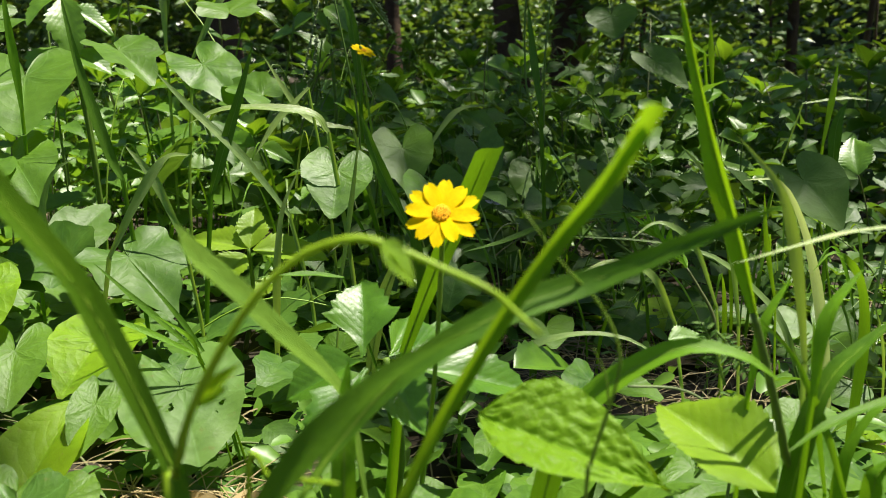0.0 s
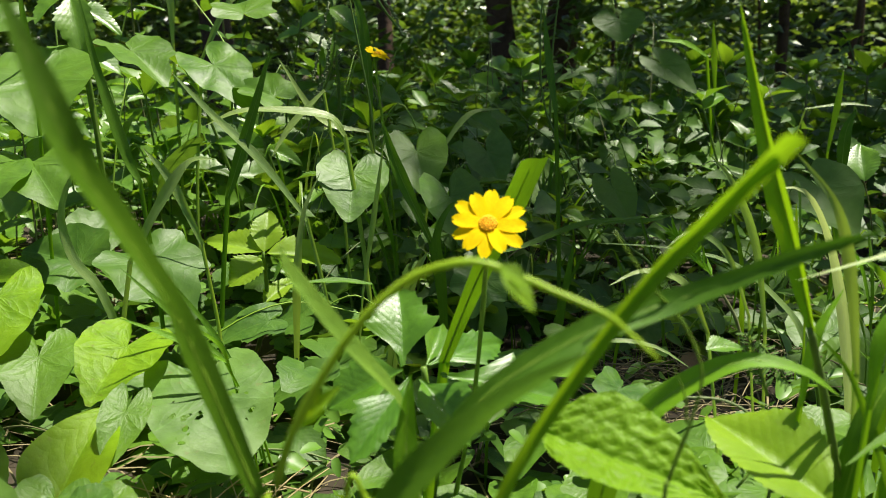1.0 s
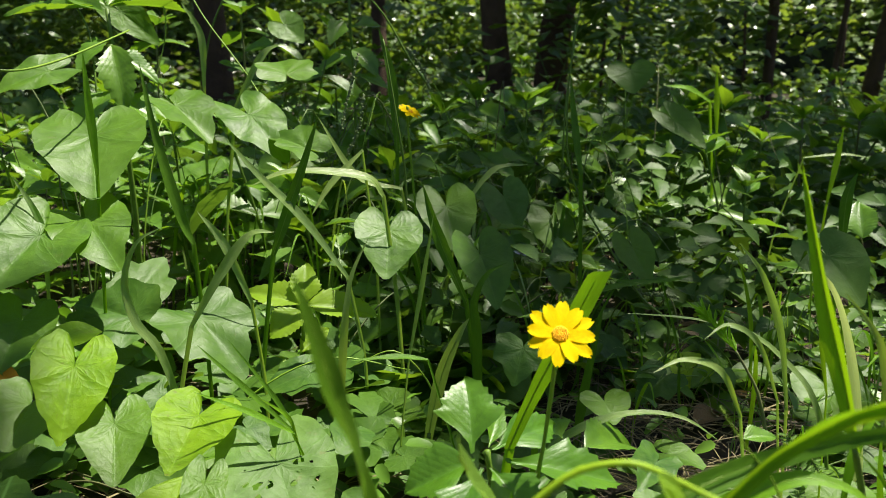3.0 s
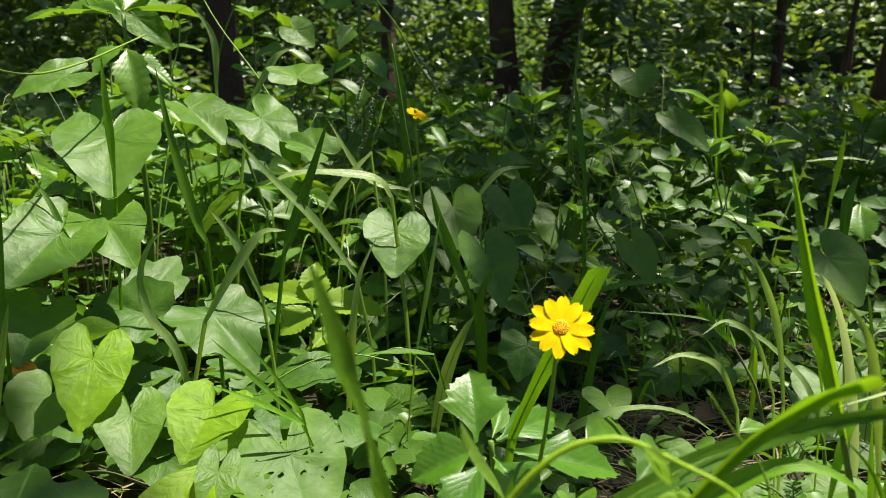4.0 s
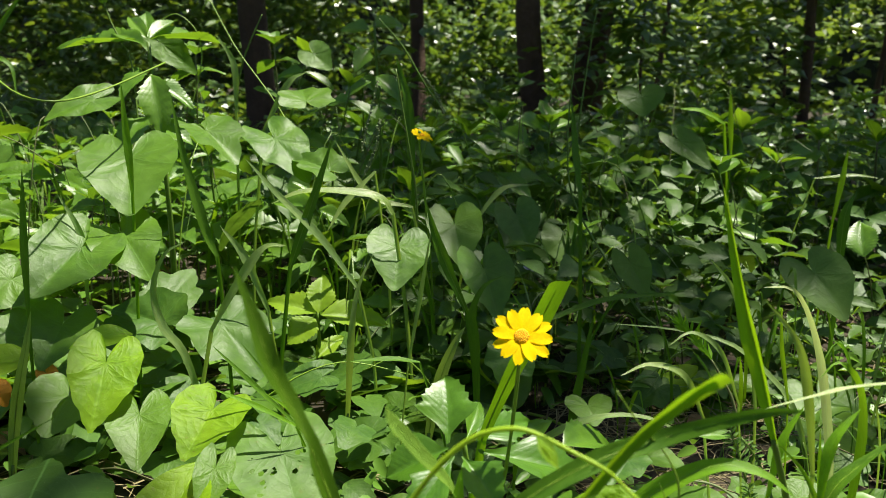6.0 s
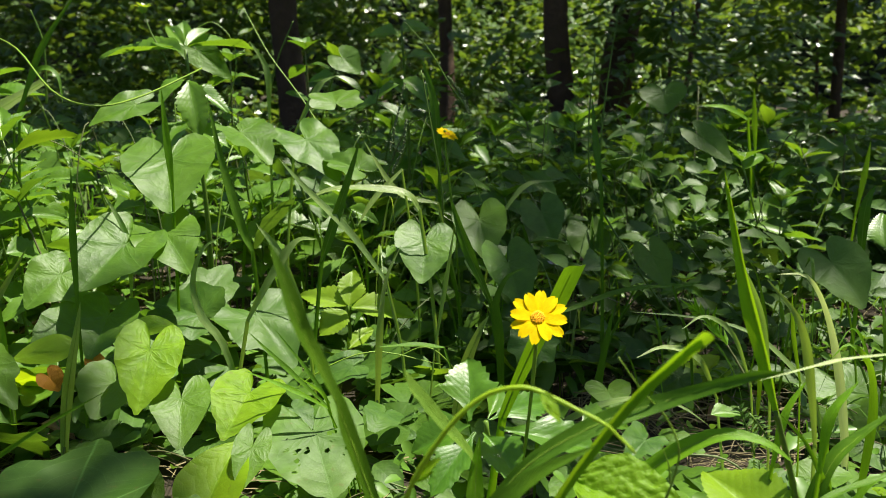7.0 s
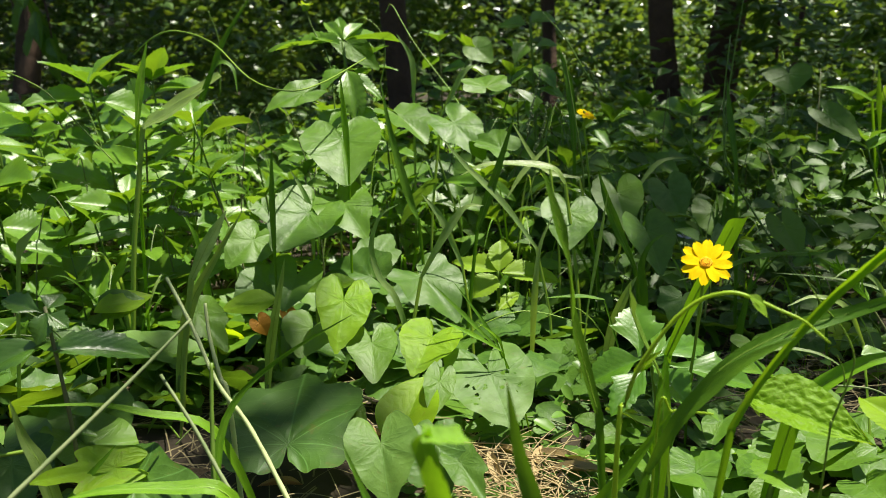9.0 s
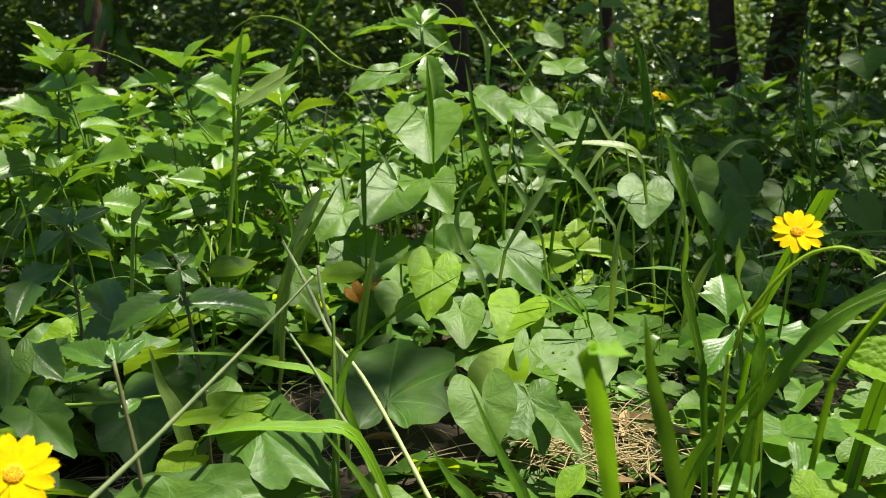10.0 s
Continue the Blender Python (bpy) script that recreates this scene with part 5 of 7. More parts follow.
blade([(-0.243, 0.479, 0.198), (-0.243, 0.475, 0.154), (-0.241, 0.47, 0.106)], 0.0050, (0.41, -0.82, 0.4), M_GRASS, "", foot=0.4, root_at=(-0.239, 0.467, -0.006))
blade([(-0.219, 0.433, 0.12), (-0.223, 0.432, 0.098), (-0.23, 0.431, 0.065), (-0.235, 0.43, 0.029), (-0.237, 0.429, -0.006)], 0.0070, (0.36, -0.72, 0.6), M_PALE, "", foot=0.4)
blade([(-0.338, 0.697, 0.335), (-0.373, 0.688, 0.281), (-0.394, 0.678, 0.221)], 0.0058, (0.43, -0.82, 0.38), M_GRASS, "", foot=0.4, root_at=(-0.405, 0.673, -0.006))
blade([(-0.365, 0.703, 0.231), (-0.373, 0.711, 0.258), (-0.393, 0.712, 0.26), (-0.416, 0.705, 0.211)], 0.0052, (0.4, -0.73, 0.56), M_GRASS, "", foot=0.4, root_at=(-0.429, 0.701, -0.006))
blade([(-0.071, 0.639, 0.209), (-0.041, 0.637, 0.166), (-0.006, 0.642, 0.156)], 0.0062, (0.06, -0.65, 0.75), M_PALE, "", foot=0.4, root_at=(0.022, 0.646, -0.006))
blade([(-0.111, 0.585, 0.164), (-0.084, 0.592, 0.174), (-0.033, 0.6, 0.171), (-0.019, 0.6, 0.157)], 0.0080, (0.05, -0.52, 0.86), M_PALE, "", foot=0.4, root_at=(0.003, 0.601, -0.006))
blade([(-0.071, 0.603, 0.141), (-0.058, 0.614, 0.163), (-0.036, 0.626, 0.187)], 0.0053, (0.09, -0.77, 0.63), M_PALE, "", foot=0.4, root_at=(-0.016, 0.637, -0.006))
blade([(0.099, 0.695, 0.172), (0.07, 0.696, 0.166), (0.045, 0.693, 0.133)], 0.0054, (-0.04, -0.66, 0.75), M_PALE, "", foot=0.4, root_at=(0.027, 0.69, -0.006))
blade([(0.36, 0.99, 0.257), (0.363, 0.987, 0.221), (0.367, 0.984, 0.179)], 0.0066, (-0.29, -0.91, 0.28), M_BRIGHT, "", foot=0.4, root_at=(0.37, 0.981, -0.006))
blade([(0.296, 0.98, 0.234), (0.329, 0.987, 0.231), (0.357, 0.991, 0.217)], 0.0088, (-0.19, -0.67, 0.72), M_BRIGHT, "", foot=0.4, root_at=(0.384, 0.995, -0.006))
blade([(-0.028, 0.414, 0.104), (-0.005, 0.421, 0.104), (0.012, 0.426, 0.101)], 0.0044, (0.02, -0.34, 0.94), M_GRASS, "", foot=0.4, root_at=(0.041, 0.435, -0.006))
blade([(0.074, 0.541, 0.087), (0.1, 0.547, 0.093), (0.14, 0.557, 0.106), (0.18, 0.564, 0.11)], 0.0055, (-0.09, -0.48, 0.87), M_GRASS, "", foot=0.4, root_at=(0.209, 0.57, -0.006))
blade([(-0.115, 0.749, 0.262), (-0.132, 0.748, 0.25), (-0.155, 0.744, 0.205)], 0.0071, (0.13, -0.69, 0.71), M_PALE, "", foot=0.4, root_at=(-0.168, 0.742, -0.006))
blade([(-0.032, 0.76, 0.279), (-0.019, 0.755, 0.235), (-0.012, 0.747, 0.169)], 0.0088, (0.05, -0.96, 0.27), M_GRASS, "", foot=0.4, root_at=(-0.008, 0.744, -0.006))
blade([(-0.214, 0.8, 0.295), (-0.197, 0.8, 0.266), (-0.194, 0.796, 0.219)], 0.0066, (0.23, -0.89, 0.39), M_PALE, "", foot=0.4, root_at=(-0.192, 0.793, -0.006))
blade([(0.066, 0.413, 0.068), (0.07, 0.414, 0.06), (0.07, 0.416, 0.033)], 0.0039, (-0.07, -0.74, 0.66), M_GRASS, "", foot=0.4, root_at=(0.07, 0.417, -0.006))
blade([(0.122, 0.662, 0.248), (0.126, 0.648, 0.208), (0.131, 0.636, 0.173)], 0.0060, (-0.13, -0.88, 0.45), M_GRASS, "", foot=0.5, root_at=(0.14, 0.62, -0.006))
blade([(-0.487, 0.684, 0.189), (-0.439, 0.705, 0.219), (-0.394, 0.726, 0.251)], 0.0144, (0.36, -0.59, 0.72), M_PALE, "")
blade([(0.175, 0.428, 0.057), (0.157, 0.433, 0.067), (0.134, 0.436, 0.069), (0.109, 0.438, 0.062), (0.085, 0.438, 0.046), (0.072, 0.438, 0.02), (0.066, 0.438, -0.006)], 0.0056, (-0.11, -0.36, 0.92), M_PALE, "", foot=0.4)
blade([(0.135, 0.498, 0.107), (0.181, 0.499, 0.104), (0.219, 0.498, 0.095), (0.247, 0.495, 0.073), (0.261, 0.492, 0.055), (0.272, 0.49, 0.025), (0.278, 0.488, -0.006)], 0.0053, (-0.19, -0.43, 0.88), M_PALE, "", foot=0.4)
blade([(0.421, 0.8, 0.207), (0.418, 0.797, 0.176), (0.412, 0.793, 0.131)], 0.0058, (-0.44, -0.84, 0.32), M_BRIGHT, "", foot=0.4, root_at=(0.409, 0.79, -0.006))
blade([(0.38, 0.691, 0.176), (0.373, 0.689, 0.153), (0.373, 0.684, 0.099)], 0.0093, (-0.44, -0.82, 0.36), M_GRASS, "", foot=0.4, root_at=(0.374, 0.681, -0.006))
blade([(0.13, 0.528, 0.104), (0.126, 0.526, 0.078), (0.121, 0.524, 0.041), (0.119, 0.523, 0.017), (0.118, 0.522, -0.006)], 0.0066, (-0.18, -0.76, 0.62), M_GRASS, "", foot=0.4)
blade([(0.504, 0.891, 0.168), (0.477, 0.896, 0.17), (0.436, 0.902, 0.164)], 0.0043, (-0.32, -0.6, 0.74), M_PALE, "", foot=0.4, root_at=(0.407, 0.907, -0.006))
blade([(0.213, 0.598, 0.106), (0.193, 0.601, 0.1), (0.159, 0.607, 0.097)], 0.0052, (-0.15, -0.46, 0.87), M_GRASS, "", foot=0.4, root_at=(0.13, 0.613, -0.006))
blade([(0.207, 0.403, 0.149), (0.21, 0.402, 0.125), (0.216, 0.4, 0.097)], 0.0025, (-0.41, -0.77, 0.49), M_BRIGHT, "", foot=0.4, root_at=(0.223, 0.399, -0.006))
blade([(0.278, 0.578, 0.116), (0.302, 0.583, 0.113), (0.317, 0.585, 0.109)], 0.0043, (-0.23, -0.44, 0.87), M_GRASS, "", foot=0.4, root_at=(0.345, 0.59, -0.006))
blade([(0.152, 0.289, 0.184), (0.167, 0.288, 0.166), (0.173, 0.285, 0.142), (0.177, 0.282, 0.113)], 0.0040, (-0.41, -0.66, 0.63), M_PALE, "", foot=0.4, root_at=(0.181, 0.279, -0.006))
blade([(-0.118, 0.261, 0.135), (-0.144, 0.244, 0.121), (-0.165, 0.228, 0.104), (-0.173, 0.215, 0.082), (-0.169, 0.193, 0.035), (-0.168, 0.187, 0.015), (-0.168, 0.185, -0.006)], 0.0042, (0.62, -0.78, 0.10), M_SHADEGRASS, "", foot=0.4)
blade([(-0.268, 0.206, 0.098), (-0.238, 0.22, 0.095), (-0.217, 0.229, 0.088), (-0.189, 0.24, 0.077), (-0.172, 0.247, 0.035), (-0.163, 0.25, -0.006)], 0.0054, (0.19, -0.41, 0.89), M_BRIGHT, "", foot=0.4)
blade([(-0.221, 0.16, 0.078), (-0.201, 0.168, 0.081), (-0.176, 0.177, 0.079), (-0.155, 0.184, 0.074), (-0.138, 0.189, 0.034), (-0.127, 0.193, -0.006)], 0.0086, (0.17, -0.39, 0.9), M_BRIGHT, "", foot=0.22, neck=0.45)
blade([(-0.274, 0.206, 0.101), (-0.27, 0.208, 0.08), (-0.264, 0.21, 0.064), (-0.257, 0.212, 0.029), (-0.253, 0.214, -0.006)], 0.0084, (0.42, -0.64, 0.65), M_PALE, "", foot=0.4)
blade([(-0.224, 0.212, 0.079), (-0.233, 0.207, 0.068), (-0.248, 0.2, 0.051)], 0.0030, (0.31, -0.57, 0.76), M_BRIGHT, "", foot=0.4, root_at=(-0.264, 0.192, -0.006))
blade([(-0.374, 0.541, 0.279), (-0.378, 0.531, 0.242), (-0.379, 0.523, 0.208)], 0.0071, (0.43, -0.87, 0.25), M_BRIGHT, "", foot=0.4, root_at=(-0.381, 0.516, -0.006))
blade([(-0.316, 0.524, 0.24), (-0.343, 0.513, 0.221), (-0.364, 0.505, 0.209)], 0.0108, (0.29, -0.63, 0.72), M_PALE, "", foot=0.4, root_at=(-0.389, 0.497, -0.006))
blade([(-0.253, 0.413, 0.158), (-0.264, 0.405, 0.136), (-0.275, 0.397, 0.111)], 0.0101, (0.32, -0.79, 0.53), M_PALE, "", foot=0.4, root_at=(-0.287, 0.388, -0.006))
blade([(-0.319, 0.392, 0.13), (-0.323, 0.388, 0.119), (-0.327, 0.385, 0.109)], 0.0067, (0.39, -0.74, 0.54), M_BRIGHT, "", foot=0.4, root_at=(-0.339, 0.376, -0.006))
blade([(-0.378, 0.383, 0.15), (-0.388, 0.378, 0.138), (-0.391, 0.375, 0.128)], 0.0067, (0.42, -0.64, 0.65), M_PALE, "", foot=0.4, root_at=(-0.401, 0.367, -0.006))
blade([(-0.156, 0.146, 0.095), (-0.138, 0.145, 0.074), (-0.128, 0.144, 0.057), (-0.119, 0.142, 0.026), (-0.113, 0.141, -0.006)], 0.0056, (0.17, -0.68, 0.70), M_GRASS, "", foot=0.4)
blade([(-0.094, 0.155, 0.117), (-0.082, 0.152, 0.092), (-0.069, 0.149, 0.069), (-0.06, 0.147, 0.032), (-0.055, 0.146, -0.006)], 0.0056, (0.3, -0.75, 0.60), M_GRASS, "", foot=0.4)
blade([(-0.111, 0.155, 0.087), (-0.101, 0.154, 0.073), (-0.091, 0.153, 0.062), (-0.079, 0.152, 0.028), (-0.072, 0.152, -0.006)], 0.0060, (0.11, -0.7, 0.70), M_GRASS, "", foot=0.4)
blade([(0.035, 0.259, 0.122), (0.034, 0.255, 0.106), (0.034, 0.25, 0.086), (0.033, 0.246, 0.04), (0.033, 0.243, -0.006)], 0.0104, (-0.14, -0.77, 0.62), M_BRIGHT, "", foot=0.16, neck=0.3)
blade([(0.032, 0.195, 0.124), (0.016, 0.196, 0.096), (0.001, 0.197, 0.07), (-0.008, 0.197, 0.032), (-0.014, 0.197, -0.006)], 0.0078, (-0.1, -0.65, 0.75), M_BRIGHT, "", foot=0.4)
blade([(0.068, 0.17, 0.163), (0.05, 0.173, 0.15), (0.032, 0.175, 0.129), (0.02, 0.177, 0.103)], 0.0066, (-0.14, -0.67, 0.73), M_GRASS, "", foot=0.4, root_at=(0.007, 0.179, -0.006))
tagged(tube("dry_stalk", [(-0.231, 0.284, 0.143), (-0.21, 0.269, 0.12), (-0.19, 0.253, 0.096), (-0.17, 0.242, 0.08), (-0.146, 0.224, 0.056), (-0.12, 0.202, 0.029)], 0.0010, 0.0013, M_HUSK, n=30), "dry straw-coloured grass stalk broken at its top", "dry stalk")
tagged(tube("dry_stalk", [(-0.21, 0.285, 0.129), (-0.205, 0.278, 0.111), (-0.197, 0.271, 0.092), (-0.191, 0.267, 0.08), (-0.191, 0.277, -0.003)], 0.0009, 0.0015, M_HUSK, n=30), "short dry straw-coloured grass stalk", "dry stalk")
tagged(tube("dry_stalk", [(-0.192, 0.233, 0.137), (-0.205, 0.209, 0.12), (-0.221, 0.177, 0.1), (-0.237, 0.142, 0.08), (-0.25, 0.108, 0.065)], 0.0007, 0.0014, M_DRYGREEN, n=30), "grey-green drying grass stalk lying slantwise", "dry stalk")
tagged(tube("green_stalk", [(-0.205, 0.224, 0.111), (-0.184, 0.212, 0.092), (-0.169, 0.203, 0.076), (-0.154, 0.193, 0.061), (-0.139, 0.179, 0.04)], 0.0008, 0.0012, M_DRYGREEN, n=30), "green grass stem leaning low", "stalk")
tagged(tube("green_stalk", [(-0.177, 0.221, 0.12), (-0.175, 0.214, 0.098), (-0.171, 0.203, 0.066), (-0.167, 0.193, 0.035), (-0.167, 0.203, -0.003)], 0.0009, 0.0013, M_STEM, n=30), "upright green grass stem with a joint", "stalk")
tagged(tube("runner", [(-0.349, 0.184, 0.08), (-0.329, 0.192, 0.07), (-0.299, 0.206, 0.068), (-0.273, 0.219, 0.069)], 0.001, 0.001, M_VINE, n=30), "pale green creeping runner", "runner")
tagged(tube("climbing_stem", [(-0.459, 0.667, 0.271), (-0.427, 0.646, 0.286), (-0.383, 0.61, 0.291), (-0.332, 0.577, 0.279), (-0.276, 0.524, 0.248), (-0.236, 0.504, 0.239), (-0.224, 0.556, 0.245), (-0.211, 0.648, 0.266)], 0.0008, 0.0007, M_VINE, n=30), "long bowed climbing stem without leaves", "climbing stem")
tagged(tube("climbing_stem", [(-0.536, 0.499, 0.257), (-0.499, 0.504, 0.258), (-0.456, 0.504, 0.243), (-0.428, 0.501, 0.221), (-0.384, 0.494, 0.18)], 0.0005, 0.0006, M_VINE, n=30), "thin climbing stem among shoots", "climbing stem")
tagged(tube("climbing_stem", [(-0.225, 0.794, 0.318), (-0.218, 0.794, 0.326), (-0.204, 0.785, 0.306), (-0.184, 0.772, 0.278), (-0.145, 0.752, 0.233), (-0.119, 0.735, 0.196)], 0.0005, 0.0007, M_VINE, n=30), "thin climbing stem with a curled end", "climbing stem")
tagged(tube("climbing_stem", [(-0.265, 0.788, 0.306), (-0.248, 0.791, 0.312), (-0.229, 0.789, 0.295), (-0.224, 0.783, 0.266), (-0.233, 0.772, 0.219)], 0.0005, 0.0006, M_VINE, n=30), "thin curling vine end", "climbing stem")
blade([(0.179, 0.443, 0.166), (0.193, 0.44, 0.149), (0.205, 0.435, 0.118), (0.21, 0.426, 0.077)], 0.0042, (-0.51, -0.52, 0.69), M_PALE, "", foot=0.4, root_at=(0.213, 0.42, -0.006))
blade([(0.145, 0.391, 0.129), (0.158, 0.394, 0.136), (0.174, 0.393, 0.126), (0.185, 0.388, 0.098)], 0.0029, (-0.49, -0.53, 0.69), M_PALE, "", foot=0.4, root_at=(0.195, 0.382, -0.006))
blade([(0.12, 0.386, 0.113), (0.136, 0.389, 0.119), (0.155, 0.389, 0.113), (0.166, 0.385, 0.091)], 0.0039, (-0.47, -0.53, 0.71), M_PALE, "", foot=0.4, root_at=(0.179, 0.38, -0.006))
blade([(-0.137, 0.54, 0.154), (-0.119, 0.536, 0.133), (-0.1, 0.529, 0.095)], 0.0061, (-0.2, -0.74, 0.64), M_PALE, "", foot=0.4, root_at=(-0.087, 0.525, -0.006))
blade([(-0.026, 0.525, 0.143), (-0.036, 0.519, 0.118), (-0.039, 0.511, 0.085), (-0.04, 0.507, 0.04), (-0.041, 0.505, -0.006)], 0.0055, (-0.28, -0.72, 0.64), M_PALE, "", foot=0.4)
blade([(-0.337, 0.502, 0.146), (-0.319, 0.497, 0.118), (-0.31, 0.49, 0.081), (-0.305, 0.486, 0.037), (-0.302, 0.484, -0.006)], 0.0067, (0.01, -0.71, 0.71), M_BRIGHT, "", foot=0.4)
blade([(-0.25, 0.535, 0.174), (-0.232, 0.53, 0.144), (-0.226, 0.521, 0.102)], 0.0052, (-0.08, -0.74, 0.66), M_PALE, "", foot=0.4, root_at=(-0.222, 0.515, -0.006))
blade([(0.175, 0.293, 0.139), (0.166, 0.289, 0.124), (0.161, 0.284, 0.102)], 0.0040, (-0.51, -0.49, 0.71), M_LITGRASS, "", foot=0.4, root_at=(0.156, 0.277, -0.006))
blade([(0.188, 0.275, 0.146), (0.177, 0.271, 0.132), (0.173, 0.266, 0.109)], 0.0048, (-0.52, -0.48, 0.7), M_LITGRASS, "", foot=0.4, root_at=(0.168, 0.259, -0.006))

# seed heads and thin stalks
frond((0.166, 0.319, 0.09), (0.157, 0.323, 0.113), (-0.23, -0.62, 0.75), 0.0048)
frond((0.179, 0.337, 0.054), (0.176, 0.341, 0.077), (-0.23, -0.59, 0.78), 0.0048)
frond((0.176, 0.328, 0.062), (0.157, 0.328, 0.068), (-0.23, -0.59, 0.77), 0.0044)
frond((0.156, 0.314, 0.055), (0.172, 0.319, 0.07), (-0.2, -0.58, 0.79), 0.0048)
frond((0.164, 0.327, 0.108), (0.176, 0.324, 0.092), (-0.23, -0.64, 0.74), 0.0044)
seed_head([(0.17, 0.463, 0.121), (0.18, 0.461, 0.112), (0.191, 0.457, 0.099), (0.198, 0.454, 0.088), (0.205, 0.451, 0.075), (0.211, 0.446, 0.052)], 0.022)
tagged(tube("grass_stalk", [(0.122, 0.658, 0.285), (0.119, 0.649, 0.224), (0.125, 0.641, 0.171), (0.154, 0.633, 0.122), (0.184, 0.626, 0.08), (0.208, 0.622, 0.056), (0.208, 0.632, -0.003)], 0.0006, 0.0012, M_STEM, n=30), "slender grass stalk carrying tiny seeds", "grass stalk")
tagged(tube("grass_stalk", [(-0.024, 0.655, 0.268), (-0.012, 0.651, 0.209), (-0.004, 0.648, 0.165), (-0.002, 0.645, 0.12)], 0.0006, 0.0012, M_STEM, n=30), "slender grass stalk carrying tiny seeds", "grass stalk")
tagged(tube("grass_stalk", [(-0.05, 0.766, 0.314), (-0.026, 0.769, 0.288), (-0.003, 0.77, 0.252), (0.017, 0.772, 0.227)], 0.0006, 0.0012, M_STEM, n=30), "slender grass stalk carrying tiny seeds", "grass stalk")
tagged(tube("grass_stalk", [(-0.036, 0.695, 0.222), (-0.042, 0.699, 0.195), (-0.056, 0.702, 0.167)], 0.0006, 0.0012, M_STEM, n=30), "slender grass stalk carrying tiny seeds", "grass stalk")
tagged(tube("grass_stalk", [(0.174, 0.891, 0.34), (0.167, 0.884, 0.279), (0.161, 0.875, 0.21), (0.161, 0.867, 0.14)], 0.0006, 0.0012, M_STEM, n=30), "slender grass stalk carrying tiny seeds", "grass stalk")
tagged(tube("grass_stalk", [(-0.409, 0.739, 0.318), (-0.4, 0.741, 0.285), (-0.402, 0.741, 0.229)], 0.0006, 0.0012, M_STEM, n=30), "slender grass stalk carrying tiny seeds", "grass stalk")
tagged(tube("grass_stalk", [(0.118, 0.957, 0.19), (0.142, 0.96, 0.148), (0.18, 0.967, 0.119)], 0.0006, 0.0012, M_STEM, n=30), "slender grass stalk carrying tiny seeds", "grass stalk")
tagged(tube("grass_stalk", [(-0.17, 0.808, 0.316), (-0.189, 0.808, 0.272), (-0.199, 0.807, 0.225)], 0.0006, 0.0012, M_STEM, n=30), "slender grass stalk carrying tiny seeds", "grass stalk")
spike([(0.182, 0.64, 0.107), (0.184, 0.636, 0.09), (0.186, 0.633, 0.078)])
spike([(0.186, 0.633, 0.079), (0.202, 0.633, 0.08), (0.217, 0.632, 0.078)])
spike([(-0.006, 0.758, 0.263), (0.008, 0.755, 0.244), (0.015, 0.752, 0.228)])
spike([(-0.04, 0.696, 0.224), (-0.044, 0.689, 0.196), (-0.052, 0.684, 0.175)])
spike([(-0.05, 0.774, 0.256), (-0.059, 0.765, 0.214), (-0.063, 0.759, 0.188)])
spike([(-0.3, 0.423, 0.158), (-0.292, 0.424, 0.153), (-0.279, 0.427, 0.152)])
orange_leaf((-0.233, 0.472, 0.065), (-0.225, 0.47, 0.056), 0.013)
orange_leaf((-0.235, 0.418, 0.075), (-0.228, 0.418, 0.066), 0.016)
pale_flower((0.103, 0.73, 0.085))


# ---- ground ----
def rise(x, y):
    """Height of the ground: nearly level, uneven, and falling a little under the lens."""
    return 0.012 * noise.noise(Vector((x * 3, y * 3, 0.3))) + 0.004 * noise.noise(Vector((x * 17, y * 17, 2.0))) - 0.012


def ground_sheet():
    verts, faces = [], []
    rad = [0.0] + [0.03 * 1.085 ** i for i in range(96)]
    k = 72
    for r in rad[1:]:
        for j in range(k):
            a = 2 * math.pi * j / k
            x, y = r * math.cos(a), 0.4 + r * math.sin(a)
            verts.append((x, y, rise(x, y) * (1 if r < 6 else 1.5)))
    verts.append((0, 0.4, rise(0, 0.4)))
    for i in range(len(rad) - 2):
        for j in range(k):
            faces.append((i * k + j, i * k + (j + 1) % k, (i + 1) * k + (j + 1) % k, (i + 1) * k + j))
    for j in range(k):
        faces.append((len(verts) - 1, (j + 1) % k, j))
    faces = [f[::-1] for f in faces]
    ob = link_mesh("ground", verts, faces, M_SOIL)
    return tagged(ob, "dark brown soil under the undergrowth", "ground", kind="structure")


ground = ground_sheet()


def straw_layer():
    rng = random.Random(12)
    verts, faces = [], []
    for i in range(6500):
        x, y = rng.uniform(-0.8, 0.7), 0.12 + 1.2 * rng.random() ** 1.4
        a, ln = rng.uniform(0, 3.14), rng.uniform(0.02, 0.075)
        z = max(rise(x, y), -0.02) + rng.uniform(0.001, 0.012)
        d = np.array((math.cos(a), math.sin(a), rng.uniform(-0.12, 0.12)))
        side = np.array((-d[1], d[0], 0.2)) * rng.uniform(0.0002, 0.0007)
        mid = np.array((x, y, z + rng.uniform(0, 0.006)))
        k = len(verts)
        for s in (-0.5, -0.17, 0.17, 0.5):
            c = mid + d * ln * s - np.array((0, 0, 0.010 * s * s))
            verts += [c - side, c + side]
        faces += [(k + 2 * q, k + 2 * q + 1, k + 2 * q + 3, k + 2 * q + 2) for q in range(3)]
    ob = link_mesh("straw_litter", verts, faces, M_LITTER)
    return tagged(ob, "loose dry straw lying on the soil", "straw", kind="stuff")



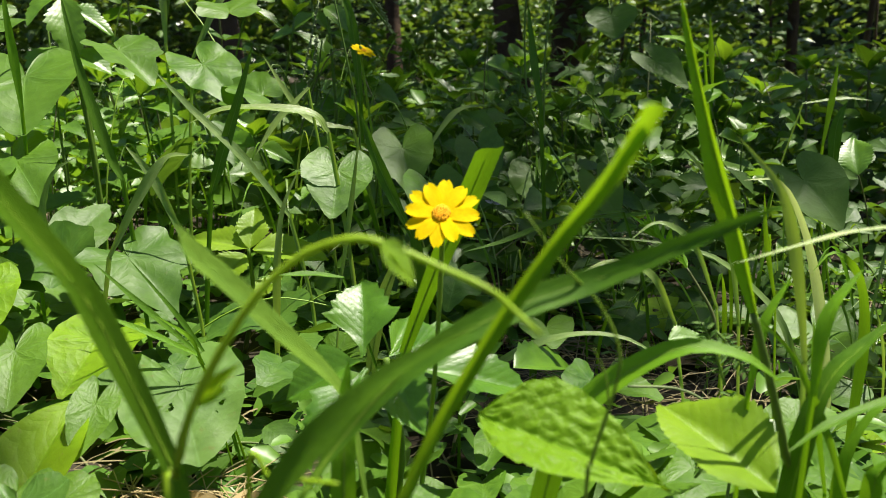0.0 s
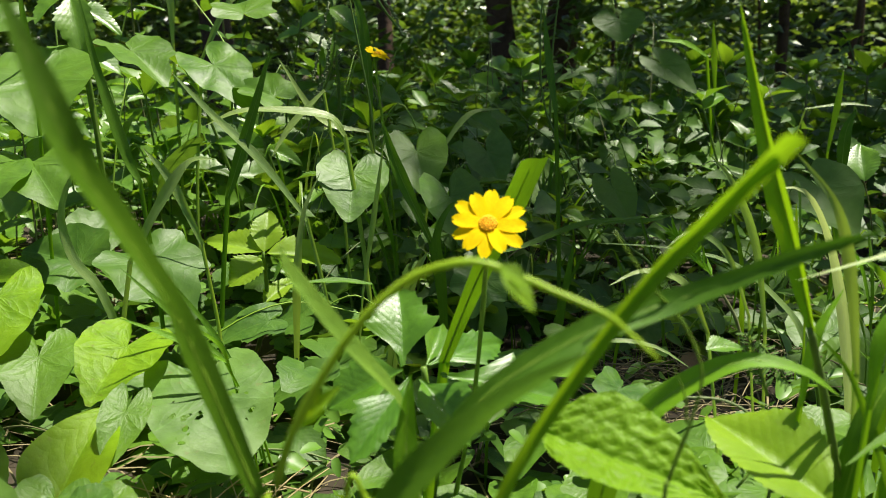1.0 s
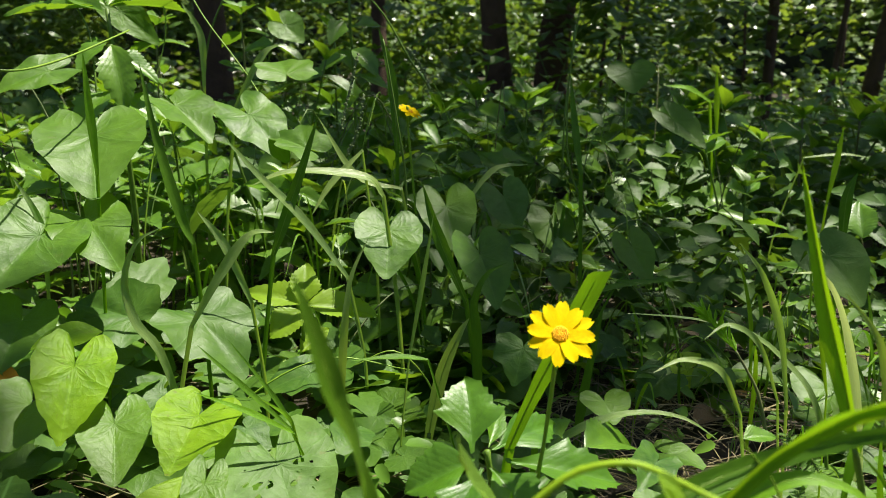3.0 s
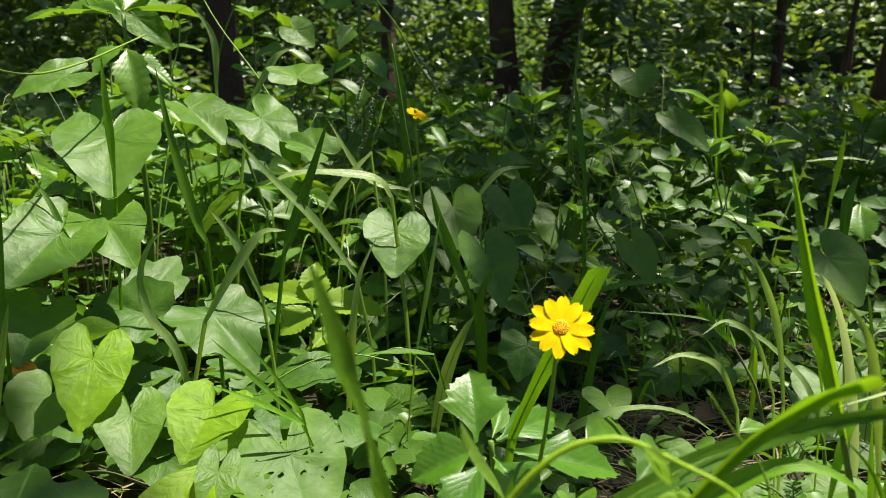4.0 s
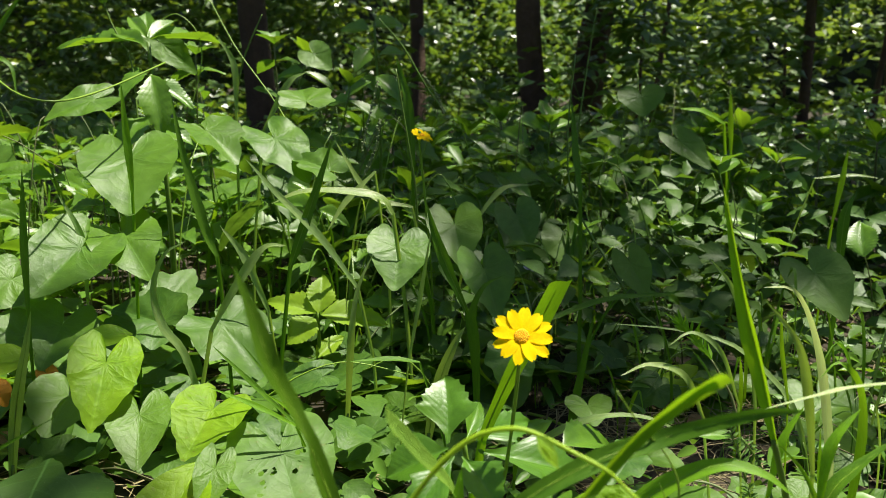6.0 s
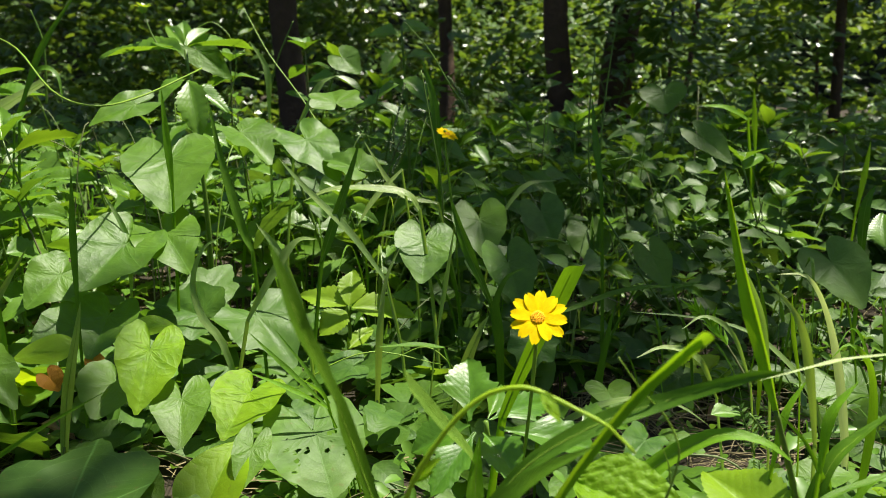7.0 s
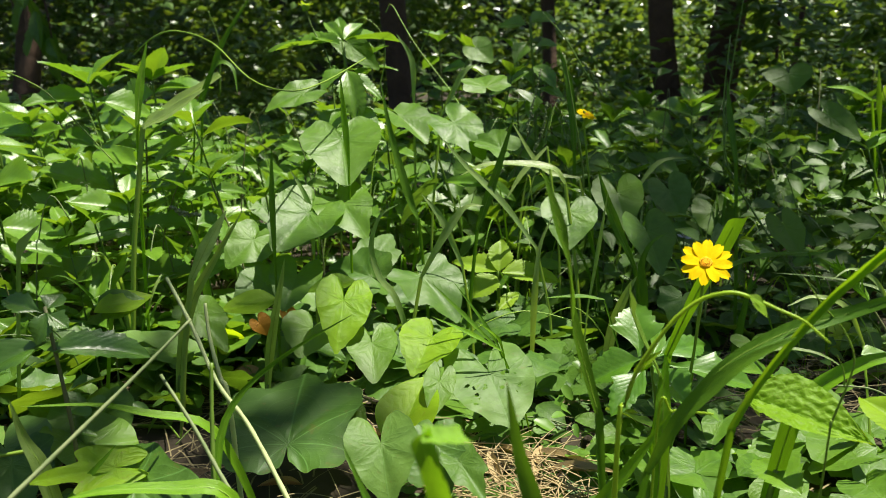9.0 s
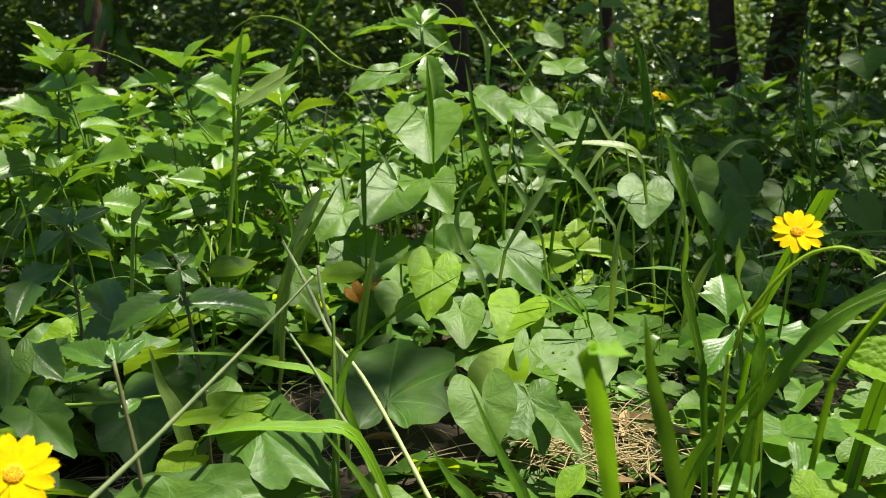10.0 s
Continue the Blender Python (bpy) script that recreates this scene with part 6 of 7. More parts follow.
def straw_heap(cx, cy, r, count, mat, label):
    """Broken straw lying in a loose heap."""
    rng = random.Random(count)
    verts, faces = [], []
    for i in range(count):
        a, q, ln = rng.uniform(0, 3.14), rng.uniform(0, 6.28), rng.uniform(0.02, 0.06)
        s = r * math.sqrt(rng.random())
        m = Vector((cx + s * math.cos(q), cy + s * math.sin(q), 0.004 + 0.014 * rng.random()))
        d = Vector((math.cos(a), math.sin(a), rng.uniform(-0.25, 0.25))) * ln / 2
        v, f = tube_data([m - d, m + Vector((0, 0, 0.002)), m + d], 0.00045, 0.0003, 5, 4)
        faces += [tuple(c + len(verts) for c in g) for g in f]
        verts += v
    return tagged(link_mesh("straw_heap", verts, faces, mat, None, "", [(0.5, 0.5)] * len(verts)), label, "straw", kind="stuff")


straw_heap(-0.045, 0.335, 0.05, 260, M_GOLD, "pale broken straw in a loose sunlit heap")
straw_heap(0.15, 0.50, 0.08, 110, M_LITTER, "tangled brown straw in a shaded hollow")
straw_heap(0.23, 0.58, 0.10, 120, M_LITTER, "tangled brown straw under shaded weeds")
for i in range(7):
    q = i * 2.4
    c = Vector((-0.05 + 0.026 * math.cos(q), 0.345 + 0.026 * math.sin(q), 0.012))
    ob = new("dry_leaf", lance_mesh("dry_leaf", M_GOLD, 150 + i, teeth=0, droop=0.3, fold=0.5, n=12, cols=2))
    ob.matrix_world = leaf_pose(c, c + Vector((math.cos(q * 1.7), math.sin(q * 1.7), 0.15)) * 0.045, (0.3 * math.sin(q), -0.3, 1), 0.007)
    tagged(ob, "pale dry leaf lying on a heap of straw", "dead leaf", "dry leaves")


straw_layer()
rng = random.Random(21)
for i in range(46):
    x, y = rng.uniform(-0.6, 0.5), rng.uniform(0.2, 1.0)
    z = rise(x, y) + 0.012
    a, ln = rng.uniform(0, 6.28), rng.uniform(0.025, 0.05)
    ob = new("dead_leaf", DEAD[1 + i % 3])
    ob.matrix_world = leaf_pose((x, y, z), (x + ln * math.cos(a), y + ln * math.sin(a), z + 0.004), (rng.uniform(-0.3, 0.3), rng.uniform(-0.3, 0.3), 1), ln * 0.45)
    tagged(ob, "brown curled dead leaf lying on straw", "dead leaf", "dead leaves")


def leaf_cloud(name, label, category, boxes, count, size, seed, mat, thin=0.0, oval=False):
    """Very many small bent leaves spread through rounded clumps, one mesh."""
    rng = random.Random(seed)
    verts, faces = [], []
    tot = sum(b[3] * b[4] * b[5] for b in boxes)
    for cx, cy, cz, rx, ry, rz in boxes:
        for i in range(int(count * rx * ry * rz / tot)):
            while True:
                p = Vector((rng.uniform(-1, 1), rng.uniform(-1, 1), rng.uniform(-1, 1)))
                if p.length < 1:
                    break
            c = Vector((cx + p.x * rx, cy + p.y * ry, cz + p.z * rz))
            if noise.noise(c * 2.6) < thin or c.z < 0.01:
                continue
            a = rng.uniform(0, 6.28)
            d = Vector((math.cos(a), math.sin(a), rng.uniform(-0.8, 0.4))).normalized()
            n = Vector((rng.uniform(-0.6, 0.6), rng.uniform(-0.6, 0.6), 1)).normalized()
            s = d.cross(n).normalized()
            n = s.cross(d)
            ln = size * rng.uniform(0.6, 1.4)
            w = ln * rng.uniform(0.2, 0.32)
            k = len(verts)
            if oval:
                w *= 1.25
                for q in range(9):
                    a = 2 * math.pi * q / 9
                    u, v = 0.5 - 0.5 * math.cos(a), math.sin(a) * (0.8 + 0.2 * math.cos(a))
                    verts.append(c + d * ln * u + s * w * v + n * ln * (0.12 * abs(v) - 0.25 * u * u))
                verts.append(c + d * ln * 0.42 - n * 0.05 * ln)
                faces += [(k + q, k + (q + 1) % 9, k + 9) for q in range(9)]
                continue
            verts += [c, c + d * ln * 0.4 + s * w - n * 0.05 * ln, c + d * ln * 0.45 + n * 0.06 * ln, c + d * ln * 0.4 - s * w - n * 0.05 * ln, c + d * ln - n * 0.12 * ln]
            faces += [(k, k + 1, k + 2), (k, k + 2, k + 3), (k + 1, k + 4, k + 2), (k + 2, k + 4, k + 3)]
    flat = [(0.5, 0.9)] * len(verts)
    ob = link_mesh(name, verts, faces, mat, None, "", flat, smooth=oval)
    return tagged(ob, label, category, kind="stuff")


def leaf_mass(name, label, category, meshes, poses, mat):
    """Countless alike leaves as one mesh: each pose is (base, direction, normal, length, width)."""
    shapes = []
    for me in meshes:
        co = np.array([v.co for v in me.vertices])
        uv = np.zeros((len(co), 2))
        for lp in me.loops:
            uv[lp.vertex_index] = me.uv_layers[0].data[lp.index].uv
        shapes.append((co, uv, [tuple(p.vertices) for p in me.polygons]))
    verts, faces, uvs, k = [], [], [], 0
    for i, (base, d, n, ln, wd) in enumerate(poses):
        co, uv, fs = shapes[i % len(shapes)]
        d = unit(d)
        s = unit(np.cross(d, n))
        up = np.cross(s, d)
        verts.append(np.array(base) + co[:, :1] * wd * s + co[:, 1:2] * ln * d + co[:, 2:] * (ln + wd) / 2 * up)
        uvs.append(uv)
        faces += [tuple(q + k for q in f) for f in fs]
        k += len(co)
    return tagged(link_mesh(name, np.concatenate(verts), faces, mat, None, "", np.concatenate(uvs)), label, category, kind="stuff")


# ---- undergrowth that fills the bed ----
def shoot(seed, height, nodes, size, kind, spread=1.0, top=5):
    """An upright shoot: crossed pairs of leaves up the stem and a rosette at its top."""
    rng = random.Random(seed)
    root = tagged(new("leafy_shoot"), "upright leafy shoot with toothed leaves in crossed pairs", "shoot", "leafy shoots")
    lean = Vector((rng.uniform(-0.25, 0.25), rng.uniform(-0.25, 0.25), 1)) * height
    bend = Vector((rng.uniform(-0.1, 0.1), rng.uniform(-0.1, 0.1), 0)) * height
    tube("stem", [(0, 0, -0.012), lean * 0.5 + bend, lean], 0.0017, 0.0010, M_STEM if seed % 4 else M_RED, root, n=8, k=5)
    turn = rng.uniform(0, 3)
    for i in range(nodes):
        s = 0.18 + 0.76 * i / max(nodes - 1, 1)
        c = lean * s + bend * 4 * s * (1 - s) * 0.5
        turn += 1.57
        for q in (0, math.pi):
            a = turn + q + rng.uniform(-0.3, 0.3)
            ln = size * rng.uniform(0.6, 1.25) * (1.1 - 0.3 * s)
            d = Vector((math.cos(a), math.sin(a), rng.uniform(-0.45, 0.6)))
            leaf(kind, c, c + d.normalized() * ln, (-0.3 * math.cos(a) + rng.uniform(-0.45, 0.45), -0.3 * math.sin(a) - 0.45 + rng.uniform(-0.45, 0.45), 0.9), ln * rng.uniform(0.42, 0.62) * spread, root, rng.randrange(4))
    for i in range(top):
        a = turn + i * 2.4
        ln = size * rng.uniform(0.4, 0.7)
        d = Vector((math.cos(a), math.sin(a), rng.uniform(0.5, 1.4))).normalized()
        leaf(kind, lean, lean + d * ln, (-math.cos(a), -math.sin(a), 0.8), ln * 0.5 * spread, root, rng.randrange(4))
    return root


def creeper(seed, height, count, size, kinds):
    """Broad leaves held up on separate thin stalks from a creeping stem."""
    rng = random.Random(seed)
    names = {"ivy": ("ivy_creeper", "low creeper with dark angular leaves on thin stalks", "ivy creepers"), "lime": ("lime_creeper", "low creeper with yellow-green lobed leaves", "lime creepers")}
    name, label, group = names.get(kinds[0], ("heart_creeper", "low creeper with broad green leaves on thin stalks", "heart-leaved creepers"))
    root = tagged(new(name), label, "creeper", group)
    tube("runner", [(-0.04, 0.01, 0.002), (0, 0, 0.006), (0.03, 0.02, 0.004), (0.06, 0.01, 0)], 0.0013, 0.0010, M_VINE, root, n=8, k=5)
    for i in range(count):
        a, out = rng.uniform(0, 6.28), rng.uniform(0.01, 0.07)
        h = height * rng.uniform(0.45, 1.0)
        b = Vector((out * math.cos(a), out * math.sin(a), h))
        a2 = a + rng.uniform(-0.8, 0.8)
        ln = size * rng.uniform(0.6, 1.15)
        d = Vector((math.cos(a2), math.sin(a2) - 0.5, rng.uniform(-0.9, -0.05))).normalized()
        n = Vector((0.3 * math.cos(a2), 0.3 * math.sin(a2) - 0.35, rng.uniform(0.45, 1.0)))
        lf = leaf(kinds[rng.randrange(len(kinds))], b, b + d * ln, n, ln * rng.uniform(0.95, 1.2), root, rng.randrange(4))
        stalk = tube("leaf_stalk", [(0.02 * math.cos(a), 0.015 * math.sin(a), 0), b * 0.55 + Vector((0, 0, 0.1 * h)), b - d * 0.008, b], 0.0010, 0.0006, M_VINE, None, n=7, k=5)
        under(stalk, lf)
    return root


def tuft(seed, height, count, width):
    """A tuft of arching grass blades."""
    rng = random.Random(seed)
    root = tagged(new("grass_tuft"), "tuft of narrow arching green grass blades", "grass tuft", "grass tufts")
    for i in range(count):
        a = rng.uniform(0, 6.28)
        h = height * rng.uniform(0.5, 1.0)
        o = h * rng.uniform(0.2, 0.9)
        d = Vector((math.cos(a), math.sin(a), 0))
        droop = rng.uniform(0.5, 1.0)
        pts = [d * o + Vector((0, 0, h * droop)), d * o * 0.65 + Vector((0, 0, h * 0.92)), d * o * 0.25 + Vector((0, 0, h * 0.55)), d * 0.006 + Vector((0, 0, -0.008))]
        mat = (M_GRASS, M_PALE, M_GRASS, M_BRIGHT)[rng.randrange(4)]
        blade(pts, width * rng.uniform(0.6, 1.2), d * 0.5 + Vector((0, -0.3, 0.6)), mat, parent=root, name="grass_blade", twist=rng.uniform(-0.8, 0.8))
    return root


def place(makers, spots, seed, spin=6.28):
    """Sets the first of each kind at its first spot and copies it to the others, turned and a little scaled."""
    rng = random.Random(seed)
    done = {}
    for i, (x, y, h) in enumerate(spots):
        k = i % len(makers)
        base = Matrix.Translation((x, y, rise(x, y))) @ Matrix.Rotation(rng.uniform(-spin, spin) / 2, 4, "Z")
        if k not in done:
            done[k] = makers[k]()
            done[k].matrix_basis = base
            first = done[k]
        else:
            first = copy_thing(done[k], base)
        first.scale = (h,) * 3


def bare(x, y):
    """The shaded hollow behind the daisy, where straw shows between the stems."""
    return 0.04 < x < 0.32 and 0.41 < y < 0.66


def top_height(x, y):
    """How high the fill may stand: kept low in front to fit the camera's view of the main plants, higher behind, with a
    dip where straw shows.
    """
    left = min(0.20, max(0.028, (y - 0.42) * 0.62))
    right = min(0.24, max(0.024, (y - 0.50) * 0.44))
    f = min(1.0, max(0.0, (x + 0.02) / 0.16))
    h = left + (right - left) * f
    if x < -0.32:
        h = max(h, min(0.19, 0.05 + max(0, y - 0.3) * 0.42))
    return h


rng = random.Random(33)
LOW, MID, TUFT, SHOOT = [], [], [], []
for i in range(2100):
    x, y = rng.uniform(-1.15, 1.25), 0.2 + 1.7 * rng.random() ** 1.25
    if abs(x) > 0.4 + y * 0.72 or (0.13 < x < 0.22 and 0.45 < y < 0.52):
        continue
    h = top_height(x, y)
    keep = rng.random()
    if (-0.38 < x < -0.08 and 0.48 < y < 0.74 and keep > 0.3):
        continue
    if bare(x, y) and rng.random() < 0.3:
        continue
    if -0.34 < x < 0.02 and 0.26 < y < 0.53 and rng.random() < 0.85:
        continue
    if -0.16 < x < 0.0 and 0.53 < y < 0.71:
        continue
    if y < 0.62 and keep < 0.3:
        LOW.append((x, y, h * rng.uniform(0.8, 1.15)))
    elif y > 0.55 and keep < (0.16 if -0.3 < x < 0.15 else 0.08):
        MID.append((x, y, h * rng.uniform(0.7, 1.1)))
    elif keep < 0.38:
        TUFT.append((x, y, h * rng.uniform(0.8, 1.25)))
    elif keep < 0.75 and (y > 0.6 or x < -0.3):
        SHOOT.append((x, y, h * rng.uniform(0.7, 1.15)))


def low_creeper(seed):
    return creeper(seed, 0.040, 4 + seed % 3, 0.042, (("heart", "heart", "greenivy"), ("heart", "greyheart"), ("ivy", "heart"), ("heart", "lobed", "ivy"))[seed % 4])


def mid_creeper(seed):
    return creeper(seed, 0.15, 5 + seed % 3, 0.050, (("heart", "heart", "greenivy"), ("heart", "greyheart"), ("ivy", "heart"), ("heart", "heart"))[seed % 4])


def mid_shoot(seed):
    return shoot(seed, 0.15, 3 + seed % 3, 0.055, ("lance", "toothed", "gloss")[seed % 3])


def clamp_size(spots, unit_, lo, hi):
    return [(x, y, min(hi, max(lo, h / unit_))) for x, y, h in spots]


place([lambda s=s: low_creeper(200 + s) for s in range(8)], clamp_size(LOW[:125], 0.040, 0.6, 1.15), 1)
place([lambda s=s: mid_creeper(300 + s) for s in range(10)], clamp_size([q for i, q in enumerate(MID) if q[0] < 0.08 or i % 3 == 0][:72], 0.15, 0.5, 1.0), 2)
place([lambda s=s: mid_shoot(400 + s) for s in range(10)], clamp_size([q for q in SHOOT if q[1] < 1.3][:170], 0.17, 0.35, 1.4), 3, 1.8)
place([lambda s=s: tuft(500 + s, 0.17, 7 + s % 4, 0.0034) for s in range(8)], clamp_size(TUFT[:70], 0.17, 0.25, 1.05), 4)
leaf_cloud("ground_cover", "small green leaves of low weeds covering the soil", "ground cover",
           [(rng.uniform(-0.9, 0.8), rng.uniform(0.34, 1.4), 0.0, rng.uniform(0.06, 0.16), rng.uniform(0.06, 0.14), rng.uniform(0.02, 0.055)) for i in range(150)], 8500, 0.015, 41, M_LANCE, -0.15, True)
place([lambda s=s: tuft(580 + s, 0.13, 5, 0.0022) for s in range(5)], [(0.02 + 0.42 * ((i * 0.618) % 1), 0.34 + 0.5 * ((i * 0.377) % 1), 0.35 + 0.6 * ((i * 0.29) % 1)) for i in range(8)], 10)
place([lambda s=s: tuft(560 + s, 0.15, 2 + s % 2, 0.0030) for s in range(6)], [(-0.75 + 1.5 * ((i * 0.618) % 1), 0.46 + 0.8 * ((i * 0.377) % 1), 0.55 + 0.75 * ((i * 0.29) % 1)) for i in range(60)], 9)
rng = random.Random(55)


def low_poses(count, x0, x1, y0, y1, size, lo, hi, skip=-1.0):
    """Leaves lying low over the soil, in drifts with gaps."""
    out = []
    while len(out) < count:
        x, y = rng.uniform(x0, x1), rng.uniform(y0, y1)
        if abs(x) > 0.35 + y * 0.7 or (-0.26 < x < -0.12 and 0.3 < y < 0.43) or noise.noise(Vector((x * 9, y * 9, size * 100))) < skip or (bare(x, y) and rng.random() < 0.3):
            continue
        a = rng.uniform(0, 6.28)
        ln = size * rng.uniform(0.6, 1.25)
        out.append(((x, y, rise(x, y) + rng.uniform(lo, hi)), (math.cos(a), math.sin(a) - 0.3, rng.uniform(-0.35, 0.25)), (rng.uniform(-0.45, 0.45), rng.uniform(-0.7, 0.25), 1), ln, ln * rng.uniform(0.85, 1.1)))
    return out


def thicket_poses(count, x0, x1, y0, y1, size, slim):
    """Leaves filling a thicket up to the height of the bed, the topmost held flatter."""
    out = []
    while len(out) < count:
        x, y = rng.uniform(x0, x1), rng.uniform(y0, y1)
        if abs(x) > 0.4 + y * 0.7 or (-0.38 < x < -0.06 and y < 0.78):
            continue
        h = top_height(x, y) * rng.uniform(0.12, 0.98)
        h *= 0.8 + 0.45 * noise.noise(Vector((x * 6, y * 6, 7.0)))
        a = rng.uniform(0, 6.28)
        ln = size * rng.uniform(0.55, 1.2)
        out.append(((x, y, rise(x, y) + h), (math.cos(a), math.sin(a), rng.uniform(-0.6, 0.35)), (rng.uniform(-0.6, 0.6), rng.uniform(-1.1, 0.2), 1), ln, ln * slim * rng.uniform(0.8, 1.2)))
    return out


SMALL = {
    "heart": [fan_mesh("low_leaf", HEART, M_HEART, s, cup=0.3, droop=0.3, rings=3, segs=20) for s in (101, 102)],
    "ivy": [fan_mesh("low_leaf", IVY, M_IVY, s, cup=0.2, droop=0.3, rings=3, segs=24) for s in (103, 104)],
    "lance": [profile_mesh("low_leaf", M_LANCE, sd, p, droop=0.4, fold=0.4, lean=l, cols=1, step=0.2) for sd, p, l in ((105, serrate(4, 0.42), 0.06), (106, SHALLOW, -0.05))],
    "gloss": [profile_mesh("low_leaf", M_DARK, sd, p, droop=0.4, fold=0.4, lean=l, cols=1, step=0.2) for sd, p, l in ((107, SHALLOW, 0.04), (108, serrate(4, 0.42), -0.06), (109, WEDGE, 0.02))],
}
leaf_mass("low_ivy", "small dark green angular leaves creeping over the soil", "ivy", SMALL["ivy"], low_poses(340, -0.55, 0.6, 0.16, 0.66, 0.026, 0.004, 0.022, -0.12), M_IVY)
leaf_mass("low_weeds", "small green heart-shaped leaves spread low over straw", "weeds", SMALL["heart"], low_poses(150, -0.55, 0.6, 0.2, 0.7, 0.022, 0.006, 0.03, -0.05), M_HEART)
leaf_mass("low_ivy", "small shaded angular leaves covering the straw", "ivy", SMALL["ivy"], low_poses(180, -0.12, 0.32, 0.16, 0.46, 0.026, 0.004, 0.020), M_IVY)
leaf_mass("low_weeds", "small glossy pointed leaves covering the straw", "weeds", SMALL["gloss"], [(b, d, n, ln, wd * 0.55) for b, d, n, ln, wd in low_poses(150, -0.08, 0.32, 0.16, 0.46, 0.034, 0.006, 0.028)], M_DARK)
leaf_mass("low_weeds", "green heart-shaped leaves crowding among grass stems", "weeds", SMALL["heart"], low_poses(60, -0.26, 0.06, 0.46, 0.78, 0.030, 0.004, 0.035), M_HEART)
leaf_mass("low_ivy", "dark glossy angular leaves crowding among grass stems", "ivy", SMALL["ivy"], low_poses(150, -0.26, 0.06, 0.46, 0.78, 0.032, 0.004, 0.05), M_IVY)
leaf_mass("low_weeds", "green leaves of low weeds around the daisy", "weeds", SMALL["heart"] + SMALL["heart"], low_poses(75, 0.03, 0.24, 0.25, 0.41, 0.030, 0.012, 0.045), M_HEART)
leaf_mass("thicket", "dense narrow green leaves of shaded weeds", "weeds", SMALL["lance"], thicket_poses(1900, -1.0, 0.15, 0.62, 1.75, 0.042, 0.45), M_LANCE)
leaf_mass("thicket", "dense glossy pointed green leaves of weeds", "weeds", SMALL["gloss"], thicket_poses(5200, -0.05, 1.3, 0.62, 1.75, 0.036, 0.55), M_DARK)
rng = random.Random(77)
for i in range(110):
    x, y = rng.uniform(-0.6, 0.5), rng.uniform(0.38, 1.1)
    h = top_height(x, y) * rng.uniform(0.7, 1.25)
    a, ln = rng.uniform(0, 6.28), rng.uniform(0.03, 0.14)
    d = Vector((math.cos(a), math.sin(a), 0)) * ln
    p = Vector((x, y, rise(x, y) - 0.004))
    stem = tube("weed_stem", [p, p + d * 0.15 + Vector((0, 0, h * 0.6)), p + d * 0.55 + Vector((0, 0, h)), p + d + Vector((0, 0, h * rng.uniform(0.55, 1.1)))], 0.0009, 0.0004, (M_STEM, M_VINE, M_RED, M_DRYGREEN)[i % 4], n=16, k=5)
    tagged(stem, ("thin green weed stem bending among leaves", "thin bright green weed stem bending among leaves", "thin brown weed stem bending among leaves", "thin drying weed stem bending among leaves")[i % 4], "stem", "weed stems")
# weeds standing up before the trunks
place([lambda s=s: shoot(700 + s, 0.24, 6, 0.045, ("gloss", "lance", "toothed")[s % 3]) for s in range(6)],
      [(-0.45 + 1.75 * ((i * 0.618) % 1), 1.2 + 0.95 * ((i * 0.377) % 1), 0.8 + 0.35 * ((i * 0.29) % 1)) for i in range(44)] + [(-0.1 + 0.75 * ((i * 0.618) % 1), 1.88 + 0.25 * ((i * 0.377) % 1), 1.12 + 0.2 * ((i * 0.29) % 1)) for i in range(12)], 11, 1.8)
# the sunlit stand of shoots beside the creeper
place([lambda s=s: shoot(600 + s, 0.22, 5 + s % 2, 0.070, ("lance", "toothed", "gloss", "lance")[s % 4], 1.0 + 0.25 * (s % 2)) for s in range(7)],
      [(-0.69, 0.63, 1.22), (-0.55, 0.58, 1.12), (-0.51, 0.69, 1.14), (-0.35, 0.61, 0.72), (-0.30, 0.57, 0.78), (-0.42, 0.645, 0.55), (-0.36, 0.67, 0.99), (-0.46, 0.62, 0.92), (-0.60, 0.74, 0.94), (-0.42, 0.75, 0.66), (-0.70, 0.70, 0.77), (-0.33, 0.74, 0.63), (-0.48, 0.80, 1.15), (-0.52, 0.50, 0.75), (-0.60, 0.55, 0.63), (-0.45, 0.54, 0.59), (-0.75, 0.85, 1.15), (-0.62, 0.90, 1.10), (-0.28, 0.68, 0.72), (-0.85, 0.75, 0.84), (-0.92, 0.98, 1.25), (-0.99, 1.06, 1.20)], 5, 1.6)
place([lambda s=s: shoot(640 + s, 0.29, 6, 0.048, ("lance", "toothed")[s]) for s in range(2)], [(-0.215, 0.96, 1.0), (-0.17, 1.01, 1.0), (-0.12, 0.97, 1.05), (-0.05, 1.05, 1.0), (-0.27, 1.02, 0.9), (-0.09, 0.93, 0.9)], 6, 1.6)


# ---- woodland behind ----
def trunk_data(x, y, r, h, seed, lean):
    rng = random.Random(seed)
    n, k = 44, 18
    verts, faces = [], []
    ph = [rng.uniform(0, 6.28) for _ in range(3)]
    for i in range(n + 1):
        s = i / n
        rr = r * (1 - 0.45 * s) * (1 + 0.5 * math.exp(-s * 22))
        cx = lean[0] * s * h + r * 0.5 * math.sin(6.5 * s * h + ph[0])
        cy = lean[1] * s * h + r * 0.4 * math.sin(5 * s * h + ph[1])
        for j in range(k):
            a = 2 * math.pi * j / k
            q = rr * (1 + 0.10 * math.sin(3 * a + ph[2] + s * 2) + 0.05 * math.sin(7 * a + s * 29) + 0.06 * math.sin(s * h * 11 + a))
            verts.append((cx + q * math.cos(a), cy + q * math.sin(a), s * h - 0.05))
    for i in range(n):
        for j in range(k):
            faces.append((i * k + j, i * k + (j + 1) % k, (i + 1) * k + (j + 1) % k, (i + 1) * k + j))
    return verts, faces


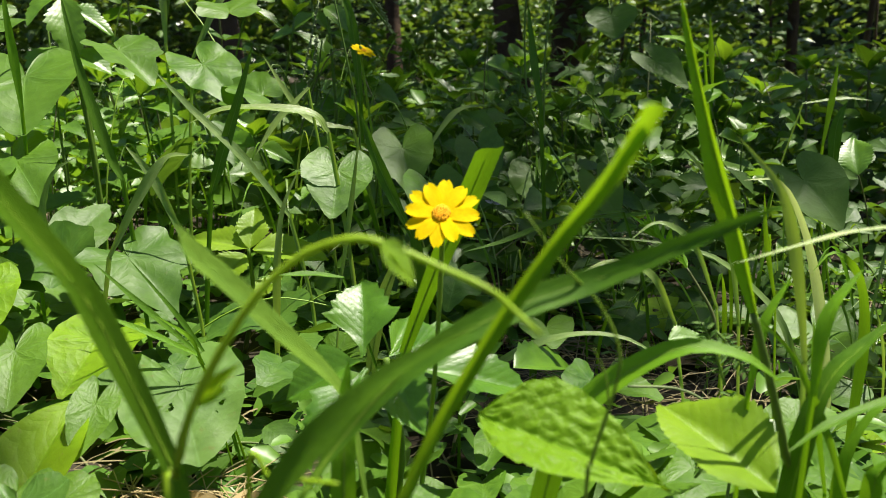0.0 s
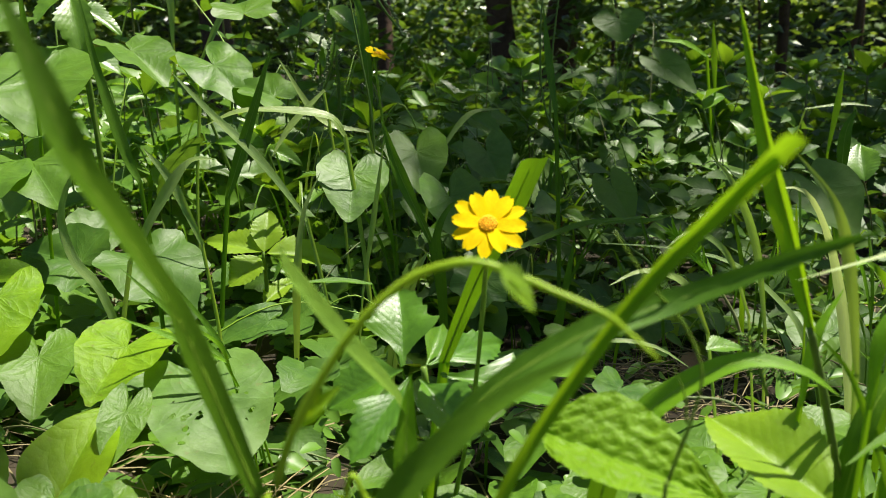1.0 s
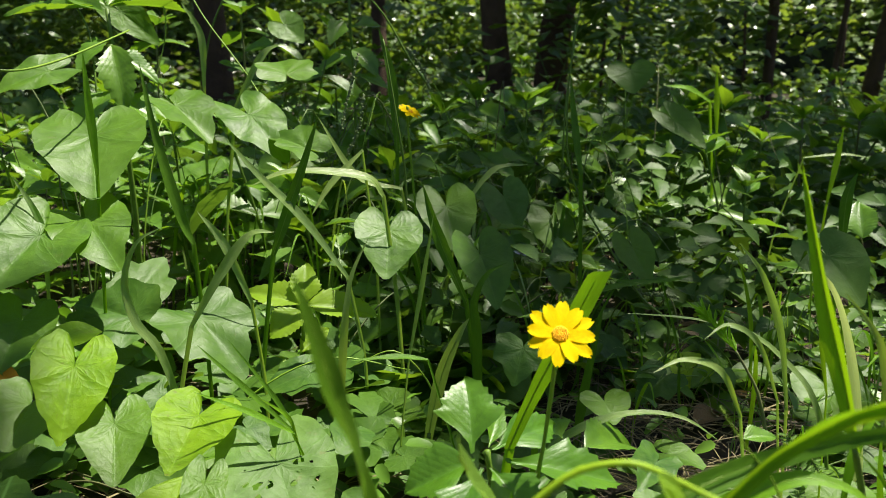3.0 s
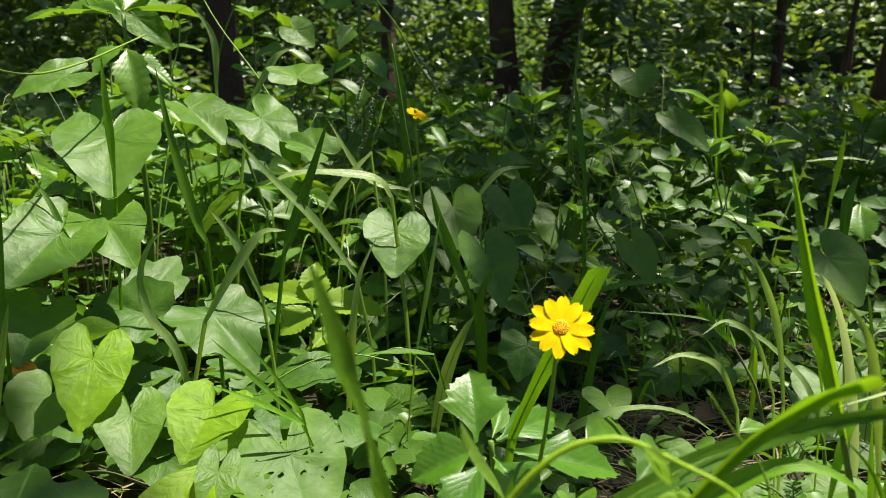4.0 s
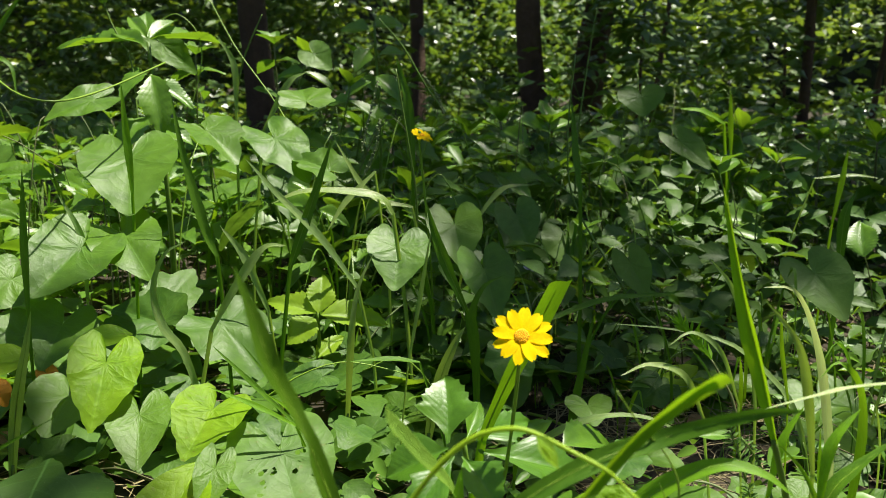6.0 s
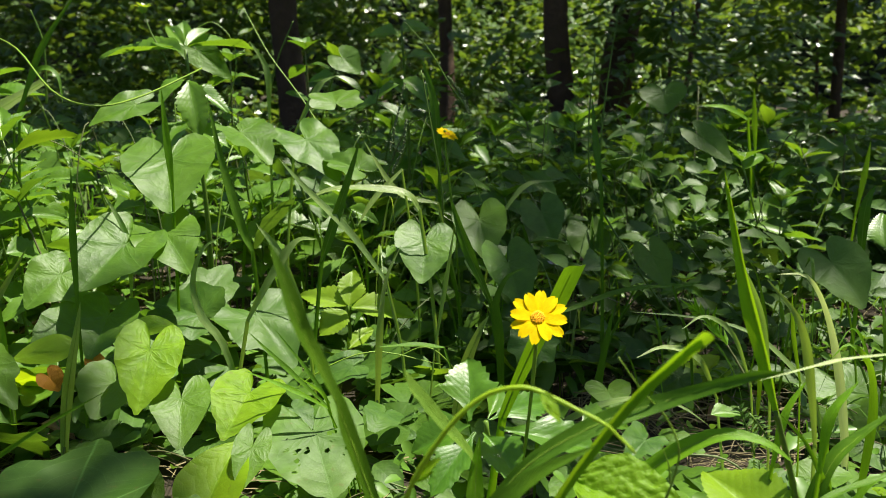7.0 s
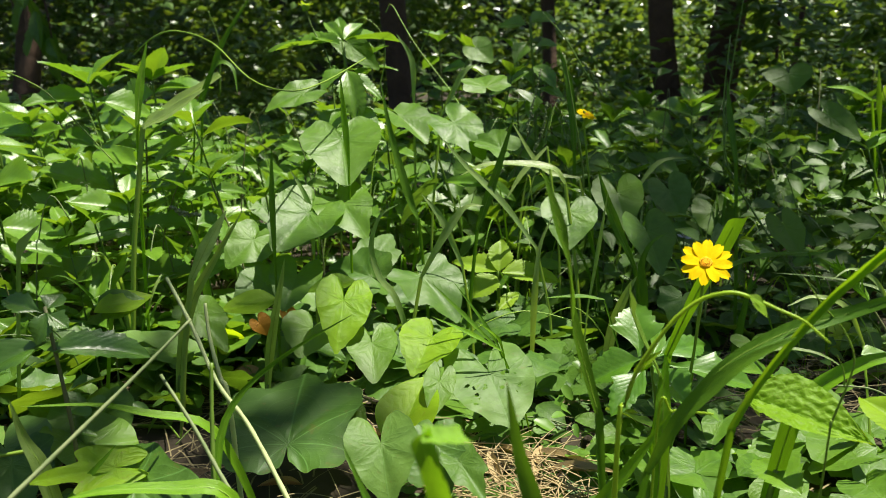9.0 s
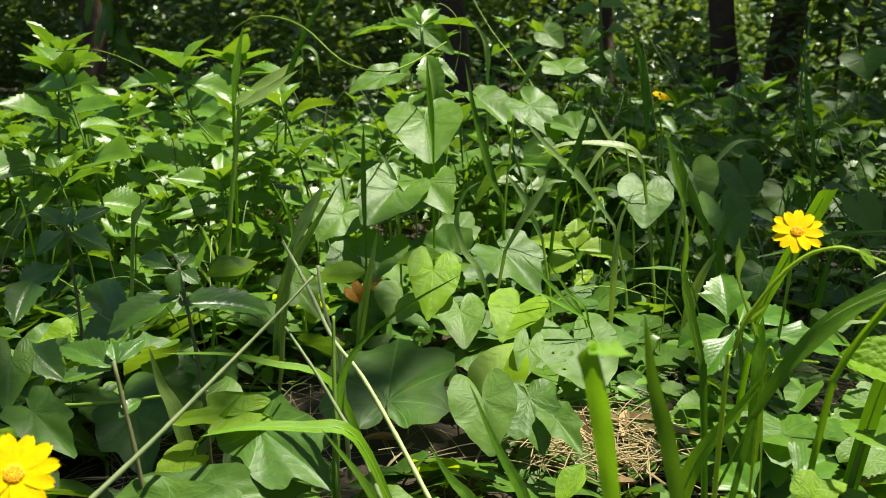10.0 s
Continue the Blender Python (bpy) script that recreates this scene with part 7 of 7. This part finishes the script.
def tree(x, y, r, h, seed, lean, crown, count):
    """A slender tree: flared trunk, limbs, and a ragged crown of small leaves overhead."""
    rng = random.Random(seed)
    root = tagged(new("tree"), "slender dark-barked tree in the shade behind the undergrowth", "tree", "trees behind")
    root.location = (x, y, 0)
    v, f = trunk_data(x, y, r, h, seed, lean)
    link_mesh("trunk", v, f, M_BARK, root)
    topv = Vector((lean[0] * h, lean[1] * h, h))
    for i in range(5):
        a = i * 1.26 + seed
        s = 0.55 + 0.09 * i
        b = topv * s
        e = b + Vector((math.cos(a), math.sin(a), 0.6)) * crown * 0.6
        tube("limb", [b, (b + e) * 0.5 + Vector((0, 0, 0.06)), e], r * 0.32, r * 0.08, M_BARK, root)
    verts, faces = [], []
    for i in range(count):
        cl = i % 14
        ca = cl * 2.4 + seed
        cr = crown * (0.25 + 0.65 * ((cl * 0.618) % 1))
        cc = topv + Vector((cr * math.cos(ca), cr * math.sin(ca), crown * (0.5 * ((cl * 0.37) % 1) - 0.1)))
        c = cc + Vector((rng.gauss(0, 0.16), rng.gauss(0, 0.16), rng.gauss(0, 0.12))) * crown * 1.2
        a = rng.uniform(0, 6.28)
        d = Vector((math.cos(a), math.sin(a), rng.uniform(-0.7, 0.3))).normalized()
        n = Vector((rng.uniform(-0.5, 0.5), rng.uniform(-0.5, 0.5), 1)).normalized()
        s = d.cross(n).normalized()
        ln = rng.uniform(0.06, 0.11)
        w = ln * 0.27
        k = len(verts)
        verts += [c, c + d * ln * 0.4 + s * w, c + d * ln * 0.45 + n * 0.08 * ln, c + d * ln * 0.4 - s * w, c + d * ln]
        faces += [(k, k + 1, k + 2), (k, k + 2, k + 3), (k + 1, k + 4, k + 2), (k + 2, k + 4, k + 3)]
    link_mesh("crown", verts, faces, M_FAR, root, "", [(0.5, 0.9)] * len(verts), smooth=False)
    return root


tree(-0.53, 2.23, 0.038, 3.4, 1, (0.0, 0.02), 0.55, 1500)
tree(-0.11, 2.55, 0.022, 3.6, 2, (-0.01, 0.03), 0.55, 1500)
tree(0.25, 2.29, 0.034, 3.3, 3, (-0.05, 0.02), 0.60, 1500)
tree(0.36, 2.40, 0.044, 3.6, 4, (0.17, 0.02), 0.60, 1500)
tree(1.75, 3.1, 0.030, 3.4, 5, (0.06, 0.0), 0.6, 1400)
tree(-2.3, 3.0, 0.05, 3.4, 6, (-0.02, 0.05), 0.6, 1500)
for i in range(15):
    tree(0.62 + 0.19 * i + 0.07 * math.sin(i * 5.0), 2.7 + 0.5 * math.sin(i * 2.3), 0.006 + 0.004 * (i % 3), 2.9, 20 + i, (0.09 * math.sin(i * 1.7), 0.02), 0.35, 160)
def hanging_bough(top, end, count, size):
    """A drooping twig hung with long leaves."""
    root = tagged(new("hanging_bough"), "drooping twig hung with long bright green leaves", "bough")
    root.location = top
    d = Vector(end) - Vector(top)
    tube("twig", [(0, 0, 0), d * 0.5 + Vector((0.05, 0, 0.05)), d], 0.006, 0.002, M_BARK, root, n=10, k=5)
    rng = random.Random(3)
    for i in range(count):
        c = d * (0.25 + 0.75 * i / (count - 1)) + Vector((0.05, 0, 0.05)) * (1 - i / count) * 0.6
        w = Vector((rng.uniform(-0.7, 0.7), rng.uniform(-0.5, 0.5), -1)).normalized()
        leaf("lance", c, c + w * size * rng.uniform(0.7, 1.2), (rng.uniform(-0.5, 0.5), -0.8, 0.5), size * 0.4, root, i)
    return root


hanging_bough((-1.616, 2, 0.535), (-1.463, 2, 0.309), 12, 0.10)
UP = SUN * (3.0 / SUN.z)
# leaf clumps added out of view towards the sun: they shade chosen spots on one side and behind, and leave the creepers
# in sun
leaf_cloud("canopy", "unseen leaf clumps added overhead to shade the right and back", "canopy",
           [(x + UP.x, y + UP.y, 3.0 + 0.3 * math.sin(x * 9 + y), 0.32, 0.30, 0.16) for x, y in
            ((0.84, 1.02), (0.56, 1.08), (1.08, 0.95), (0.62, 1.25), (1.10, 1.25), (0.10, 1.30), (-0.35, 1.45), (-0.85, 1.65), (0.20, 1.75), (0.75, 1.75), (1.4, 0.8), (1.6, 1.4), (-0.5, 2.0), (-1.3, 1.9))], 3000, 0.085, 8, M_FAR, -0.22)
leaf_cloud("canopy", "unseen leaf clumps added overhead to shade the left side", "canopy",
           [(x + UP.x, y + UP.y, 3.0, 0.13, 0.12, 0.1) for x, y in ((-0.52, 0.24), (-0.62, 0.40), (-0.38, 0.30), (-0.45, 0.12))], 190, 0.07, 18, M_FAR, -1.0)
leaf_cloud("canopy", "unseen leaf clumps added overhead to dapple the middle", "canopy",
           [(x + UP.x, y + UP.y, 3.0, 0.13, 0.12, 0.1) for x, y in ((0.12, 0.58), (0.24, 0.61), (-0.10, 0.95), (0.0, 1.12), (-0.2, 1.15), (0.16, 0.64), (0.11, 0.79), (0.16, 0.88), (0.05, 0.99), (0.15, 1.08), (-0.06, 0.84), (-0.14, 0.92), (0.02, 0.72))], 400, 0.07, 19, M_FAR, -1.0)
leaf_cloud("canopy", "small unseen leaf clumps added overhead to shade single spots", "canopy",
           [(x + UP.x, y + UP.y, 3.0, 0.085, 0.08, 0.07) for x, y in ((0.09, 0.50), (0.17, 0.60), (0.08, 0.62), (0.06, 0.46), (-0.28, 0.43), (-0.29, 0.27), (-0.37, 0.22), (0.26, 0.80), (0.23, 0.67), (-0.20, 0.32))], 175, 0.06, 28, M_FAR, -1.0)
leaf_cloud("canopy", "unseen leaf mass added overhead to darken the woods behind", "canopy",
           [(rng.uniform(-5.4, -0.4) + UP.x, rng.uniform(2.3, 7.6) + UP.y, rng.uniform(3.2, 4.6), 1.1, 0.9, 0.4) for i in range(36)], 25000, 0.15, 9, M_FAR)
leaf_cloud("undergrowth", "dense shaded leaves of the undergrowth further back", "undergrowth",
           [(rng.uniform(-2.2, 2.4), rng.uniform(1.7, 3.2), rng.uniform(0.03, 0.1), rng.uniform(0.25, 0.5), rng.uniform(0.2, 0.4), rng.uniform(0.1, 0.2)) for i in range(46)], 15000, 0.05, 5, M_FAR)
leaf_cloud("ground_cover", "low weeds spreading over the ground around the bed", "ground cover",
           [(6.0 * math.cos(a) * s, 0.6 + 6.0 * math.sin(a) * s, 0.0, 0.9, 0.9, 0.06) for i in range(110) for a, s in [(i * 2.39996, 0.26 + 0.74 * math.sqrt(i / 110))]], 70000, 0.085, 61, M_LANCE, -0.35)
leaf_cloud("ground_cover", "low weeds round the edge of the bed", "ground cover",
           [(1.15 * math.cos(a), -0.3 + 0.9 * math.sin(a), 0.0, 0.42, 0.36, 0.06) for a in np.linspace(math.pi, 2 * math.pi, 12)] + [(-1.35, 0.25, 0.0, 0.4, 0.35, 0.06), (1.2, 0.15, 0.0, 0.4, 0.35, 0.06)], 9000, 0.07, 62, M_LANCE, -0.35)
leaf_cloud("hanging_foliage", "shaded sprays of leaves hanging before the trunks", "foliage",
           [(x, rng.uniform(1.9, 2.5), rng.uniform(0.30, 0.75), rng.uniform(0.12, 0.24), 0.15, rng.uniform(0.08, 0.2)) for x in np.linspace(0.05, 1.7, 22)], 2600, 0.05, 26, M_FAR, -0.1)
leaf_cloud("shrubbery", "shrubs behind the trees in a lighter green for sun", "shrubs",
           [(x, rng.uniform(4.0, 6.0), rng.uniform(0.2, 1.1), rng.uniform(0.4, 0.7), 0.45, rng.uniform(0.4, 0.8)) for x in np.linspace(0.75, 5.6, 22)], 13000, 0.06, 6, M_SUNSHRUB, 0.26)
leaf_cloud("shrubbery", "shrubs behind the trees in a darker green for shade", "shrubs",
           [(x, rng.uniform(3.4, 4.8), rng.uniform(0.2, 0.9), rng.uniform(0.4, 0.7), 0.45, rng.uniform(0.4, 0.8)) for x in np.linspace(-4.0, 0.7, 22)], 30000, 0.06, 16, M_FAR, -0.05)
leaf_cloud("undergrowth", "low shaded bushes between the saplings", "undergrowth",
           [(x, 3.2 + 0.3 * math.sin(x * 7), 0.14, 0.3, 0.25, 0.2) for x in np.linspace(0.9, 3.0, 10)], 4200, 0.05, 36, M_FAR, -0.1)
leaf_cloud("far_woods", "dark woods closing the view", "woods",
           [(x, rng.uniform(5.5, 7.5), rng.uniform(0.4, 1.8), rng.uniform(0.8, 1.2), 0.6, rng.uniform(0.8, 1.4)) for x in np.linspace(-7, 7, 34)], 40000, 0.15, 7, M_FAR)


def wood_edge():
    """A ring of woods far off, their shade put into a near-black colour, that closes the place all round."""
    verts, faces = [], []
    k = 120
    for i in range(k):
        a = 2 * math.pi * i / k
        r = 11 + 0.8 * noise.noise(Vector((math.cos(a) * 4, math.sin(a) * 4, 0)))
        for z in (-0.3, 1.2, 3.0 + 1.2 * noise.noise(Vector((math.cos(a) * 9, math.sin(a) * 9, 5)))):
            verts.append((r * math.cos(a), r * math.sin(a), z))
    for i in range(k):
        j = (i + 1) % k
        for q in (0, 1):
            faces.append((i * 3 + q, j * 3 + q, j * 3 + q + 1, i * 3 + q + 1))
    return tagged(link_mesh("backdrop", verts, faces, M_SHADEWOODS), "distant woods, coloured near black for their shade", "woods", kind="structure")


wood_edge()
